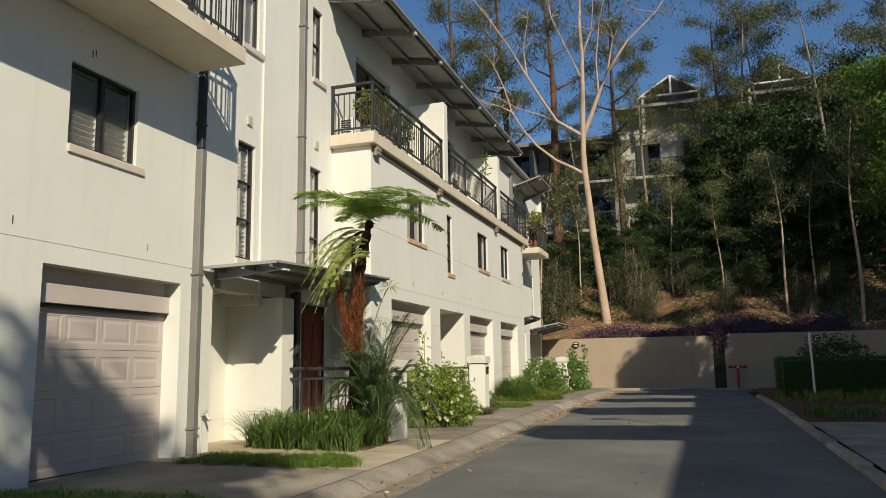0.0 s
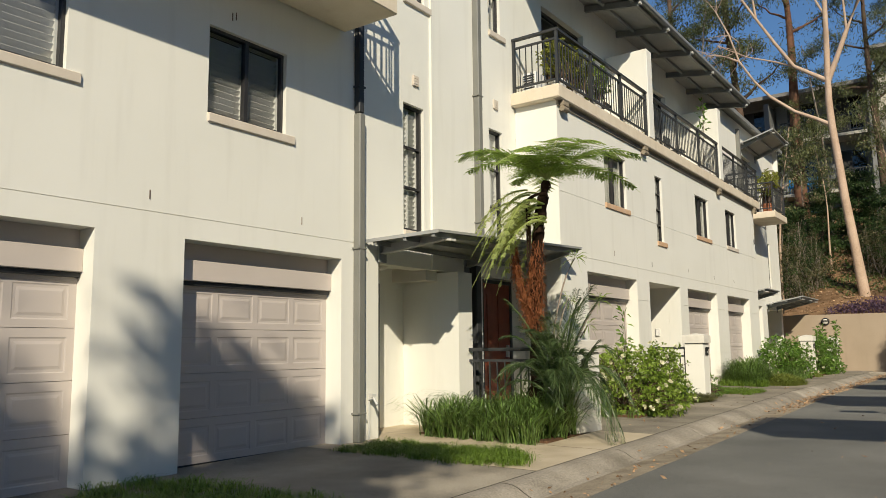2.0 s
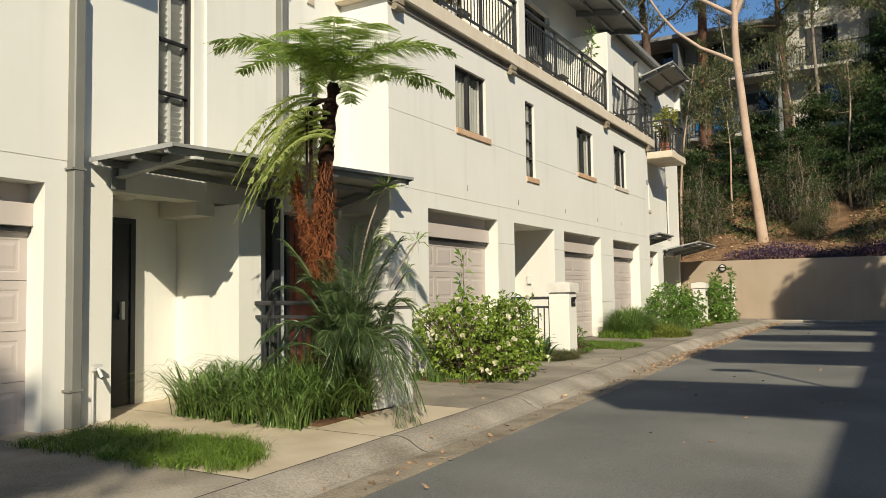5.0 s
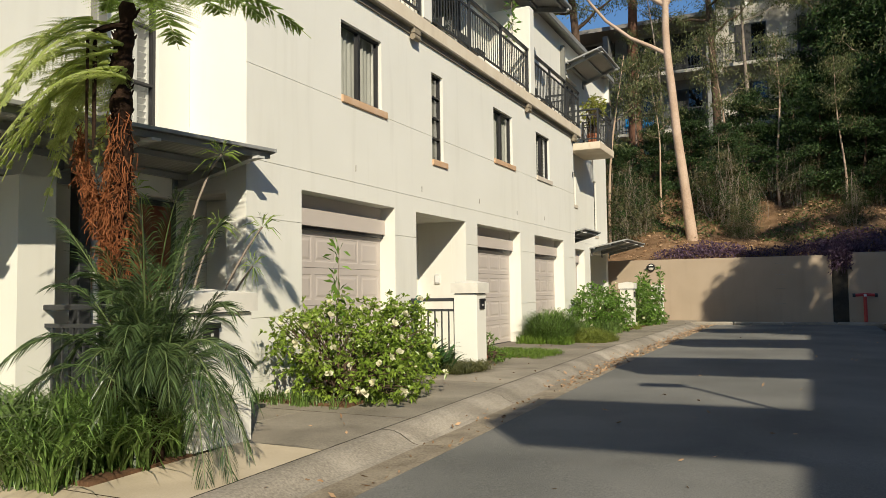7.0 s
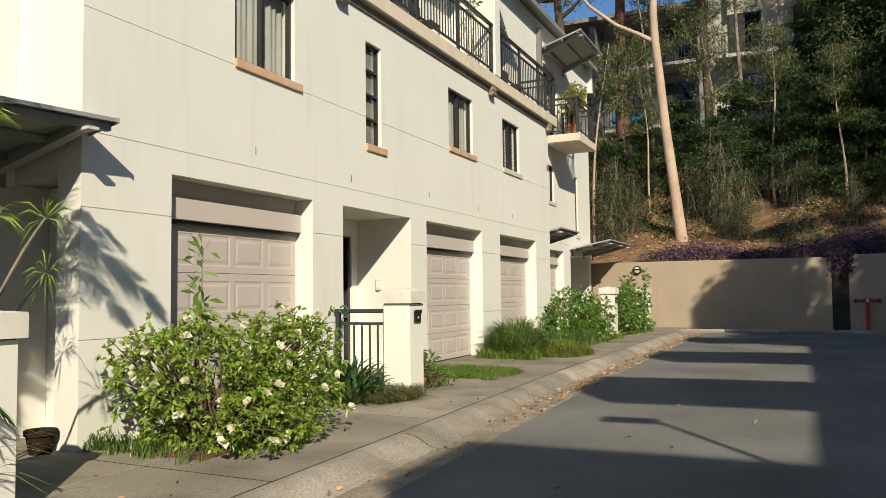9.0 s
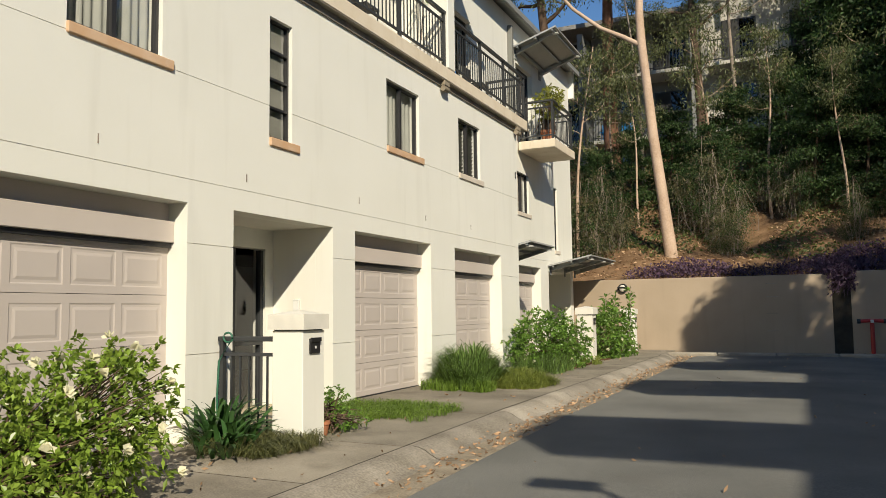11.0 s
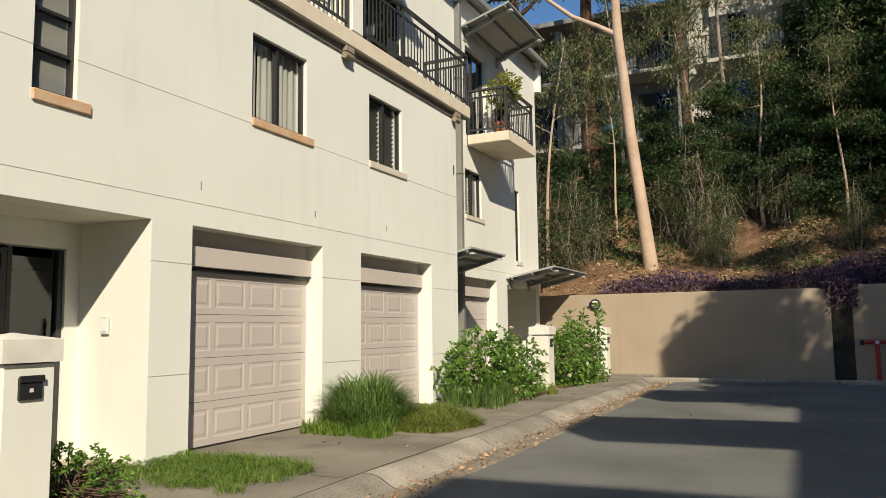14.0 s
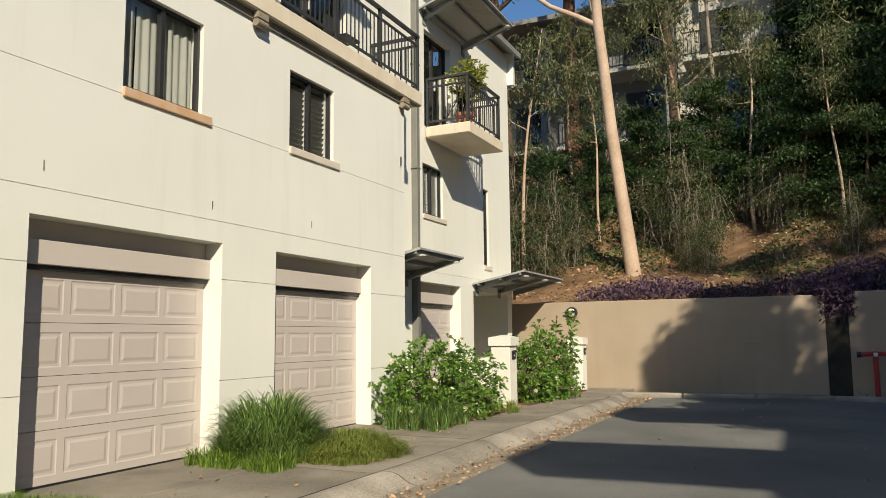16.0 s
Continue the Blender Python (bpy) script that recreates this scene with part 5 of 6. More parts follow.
def strap_grass(name, box_, n, h, w, mat, label, seed, category="grass", lift=0.12, shape=None, bend=0.6, tuft=26):
    """Grass in tussocks: every tuft throws its blades outward from one foot."""
    rng = rng_of(seed)
    x0, x1, y0, y1 = box_
    feet = []
    while len(feet) < n // tuft:
        x, y = rng.uniform(x0, x1), rng.uniform(y0, y1)
        fx, fy = (x - (x0 + x1) / 2) / (x1 - x0) * 2, (y - (y0 + y1) / 2) / (y1 - y0) * 2
        if fx * fx + fy * fy * (1 if shape == "round" else 0.6) > 1.1 + 0.3 * math.sin(5 * x + 7 * y):
            continue
        feet.append((x, y, ground(y) + lift - 0.02))
    feet = np.array(feet)
    size = rng.uniform(0.5, 1.15, len(feet))
    k = np.repeat(np.arange(len(feet)), tuft)
    m = len(k)
    pos = feet[k] + rng.normal(size=(m, 3)) * np.array([0.035, 0.035, 0.0]) * (1 + 3 * h * (h < 0.2))
    a = rng.uniform(0, 6.28, m)
    r = rng.beta(1.6, 2.2, m) * 1.15
    lean = np.stack([np.cos(a) * r, np.sin(a) * r, np.zeros(m)], 1)
    if shape == "round":
        out = (pos - np.array([[(x0 + x1) / 2, (y0 + y1) / 2, 0]])) * np.array([[1, 1, 0]])
        lean = lean * 0.75 + out / (np.linalg.norm(out, axis=1)[:, None] + 0.2) * 0.55
    if shape == "dome":
        out = (pos - np.array([[(x0 + x1) / 2, (y0 + y1) / 2, 0]])) * np.array([[1, 1, 0]])
        rho = np.linalg.norm(out, axis=1) / (0.5 * (x1 - x0))
        lean = out / (0.5 * (x1 - x0)) * 0.38 + lean * 0.4
        size = 0.85 + 0.3 * size
    hh = h * size[k] * rng.uniform(0.6, 1.15, m)
    if shape == "dome":
        hh = hh * np.maximum(0.3, 1 - 0.62 * rho ** 2)
    s = Soup().blades(pos, lean, hh, w * rng.uniform(0.7, 1.2, m), rng, bend)
    return tagged(s.done(name, mat, kind="stuff"), label, category)


strap_grass("strap_grass", (-6.42, -4.5, 9.85, 11.35), 3600, 0.84, 0.017, L_GRASS, "lush green strap grass in the entry bed", 21, bend=1.05, tuft=13)
strap_grass("strap_grass", (-5.6, -4.5, 10.3, 11.5), 1300, 0.85, 0.010, L_GRASS, "tall arching strap grass around the palm", 22)
strap_grass("lawn_patch", (-6.35, -4.0, 8.25, 9.15), 9000, 0.17, 0.0055, L_LAWN, "bright green lawn strip between driveway and path", 23, bend=1.3)
strap_grass("lawn_patch", (-6.5, -4.2, 4.9, 6.2), 6000, 0.19, 0.0075, L_LAWN, "dark green lawn strip between garages", 24, bend=1.2)
strap_grass("lawn_patch", (-6.0, -4.15, 18.55, 19.75), 6500, 0.16, 0.006, L_LAWN, "bright green grass patch beside the driveway", 25, bend=1.3)
strap_grass("strap_grass", (-5.45, -4.5, 16.2, 16.95), 5200, 0.30, 0.006, L_MONDO, "low mondo grass at the pillar's foot", 26, bend=1.5)
strap_grass("strap_grass", (-5.75, -5.0, 13.1, 13.6), 500, 0.22, 0.009, L_GRASS, "grass tuft at the wall's foot", 27)
strap_grass("strap_grass", (-5.66, -4.7, 21.75, 22.65), 4600, 0.98, 0.013, L_GRASS, "tall tufted green grass clump", 28, shape="dome", bend=0.8)
strap_grass("strap_grass", (-5.15, -3.95, 22.1, 23.4), 8000, 0.46, 0.007, L_DRY, "low spreading yellow-green grass", 29, shape="dome", bend=1.1, tuft=40)
strap_grass("strap_grass", (-5.8, -4.6, 21.5, 22.2), 3000, 0.22, 0.009, L_LAWN, "short grass at the clump's edge", 30)
strap_grass("strap_grass", (-5.6, -4.5, 24.9, 26.2), 1600, 0.5, 0.009, L_GRASS, "strap grass in front of the green shrub", 31)
strap_grass("strap_grass", (-4.9, -4.4, 27.6, 28.2), 500, 0.25, 0.008, L_DRY, "grass at the old pillar's foot", 32)
strap_grass("strap_grass", (-5.2, -4.5, 13.2, 14.7), 700, 0.18, 0.008, L_GRASS, "grass under the flowering shrub", 33)


def shrub(name, blobs, n, leaf_size, mat, label, seed, flowers=0, twigs=True, base=None, category="shrub"):
    """A shrub of leafy twigs: blobs of (x, y, z, rx, ry, rz) filled with leaves, thicker toward their skins, with uneven edges."""
    rng = rng_of(seed)
    b0 = base or (blobs[0][0], blobs[0][1], ground(blobs[0][1]) + 0.12)
    t = thing(name, b0, label, category)
    vol = np.array([b[3] * b[4] * b[5] for b in blobs])
    pos, way = [], []
    tips = []
    for b, share in zip(blobs, vol / vol.sum()):
        k = int(n * share / 7) + 1
        d = sphere_dirs(rng, k, 0.1)
        rr = rng.uniform(0.35, 1.0, k) ** 0.45 * (1 + 0.16 * np.sin(d[:, 0] * 6 + d[:, 1] * 9 + seed) + 0.10 * np.sin(d[:, 2] * 11 + d[:, 1] * 5))
        c = np.array(b[:3]) + d * rr[:, None] * np.array(b[3:])
        c[:, 2] = np.maximum(c[:, 2], b0[2] + 0.04)
        tips.append((c, d))
        for j in range(7):
            e = sphere_dirs(rng, k, 0.35) * 0.9 + d * 0.6
            pos.append(c + rng.normal(size=(k, 3)) * leaf_size * 0.12)
            way.append(e)
    pos, way = np.concatenate(pos), np.concatenate(way)
    m = len(pos)
    Soup().leaves(pos, way, leaf_size * rng.uniform(0.6, 1.25, m), leaf_size * 0.48 * rng.uniform(0.7, 1.1, m), 0.2, rng).done("foliage", mat, t)
    if twigs:
        tw = Soup()
        for c, d in tips:
            for i in rng.choice(len(c), min(36, len(c)), False):
                a = np.array(b0) + np.array([rng.normal() * 0.12, rng.normal() * 0.12, 0])
                mid = (a + c[i]) / 2 + np.array([0, 0, 0.1])
                tw.tube([a, mid, c[i]], [0.012, 0.008, 0.003], 4)
        tw.done("branching", BARK_DARK, t, "thin brown branching")
    if flowers:
        fl = Soup()
        for c, d in tips:
            k = int(flowers * len(c) / sum(len(x[0]) for x in tips))
            sel = rng.choice(len(c), min(k, len(c)), False)
            for i in sel:
                p = c[i] + d[i] * 0.07
                e = sphere_dirs(rng, 8, 0) * 0.8 + d[i]
                fl.leaves(np.repeat([p], 8, 0), e, 0.07, 0.06, 0.1, rng)
        fl.done("blossom", PETAL, t, "cream white blossom", kind="stuff")
    return t


shrub("gardenia_shrub", [(-4.95, 13.75, 0.62, 0.62, 0.62, 0.62), (-4.85, 14.55, 0.66, 0.55, 0.55, 0.58), (-4.55, 14.2, 0.42, 0.5, 0.6, 0.42), (-4.4, 13.75, 0.33, 0.42, 0.42, 0.3), (-5.2, 13.35, 0.7, 0.42, 0.35, 0.45), (-4.75, 14.8, 0.85, 0.4, 0.35, 0.4)], 13000, 0.066, L_GARD,
      "bushy flowering shrub with cream blossoms", 41, 85)
shrub("green_shrub", [(-5.2, 26.3, 0.75, 0.62, 0.95, 0.72), (-4.95, 27.2, 0.7, 0.5, 0.7, 0.62), (-5.3, 25.7, 0.55, 0.5, 0.6, 0.5), (-4.9, 26.6, 0.45, 0.5, 0.9, 0.4)], 9500, 0.085, L_BUSH, "dense rounded green shrub with few white blossoms", 42, 22)
shrub("green_shrub", [(-4.95, 30.0, 0.75, 0.55, 0.9, 0.68), (-4.9, 31.5, 0.85, 0.5, 0.9, 0.7), (-4.7, 30.8, 0.45, 0.5, 1.2, 0.4)], 8000, 0.10, L_BUSH, "dense green shrub beside the dead end", 43, 14)
shrub("small_shrub", [(-4.95, 17.55, 0.40, 0.31, 0.28, 0.31), (-4.72, 17.75, 0.27, 0.25, 0.24, 0.2), (-5.2, 18.1, 0.30, 0.24, 0.3, 0.2)], 2200, 0.05, L_BUSH, "small twiggy shrub behind the pillar", 44)


def sapling(base, tip, n, size, mat, label, seed):
    rng = rng_of(seed)
    t = thing("sapling", base, label, "shrub")
    a, b = np.array(base), np.array(tip)
    u = np.linspace(0, 1, 10)[:, None]
    pts = a + (b - a) * u + np.array([[0.04, -0.03, 0]]) * np.sin(u * 3.1)
    Soup().tube(pts, np.linspace(0.014, 0.004, 10), 6).done("stem", BARK_GREY, t)
    f = rng.uniform(0.5, 1.0, n)
    p = a + (b - a) * f[:, None]
    d = sphere_dirs(rng, n, 0.4)
    Soup().leaves(p + d * rng.uniform(0.02, 0.10, (n, 1)), d, size * rng.uniform(0.7, 1.2, n), size * 0.36, 0.15, rng).done("leaves", mat, t)
    return t


sapling((-5.0, 13.6, ground(13) + 0.1), (-4.9, 13.62, 1.78), 60, 0.13, L_BUSH, "thin sapling rising out of the flowering shrub", 51)
for i, (x, y, h) in enumerate(((-5.0, 30.6, 1.75), (-4.55, 31.6, 1.95), (-5.1, 32.2, 1.8))):
    sapling((x, y, ground(y) + 0.1), (x + 0.1, y + 0.1, h), 90, 0.16, L_BUSH, "tall shoot standing above the green shrub", 52 + i)


def strap_plant(at, n, size, mat, label, seed):
    rng = rng_of(seed)
    t = thing("strap_plant", at, label, "plant")
    s = Soup()
    for i in range(n):
        az, rise = rng.uniform(0, 6.28), radians(rng.uniform(38, 84))
        ln = size * rng.uniform(0.7, 1.1)
        pts = frond_points(np.array(at) + np.array([rng.normal() * 0.1, rng.normal() * 0.1, 0]), az, rise, ln, 0.45, 7)
        side = np.array([-math.sin(az), math.cos(az), 0.0])
        w = 0.022 * np.array([0.6, 1, 1.1, 1.0, 0.8, 0.5, 0.05])[:, None]
        v = np.concatenate([pts - side * w, pts + side * w + np.array([0, 0, 0.004])])
        q = np.array([(j, j + 1, j + 8, j + 7) for j in range(6)]) + s.n
        s.v.append(v)
        s.q.append(q)
        s.n += 14
    s.done("leaves", mat, t)
    return t


strap_plant((-5.3, 16.5, ground(16) + 0.11), 95, 0.86, L_AGAP, "dark glossy strap-leaved plant below the fence", 61)
strap_plant((-5.0, 16.2, ground(16) + 0.11), 44, 0.62, L_AGAP, "dark glossy strap-leaved plant below the fence", 62)
strap_plant((-5.45, 16.6, ground(16) + 0.11), 30, 0.55, L_AGAP, "dark glossy strap-leaved plant below the fence", 63)


def pot(at, r, h, mat, label, name="flower_pot"):
    x, y, z = at
    p = thing(name, at, label, "pot", "garden pots")
    prof = [(r * 0.72, 0), (r * 0.95, h * 0.8), (r * 1.08, h * 0.8), (r * 1.08, h), (r * 0.92, h), (r * 0.85, h * 0.85)]
    k = 18
    a = np.linspace(0, 2 * np.pi, k, endpoint=False)
    v = np.concatenate([np.stack([x + rr * np.cos(a), y + rr * np.sin(a), np.full(k, z + zz)], 1) for rr, zz in prof])
    q = [(i * k + j, i * k + (j + 1) % k, (i + 1) * k + (j + 1) % k, (i + 1) * k + j) for i in range(len(prof) - 1) for j in range(k)]
    arrays("vessel", v, [q], mat, p, smooth=False)
    arrays("potting_soil", np.stack([x + r * 0.86 * np.cos(a), y + r * 0.86 * np.sin(a), np.full(k, z + h * 0.86)], 1), [[list(range(k))]], MULCH, p)
    return p


pot((-4.8, 17.42, ground(17) + 0.1), 0.09, 0.15, TERRACOTTA, "small terracotta pot behind the pillar")
pot((-6.3, 12.35, ground(12) + 0.1), 0.2, 0.36, TERRACOTTA, "large terracotta pot by the shaded entry")
pot((-6.05, 13.0, ground(13) + 0.1), 0.12, 0.2, FERN_TRUNK, "brown pot against the pier")
# balcony plants
for i, y in enumerate((13.75, 14.5, 15.3)):
    pot((-6.05, y, 5.70), 0.17, 0.32, PALE_STEEL, "pale planter pot on the balcony")
    shrub("potted_shrub", [(-6.05, y, 6.42, 0.30, 0.42, 0.38)], 1500, 0.07, L_YELLOW if i < 2 else L_GARD, "yellow-green potted shrub on the balcony", 70 + i, base=(-6.05, y, 5.98))
pot((-6.0, 29.55, 5.73), 0.18, 0.34, TERRACOTTA, "terracotta pot on the small balcony")
shrub("potted_shrub", [(-6.0, 29.6, 6.75, 0.34, 0.45, 0.42), (-5.9, 29.9, 7.1, 0.25, 0.3, 0.3)], 1600, 0.09, L_YELLOW, "yellow-green potted shrub on the small balcony", 75, base=(-6.0, 29.55, 6.02))
pot((-5.98, 22.2, 5.70), 0.18, 0.34, PALE_STEEL, "pale pot beside the balcony divider")
sapling((-5.98, 22.2, 6.0), (-5.95, 22.25, 7.85), 50, 0.16, L_BUSH, "potted plant rising above the dividing wall", 76)
ac = thing("air_conditioner", (-6.35, 13.5, 5.70), "white air conditioner unit on the balcony", "air conditioner")
solid("casing", (-6.5, -6.2, 13.22, 13.62, 5.74, 6.1), WHITE_PAINT, ac, bevel=0.02)
for i in range(6):
    solid("grille_slat", (-6.46, -6.24, 13.208, 13.219, 5.80 + i * 0.045, 5.82 + i * 0.045), BLACK_PLASTIC, ac)
for y in (15.9, 25.2, 20.6):
    c = thing("patio_chair", (-6.2, y, 5.70), "dark metal patio chair on the balcony", "chair", "balcony chairs")
    solid("seat", (-6.4, -6.0, y - 0.2, y + 0.2, 6.12, 6.15), STEEL, c)
    solid("backrest", (-6.43, -6.4, y - 0.2, y + 0.2, 6.15, 6.55), STEEL, c)
    for dx, dy in ((-0.18, -0.18), (0.17, -0.18), (-0.18, 0.17), (0.17, 0.17)):
        solid("leg", (-6.2 + dx, -6.185 + dx, y + dy, y + dy + 0.015, 5.70, 6.12), STEEL, c)


# ---- dead end, verge and far side ----
hyd = thing("fire_hydrant", (1.45, 34.2, ground(34)), "red fire hydrant standpipe with two dark outlets", "hydrant")
pipe_part("riser", [(1.45, 34.2, ground(34) - 0.1), (1.45, 34.2, 0.6), (1.45, 34.2, 1.02)], 0.055, RED_PAINT, hyd, sides=12)
pipe_part("crossbar", [(1.18, 34.2, 1.02), (1.45, 34.2, 1.04), (1.72, 34.2, 1.02)], 0.05, RED_PAINT, hyd, sides=12)
for x in (1.10, 1.72):
    pipe_part("outlet", [(x, 34.2, 1.02), (x + 0.08, 34.2, 1.02)], 0.065, BLACK_PLASTIC, hyd, sides=12)
solid("tag", (1.41, 1.49, 34.13, 34.14, 0.98, 1.06), WHITE_PAINT, hyd)
sg = thing("sign_post", (2.95, 23.6, ground(23) + 0.1), "thin white sign post with an edge-on plate", "sign")
pipe_part("post", [(2.95, 23.6, ground(23)), (2.94, 23.6, 2.0)], 0.03, WHITE_PAINT, sg)
solid("plate", (2.915, 2.94, 23.5, 23.75, 1.5, 2.0), PALE_STEEL, sg)


def leaf_skin(name, parent, pts, nrm, size, mat, seed):
    rng = rng_of(seed)
    k = len(pts)
    d = nrm + rng.normal(size=(k, 3)) * 0.7
    return Soup().leaves(pts + rng.normal(size=(k, 3)) * 0.03, d, size * rng.uniform(0.7, 1.3, k), size * 0.55, 0.1, rng).done(name, mat, parent)


def hedge(x0, x1, y0, y1, z0, z1, seed):
    rng = rng_of(seed)
    h = thing("clipped_hedge", ((x0 + x1) / 2, (y0 + y1) / 2, z0), "dark green clipped box hedge in shade", "hedge")
    solid("inner_mass", (x0 + 0.06, x1 - 0.06, y0 + 0.06, y1 - 0.06, z0, z1 - 0.06), L_HEDGE, h)
    P, N = [], []
    for axis, val, sgn, cnt in (("y", y0, -1, 6000), ("z", z1, 1, 4000), ("x", x0, -1, 1500)):
        q = np.stack([rng.uniform(x0, x1, cnt), rng.uniform(y0, y1, cnt), rng.uniform(z0, z1, cnt)], 1)
        i = "xyz".index(axis)
        q[:, i] = val
        n = np.zeros((cnt, 3))
        n[:, i] = sgn
        P.append(q)
        N.append(n)
    leaf_skin("foliage", h, np.concatenate(P), np.concatenate(N), 0.055, L_HEDGE, seed + 1)


hedge(2.25, 7.2, 24.8, 26.2, ground(25) + 0.1, 1.27, 81)
shrub("round_bush", [(4.2, 28.3, 1.1, 1.15, 1.0, 0.95)], 9000, 0.08, L_HEDGE, "dark rounded clipped bush behind the hedge", 83, twigs=False)
strap_grass("strap_grass", (1.85, 6.5, 20.5, 24.6), 2600, 0.34, 0.014, L_DRY, "straggly low plants along the shaded verge", 84)
strap_grass("strap_grass", (1.85, 3.2, 16.0, 17.5), 700, 0.3, 0.014, L_GRASS, "low plants at the verge corner", 85)

# ---- the houses across the lane, outside the walk's view ----
opp = thing("opposite_terrace", (9, 8, 0), "cream rendered terrace across the lane", "house", kind="structure")
solid("wall", (6.95, 12.0, -30.0, -10.2, -0.3, 7.5), RENDERED, opp)
solid("wall", (6.95, 12.0, -2.6, 26.0, -0.3, 7.5), RENDERED, opp)
solid("roof", (6.75, 12.2, -2.8, 26.2, 7.501, 7.64), FAR_ROOF, opp)
# lofts are unseen additions; their overhanging slabs are sized to stripe the road with shadow
for a, b in ((1.5, 3.1), (6.65, 8.25), (11.8, 13.4), (16.95, 18.55)):
    solid("loft_wall", (8.7, 11.5, a - 0.6, b + 0.6, 7.641, 9.40), RENDERED, opp)
    solid("loft_roof", (5.65, 9.5, a, b, 8.75, 9.52), FAR_ROOF, opp)
lamp = thing("street_lamp", (3.3, 9.75, ground(9)), "tall grey street lamp with a shallow head", "street lamp")
pipe_part("pole", [(3.3, 9.75, ground(9)), (3.3, 9.75, 3.0), (3.3, 9.75, 5.3), (3.25, 9.76, 5.42)], 0.035, GREY_STEEL, lamp)
solid("head", (2.75, 3.3, 9.62, 9.9, 5.40, 5.48), GREY_STEEL, lamp, bevel=0.02)


# ---- trees ----
def limb(rng, a, b, bow, n=9):
    u = np.linspace(0, 1, n)[:, None]
    a, b = np.array(a, float), np.array(b, float)
    mid = (a + b) / 2 + np.array(bow)
    w = rng.normal(size=(n, 3)) * 0.015 * np.linalg.norm(b - a) * np.sin(u * math.pi)
    return (1 - u) ** 2 * a + 2 * u * (1 - u) * mid + u * u * b + w


def clump_leaves(soup, rng, centres, per, spread, length, width, hang, flat=0.6):
    c = np.repeat(np.array(centres), per, 0)
    k = len(c)
    off = rng.normal(size=(k, 3)) * np.array([spread, spread, spread * flat])
    d = sphere_dirs(rng, k, 0)
    d[:, 2] -= hang
    soup.leaves(c + off, d, length * rng.uniform(0.6, 1.3, k), width * rng.uniform(0.7, 1.2, k), 0.1, rng)


def tree(name, at, height, first, spread, nlimb, trunk_r, bark, leafmat, label, seed, per=36, clump=0.38, ll=0.2, lw=0.06, hang=0.8, droop=0.0, twig=5, flat=0.6):
    """A tree with a wavering tapered trunk, limbs from `first` (share of height) upward, twigs and clumps of single leaves."""
    rng = rng_of(seed)
    t = thing(name, at, label, "tree", "hillside trees")
    base = np.array(at, float)
    lean = rng.normal(size=2) * 0.04 * height
    u = np.linspace(0, 1, 16)
    pts = np.stack([base[0] + lean[0] * u ** 2 + 0.12 * np.sin(u * 7 + seed), base[1] + lean[1] * u ** 2 + 0.1 * np.sin(u * 5), base[2] - 0.3 + (height + 0.3) * u], 1)
    wood = Soup().tube(pts, trunk_r * (1.05 - 0.93 * u) + 0.01, 9)
    centres = []
    for i in range(nlimb):
        f = first + (1 - first) * (i + rng.uniform(0, 0.7)) / nlimb
        f = min(f, 0.985)
        p = np.array([np.interp(f, u, pts[:, k]) for k in range(3)])
        az = i * 2.4 + rng.uniform(-0.5, 0.5)
        ln = spread * (1.0 - 0.55 * (f - first) / (1 - first)) * rng.uniform(0.6, 1.1)
        e = p + np.array([math.cos(az) * ln, math.sin(az) * ln, ln * rng.uniform(0.15, 0.9) - droop * ln])
        lp = limb(rng, p, e, (0, 0, -0.12 * ln))
        r0 = trunk_r * (1.02 - 0.93 * f) * 0.6
        wood.tube(lp, np.linspace(r0, 0.012, 9), 6)
        for j in range(twig):
            q = lp[rng.integers(3, 9)]
            tl = ln * rng.uniform(0.18, 0.45)
            dd = sphere_dirs(rng, 1, 0.25 - droop)[0]
            te = q + dd * tl
            wood.tube([q, (q + te) / 2 + rng.normal(size=3) * 0.05, te], [0.018, 0.012, 0.005], 4)
            centres += [te, (q + te) / 2 + rng.normal(size=3) * 0.1]
        centres.append(e)
    wood.done("trunk", bark, t, "", True)
    cr = Soup()
    clump_leaves(cr, rng, centres, per, clump, ll, lw, hang, flat)
    cr.done("crown", leafmat, t)
    return t


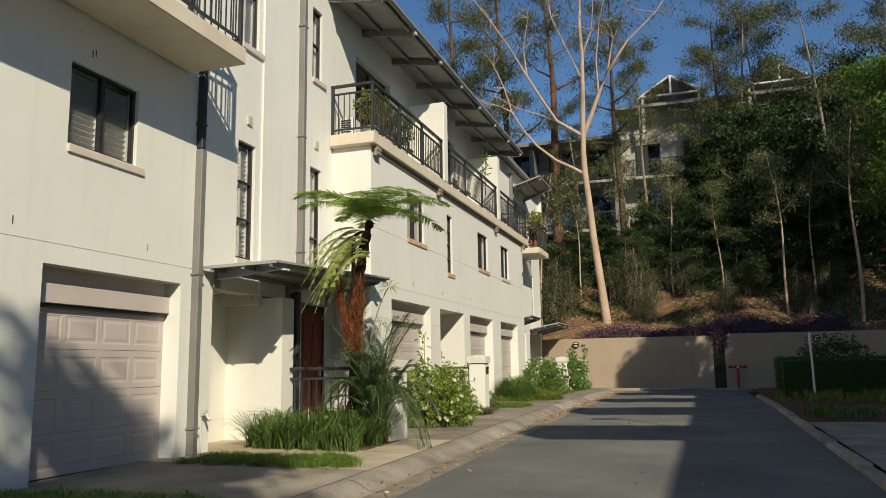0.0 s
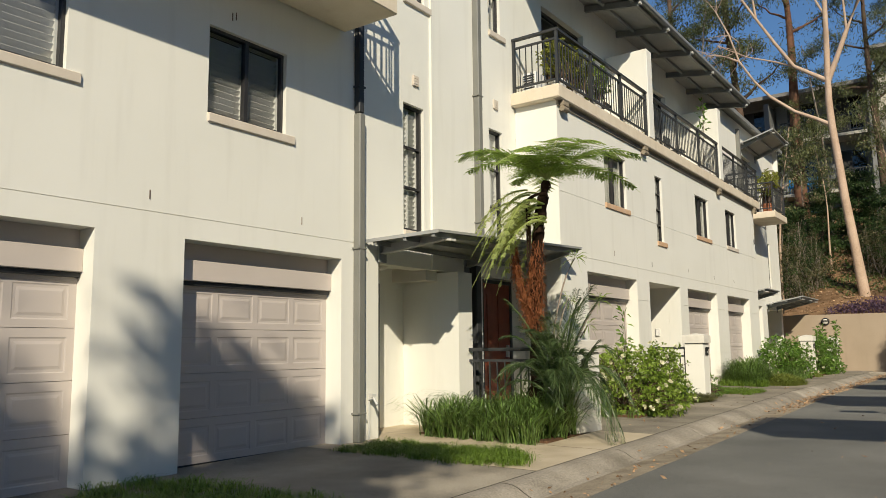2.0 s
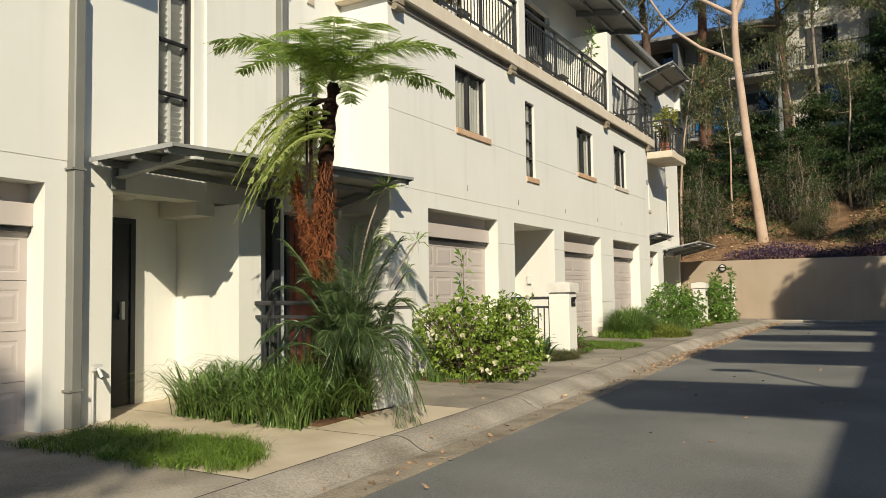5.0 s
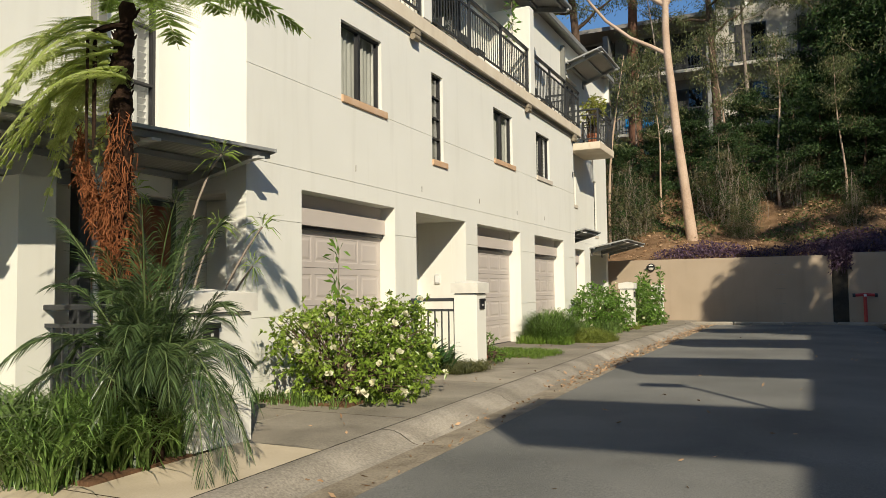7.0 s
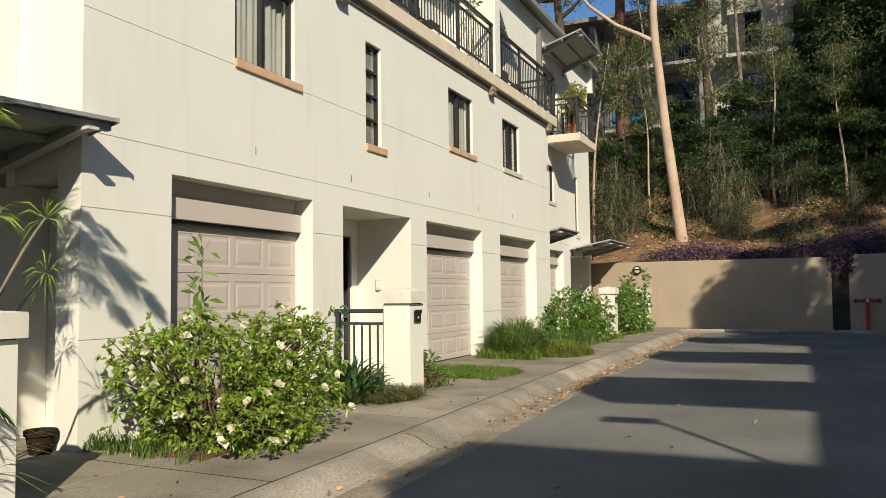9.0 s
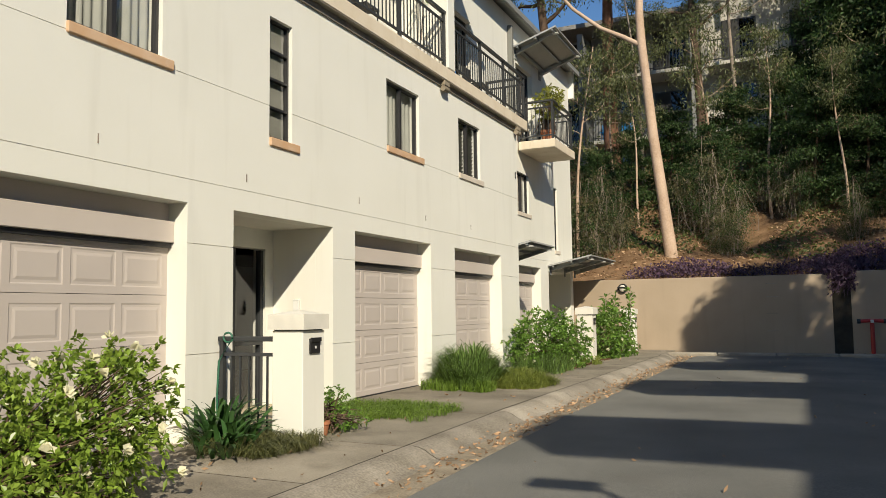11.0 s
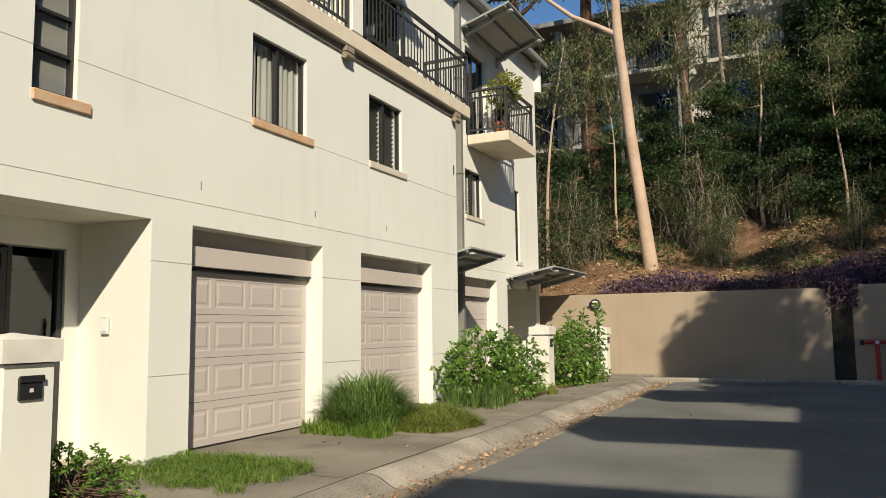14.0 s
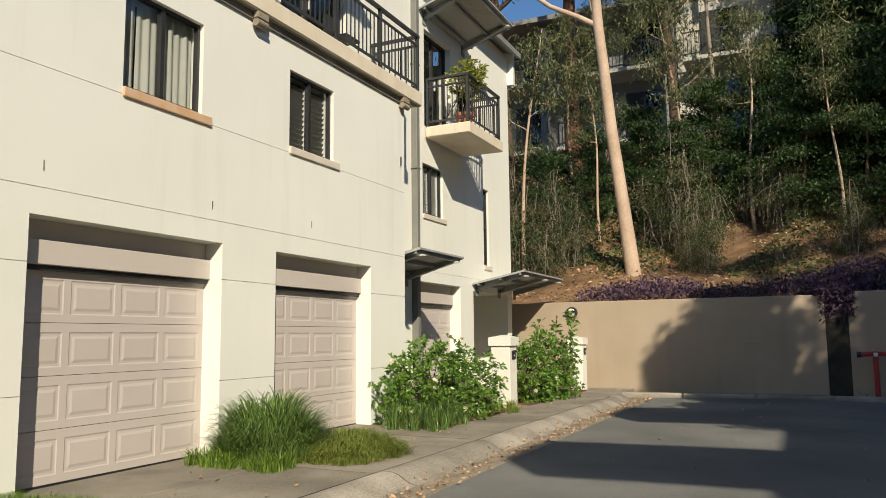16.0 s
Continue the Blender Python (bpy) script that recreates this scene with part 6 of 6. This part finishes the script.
def main_gum():
    rng = rng_of(91)
    t = thing("gum_tree", (-4.17, 36.5, 2.8), "tall gum tree with smooth salmon-pink bark and bare limbs", "tree")
    w = Soup()
    trunk = [(-3.99, 36.5, 2.5), (-4.04, 36.48, 3.2), (-4.24, 36.42, 5.2), (-4.46, 36.35, 7.2), (-4.60, 36.3, 9.0), (-4.72, 36.3, 10.3), (-4.76, 36.3, 11.3), (-4.74, 36.3, 12.3)]
    w.tube(trunk, [0.30, 0.215, 0.18, 0.165, 0.152, 0.145, 0.135, 0.125], 16)
    low = [(-4.76, 36.3, 10.3), (-5.3, 36.25, 10.65), (-6.08, 36.2, 11.09), (-7.0, 36.1, 11.9), (-7.6, 36.0, 12.7), (-8.15, 35.9, 13.7), (-8.5, 35.8, 15.0), (-9.0, 35.8, 16.2)]
    w.tube(low, np.linspace(0.09, 0.022, 8), 8)
    l2 = [(-4.74, 36.3, 12.2), (-5.3, 36.3, 12.6), (-6.0, 36.25, 13.1), (-6.7, 36.1, 14.3), (-7.35, 36.0, 15.5), (-8.3, 36, 17.3), (-9.2, 36, 18.8), (-10, 36, 20)]
    w.tube(l2, np.linspace(0.10, 0.022, 8), 8)
    up = [(-4.74, 36.3, 12.25), (-4.68, 36.3, 14.0), (-4.62, 36.3, 16.3), (-4.7, 36.4, 18.0), (-4.64, 36.5, 19.5), (-4.9, 36.5, 21.5)]
    w.tube(up, np.linspace(0.13, 0.03, 6), 8)
    rt = [(-4.72, 36.3, 12.2), (-4.3, 36.3, 13.2), (-3.9, 36.3, 14.2), (-3.43, 36.3, 15.3), (-2.4, 36.2, 16.7), (-1.0, 36.1, 17.9), (0.2, 36, 19.6)]
    w.tube(rt, np.linspace(0.12, 0.022, 7), 8)
    more = [[(-4.65, 36.3, 15.0), (-5.3, 36.4, 16.6), (-6.1, 36.4, 18.6), (-6.3, 36.4, 20.5)], [(-3.9, 36.3, 14.2), (-3.95, 36.3, 16.0), (-3.7, 36.3, 18.0), (-3.2, 36.2, 20)], [(-3.43, 36.3, 15.3), (-3.1, 36.4, 17.0), (-2.2, 36.4, 18.6)], [(-4.62, 36.3, 16.3), (-4.1, 36.3, 17.6), (-3.9, 36.2, 19.8)],
            [(-7.35, 36, 15.5), (-7.5, 36, 17.0), (-7.2, 36, 18.6)], [(-6.0, 36.25, 13.1), (-6.9, 36.5, 13.6), (-8.0, 36.6, 14.1), (-9.2, 36.6, 14.9)], [(-8.15, 35.9, 13.7), (-8.7, 35.7, 14.0), (-9.4, 35.6, 14.2)]]
    centres = []
    for m in more:
        w.tube(m, np.linspace(0.052, 0.013, len(m)), 6)
    for m in more + [low, l2, up, rt]:
        for p in (m[-1], m[-2]):
            for j in range(4):
                e = np.array(p) + sphere_dirs(rng, 1, 0.3)[0] * rng.uniform(0.6, 1.7)
                w.tube([p, (np.array(p) + e) / 2 + rng.normal(size=3) * 0.1, e], [0.022, 0.014, 0.006], 5)
                if p[2] > 15.5:
                    centres.append(e)
    w.done("trunk", BARK_GUM, t, "", True)
    cr = Soup()
    clump_leaves(cr, rng, centres, 46, 0.42, 0.2, 0.045, 1.0)
    cr.done("crown", L_GUM, t)


main_gum()


def place(src, spots):
    for x, y, s, turn in spots:
        m = pose(x, y, hill(x, y) - 0.1, 0, 0, turn) @ Matrix.Diagonal((s, s, s * 1.03, 1))
        copy_thing(src, m)


def at(x, y):
    return (x, y, hill(x, y) - 0.1)


gum_a = tree("gum_tree", at(-9.2, 40.5), 19, 0.42, 3.6, 14, 0.26, BARK_DARK, L_GUM, "tall rough-barked gum with an airy olive crown", 101, 84, 0.30, 0.18, 0.05, 0.7, 0.0, 4)
gum_b = tree("gum_tree", at(3.0, 43.0), 16, 0.5, 3.2, 11, 0.12, BARK_GREY, L_GUM, "slender pale gum with an open drooping crown", 102, 84, 0.30, 0.18, 0.05, 0.7, 0.0, 4)
place(gum_a, [(-3.6, 42.4, 0.8, 15), (1.6, 43.2, 0.74, 190), (10.5, 44.5, 0.9, 160), (-13.5, 43, 1.05, 220), (14, 42, 0.9, 300)])
red_gum = tree("gum_tree", at(-7.0, 42.0), 17, 0.62, 2.6, 9, 0.34, BARK_RED, L_GUM, "thick gum with rough reddish-brown bark", 116, 60, 0.3, 0.18, 0.05, 0.7, 0.0, 4)
place(gum_b, [(-2.2, 43.8, 0.8, 50), (6.8, 40.5, 0.95, 110), (4.2, 44.0, 0.85, 75), (9.6, 42.0, 0.95, 215), (-11.2, 38.6, 0.9, 280), (12.5, 38.5, 0.9, 20), (-5.6, 41.2, 0.62, 130), (0.4, 44.2, 0.72, 310)])
dark_a = tree("rainforest_tree", at(3.2, 40.8), 8.5, 0.16, 2.5, 24, 0.11, BARK_DARK, L_DARKTREE, "dense dark green rainforest tree", 103, 72, 0.36, 0.18, 0.08, 0.25, 0.2, 5, 0.26)
dark_b = tree("rainforest_tree", at(6.3, 40.4), 7.0, 0.16, 2.3, 22, 0.10, BARK_DARK, L_DARKTREE, "dense leafy tree in the hillside thicket", 104, 68, 0.34, 0.17, 0.075, 0.3, 0.25, 5, 0.28)
# two unseen gums added beside the lane to dapple the hillside with shade
place(gum_b, [(8.6, 22.9, 0.9, 40), (10.8, 24.0, 0.9, 170)])
place(dark_a, [(1.6, 40.6, 0.8, 60), (5.0, 41.6, 1.0, 130), (8.6, 40.0, 0.8, 200), (11.6, 39.5, 0.8, 20), (2.4, 41.5, 0.95, 300), (14.5, 38.5, 0.8, 90), (7.2, 42.8, 1.15, 45), (1.0, 43.2, 0.7, 220)])
place(dark_b, [(-4.6, 40.9, 0.55, 20), (-3.0, 39.4, 0.5, 250), (-5.9, 40.0, 0.45, 80), (-2.2, 40.4, 0.62, 90), (0.4, 39.2, 0.6, 10), (-6.9, 38.8, 0.42, 150), (1.9, 39.2, 0.65, 330), (3.9, 39.6, 0.6, 40), (9.8, 39.4, 0.75, 150), (4.6, 40.2, 0.8, 280), (12.6, 38.8, 0.75, 330), (-0.4, 41.0, 0.66, 100), (3.6, 43.5, 1.0, 200)])
bright = tree("young_tree", at(8.2, 35.6), 11.5, 0.45, 2.2, 20, 0.09, BARK_GREY, L_BRIGHT, "young tree with sunlit bright green leaves", 105, 44, 0.36, 0.20, 0.09, 0.3, 0.1)
place(bright, [(13.0, 36.5, 1.0, 140)])
def thicket(at, h, w, label, seed):
    """Tangled bush: many thin crooked stems, uneven leaf tufts and pale hanging vines."""
    rng = rng_of(seed)
    t = thing("thicket", at, label, "bush", "hillside thickets")
    base = np.array(at, float)
    wood, lv, dry = Soup(), Soup(), Soup()
    for i in range(22):
        a, r = rng.uniform(0, 6.28), w * math.sqrt(rng.uniform(0, 1))
        hh = h * rng.uniform(0.35, 1.0) * (1.1 - 0.5 * r / w)
        foot = base + np.array([math.cos(a) * r * 0.5, math.sin(a) * r * 0.5, -0.15])
        tip = base + np.array([math.cos(a) * r, math.sin(a) * r, hh])
        lp = limb(rng, foot, tip, rng.normal(size=3) * 0.25)
        wood.tube(lp, np.linspace(0.03, 0.008, 9), 5)
        for k in range(9):
            c = lp[rng.integers(3, 9)] + rng.normal(size=3) * 0.22 * (1 + w * 0.3)
            m = int(rng.integers(25, 120))
            p = c + rng.normal(size=(m, 3)) * np.array([0.2, 0.2, 0.14]) * rng.uniform(0.6, 1.6)
            d = sphere_dirs(rng, m, -0.1)
            (dry if rng.uniform() < 0.5 else lv).leaves(p, d, rng.uniform(0.06, 0.13, m), rng.uniform(0.018, 0.04, m), 0.2, rng)
        for k in range(5):
            q = lp[rng.integers(4, 9)]
            n = 8
            fall = np.linspace(0, 1, n)[:, None]
            out = rng.normal(size=3) * np.array([0.35, 0.35, 0])
            drop = rng.uniform(0.5, 1.6)
            drop = min(drop, max(0.2, q[2] - base[2]))
            wood.tube(q + out * np.sin(fall * 1.6) + np.array([0, 0, -drop]) * fall ** 1.6 + rng.normal(size=(n, 3)) * 0.025, np.linspace(0.008, 0.004, n), 4)
    wood.done("vine_tangle", BARK_GREY, t, "pale tangled stems and vines", kind="stuff")
    lv.done("foliage", L_DARKTREE, t, kind="stuff")
    dry.done("dry_foliage", L_OLIVE, t, "dry olive leaf tufts", kind="stuff")
    return t


thick = thicket(at(-7.3, 36.5), 4.6, 0.9, "dark thicket hung with pale dry vines", 106)
thick_b = thicket(at(-3.0, 38.6), 4.2, 1.15, "wide dark thicket with tangled hanging vines", 109)
place(thick, [(-6.2, 37.6, 0.75, 80), (-2.2, 37.3, 0.55, 220), (-0.2, 39.4, 0.75, 20), (-8.6, 38.4, 0.85, 300), (1.4, 37.3, 0.5, 130), (4.6, 37.6, 0.6, 60)])
place(thick_b, [(-1.2, 40.6, 0.7, 150), (2.6, 39.6, 0.7, 40), (6.0, 39.0, 0.6, 250)])
thin = tree("slender_tree", at(6.6, 36.3), 9.5, 0.55, 1.7, 9, 0.07, BARK_GUM, L_GUM, "slender pale-trunked tree with a leaning limb", 107, 34, 0.32, 0.18, 0.05, 0.9)
place(thin, [(-7.0, 36.0, 0.8, 90), (3.9, 37.2, 0.8, 200), (-6.7, 40.0, 0.7, 30), (-2.9, 39.3, 0.8, 260), (1.2, 38.4, 0.6, 320), (-1.0, 39.9, 0.75, 170), (5.2, 38.8, 0.7, 20), (-5.5, 39.0, 0.6, 220), (2.4, 40.2, 0.9, 80)])
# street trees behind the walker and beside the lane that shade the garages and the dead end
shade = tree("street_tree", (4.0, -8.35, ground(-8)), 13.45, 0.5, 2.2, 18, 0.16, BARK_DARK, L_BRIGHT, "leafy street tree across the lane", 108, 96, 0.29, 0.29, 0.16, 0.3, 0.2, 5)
copy_thing(shade, pose(4.4, -12.6, ground(-12), 0, 0, 100))
copy_thing(shade, pose(8.6, 22.6, ground(20), 0, 0, 200) @ Matrix.Diagonal((1.0, 1.0, 0.88, 1)))
copy_thing(shade, pose(11.2, 24.6, ground(20), 0, 0, 300) @ Matrix.Diagonal((1.4, 1.4, 0.9, 1)))
copy_thing(shade, pose(8.1, 18.6, ground(20), 0, 0, 40) @ Matrix.Diagonal((1.0, 1.0, 0.94, 1)))


# two more gums out of view, added only to shade the forest uphill
copy_thing(gum_a, pose(9.9, 28.2, ground(20), 0, 0, 150))
copy_thing(gum_b, pose(12.4, 29.4, ground(20), 0, 0, 30) @ Matrix.Diagonal((1.1, 1.1, 1.1, 1)))
copy_thing(shade, pose(14.6, 25.6, ground(20), 0, 0, 80) @ Matrix.Diagonal((1.4, 1.4, 0.98, 1)))


# ---- ground cover ----
def cover(name, n, xr, yr, size, mat, label, category, seed, lift, flat=False, keep=None):
    rng = rng_of(seed)
    x, y = rng.uniform(*xr, n), rng.uniform(*yr, n)
    if keep is not None:
        k = np.array([keep(a, b) for a, b in zip(x, y)])
        x, y = x[k], y[k]
    z = np.array([hill(a, b) for a, b in zip(x, y)])
    m = len(x)
    p = np.stack([x, y, z + rng.uniform(0, lift, m)], 1)
    d = sphere_dirs(rng, m, 0.0 if flat else 0.6)
    if flat:
        d[:, 2] *= 0.25
    tagged(Soup().leaves(p, d, size * rng.uniform(0.6, 1.3, m), size * 0.4, 0.1, rng).done(name, mat, kind="stuff"), label, category)


def clumpy(a, b):
    return math.sin(a * 1.7 + 1) + math.sin(b * 2.1 + a) + 0.8 * math.sin(3.1 * a - 1.3 * b) > 0.0


cover("purple_groundcover", 16000, (-6.6, 6.0), (34.72, 36.4), 0.12, L_PURPLE, "purple-leaved ground cover along the wall top", "groundcover", 111, 0.28, keep=lambda a, b: b < 35.7 + 0.5 * math.sin(a * 1.3) + 0.12 * a)
cover("purple_groundcover", 2600, (0.3, 1.5), (34.55, 35.4), 0.14, L_PURPLE, "purple ground cover spilling into the wall gap", "groundcover", 112, 0.25)
rng_g = rng_of(118)
pg = np.stack([rng_g.uniform(0.42, 1.12, 1500), rng_g.uniform(34.38, 34.72, 1500), 1.75 + 0.75 * rng_g.beta(2.0, 1.0, 1500)], 1)
tagged(Soup().leaves(pg, sphere_dirs(rng_g, 1500, -0.6), rng_g.uniform(0.08, 0.15, 1500), 0.045, 0.1, rng_g).done("trailing_groundcover", L_PURPLE, kind="stuff"), "purple ground cover trailing down the wall gap", "groundcover")
cover("leaf_litter", 12000, (-9, 12), (35.0, 43), 0.13, LITTER, "brown fallen leaves on the hillside", "leaf litter", 113, 0.05, True)
cover("hill_grass", 26000, (-8, 12), (36.2, 46), 0.16, L_HILLGRASS, "patchy green grass on the hillside", "grass", 114, 0.06, keep=lambda a, b: clumpy(a * 0.6, b * 0.6))
cover("undergrowth", 16000, (-13, 16), (38.5, 47), 0.22, L_DARKTREE, "dark leafy undergrowth between the trees", "undergrowth", 115, 0.9, keep=lambda a, b: clumpy(a * 0.5 + 2, b * 0.5))


def litter(n, xr, yr, seed, label):
    rng = rng_of(seed)
    y = rng.uniform(*yr, n)
    x = xr[0] + (xr[1] - xr[0]) * rng.beta(2, 2, n)
    prof = np.array(KERB_PROFILE[1:-1])
    h = np.array([np.interp(a, prof[::-1, 0], prof[::-1, 1], left=0.105, right=0.024) for a in x])
    z = np.array([ground(b) for b in y]) + h + 0.006
    d = sphere_dirs(rng, n, 0)
    d[:, 2] *= 0.3
    d[:, 2] = np.abs(d[:, 2])
    tagged(Soup().leaves(np.stack([x, y, z], 1), d, rng.uniform(0.03, 0.075, n), rng.uniform(0.014, 0.034, n), -0.05, rng).done("fallen_leaves", LITTER, kind="stuff"), label, "leaf litter")


litter(950, (-3.45, -2.9), (16.0, 33), 121, "dry brown leaves gathered in the gutter")
litter(120, (-3.5, -2.85), (3.0, 16), 122, "scattered dry leaves in the gutter")
litter(130, (-5.6, -3.7), (12.0, 33), 123, "dry leaves on the pavement slabs")
litter(90, (-2.8, 1.2), (4.0, 32), 124, "a few pale leaves on the asphalt")


# ---- the apartment building on the hill ----
def apartment():
    b = thing("apartment_building", (-2, 48, 8), "cream and grey apartment building on the hill behind trees", "building")
    Y = 46.0
    bays = [(-13.0, -8.9, 14.4, FAR_GREY), (-8.85, -3.9, 14.4, FAR_GREY), (-3.85, 2.2, 16.2, FAR_WALL), (2.25, 8.5, 16.2, FAR_WALL), (8.55, 16.0, 16.2, FAR_GREY)]
    floors = [6.3, 9.1, 12.0]
    for x0, x1, top, mat in bays:
        solid("wall", (x0, x1, Y + 0.25, Y + 6, 4.5, top), mat, b)
        for z in floors:
            for cx in (x0 + (x1 - x0) * 0.27, x0 + (x1 - x0) * 0.73):
                fr = solid("window", (cx - 0.72, cx + 0.72, Y + 0.19, Y + 0.249, z + 0.15, z + 2.25), ALU, b)
                # the left pane is coloured black like an unlit interior
                for s in (-1, 1):
                    solid("pane", (cx + min(0.03 * s, 0.66 * s), cx + max(0.03 * s, 0.66 * s), Y + 0.183, Y + 0.189, z + 0.21, z + 2.19), ROOM_GLOOM if s < 0 else GLASS_FAR, fr)
            bal = solid("balcony", (x0 + 0.35, x1 - 0.35, Y - 1.2, Y + 0.249, z - 0.15, z), FAR_WALL, b)
            solid("handrail", (x0 + 0.4, x1 - 0.4, Y - 1.17, Y - 1.12, z + 0.95, z + 1.0), STEEL, bal)
            solid("rail", (x0 + 0.4, x1 - 0.4, Y - 1.16, Y - 1.13, z + 0.1, z + 0.14), STEEL, bal)
            bm = bmesh.new()
            n = int((x1 - x0 - 0.8) / 0.14)
            for i in range(n + 1):
                x = x0 + 0.42 + (x1 - x0 - 0.84) * i / n
                box(bm, x - 0.012, x + 0.012, Y - 1.155, Y - 1.135, z + 0.001, z + 0.95)
            part("balustrade", bm, STEEL, bal, kind="stuff")
        solid("party_wall", (x1 - 0.25, x1 - 0.001, Y - 1.25, Y + 0.249, 5.0, top - 0.2), mat, b)
    for cx, base in ((-0.7, 16.2), (5.2, 16.2)):
        bm = bmesh.new()
        w, h = 1.9, 1.6
        vs = [bm.verts.new(p) for p in ((cx - w, Y - 0.9, base + 0.6), (cx, Y - 0.9, base + 0.6 + h * 0.75), (cx + w, Y - 0.9, base + 0.6), (cx - w, Y + 5, base + 0.6), (cx, Y + 5, base + 0.6 + h * 0.75), (cx + w, Y + 5, base + 0.6))]
        bm.faces.new((vs[0], vs[1], vs[4], vs[3]))
        bm.faces.new((vs[1], vs[2], vs[5], vs[4]))
        bmesh.ops.solidify(bm, geom=bm.faces[:], thickness=0.12)
        rf = part("roof", bm, FAR_ROOF, b)
        for a, c in (((cx - w, base + 0.55), (cx, base + 0.55 + h * 0.75)), ((cx, base + 0.55 + h * 0.75), (cx + w, base + 0.55)), ((cx - w * 0.9, base + 0.62), (cx + w * 0.9, base + 0.62)), ((cx, base + 0.62), (cx, base + 0.6 + h * 0.7))):
            pipe_part("truss_member", [(a[0], Y - 0.95, a[1]), ((a[0] + c[0]) / 2, Y - 0.95, (a[1] + c[1]) / 2), (c[0], Y - 0.95, c[1])], 0.075, WHITE_PAINT, rf, sides=4)
        solid("gable_wall", (cx - 1.5, cx + 1.5, Y + 0.3, Y + 4, base, base + 0.65), FAR_GREY, b)
        for sx in (-1.6, 1.6):
            solid("gable_post", (cx + sx - 0.08, cx + sx + 0.08, Y - 0.9, Y - 0.75, base - 1.5, base + 0.6), WHITE_PAINT, b)
    solid("roof", (-13.3, -3.7, Y - 1.5, Y + 6.3, 14.401, 14.6), FAR_ROOF, b)
    solid("roof", (-3.95, 16.2, Y - 1.0, Y + 6.3, 16.201, 16.38), FAR_ROOF, b)


GLASS_FAR = glass_material("far_window_glass", (0.25, 0.28, 0.3), 1.6)
apartment()
for i, x in enumerate((-8.0, -7.1)):
    c = thing("plastic_chair", (x, 45.3, 9.1), "bright blue plastic chair on the far balcony", "chair", "blue balcony chairs")
    solid("seat", (x - 0.25, x + 0.25, 45.05, 45.5, 9.5, 9.54), BLUE_PLASTIC, c)
    solid("backrest", (x - 0.25, x + 0.25, 45.5, 45.54, 9.54, 10.0), BLUE_PLASTIC, c)
    for dx in (-0.22, 0.19):
        for dy in (45.07, 45.45):
            solid("leg", (x + dx, x + dx + 0.03, dy, dy + 0.03, 9.1, 9.5), BLUE_PLASTIC, c)
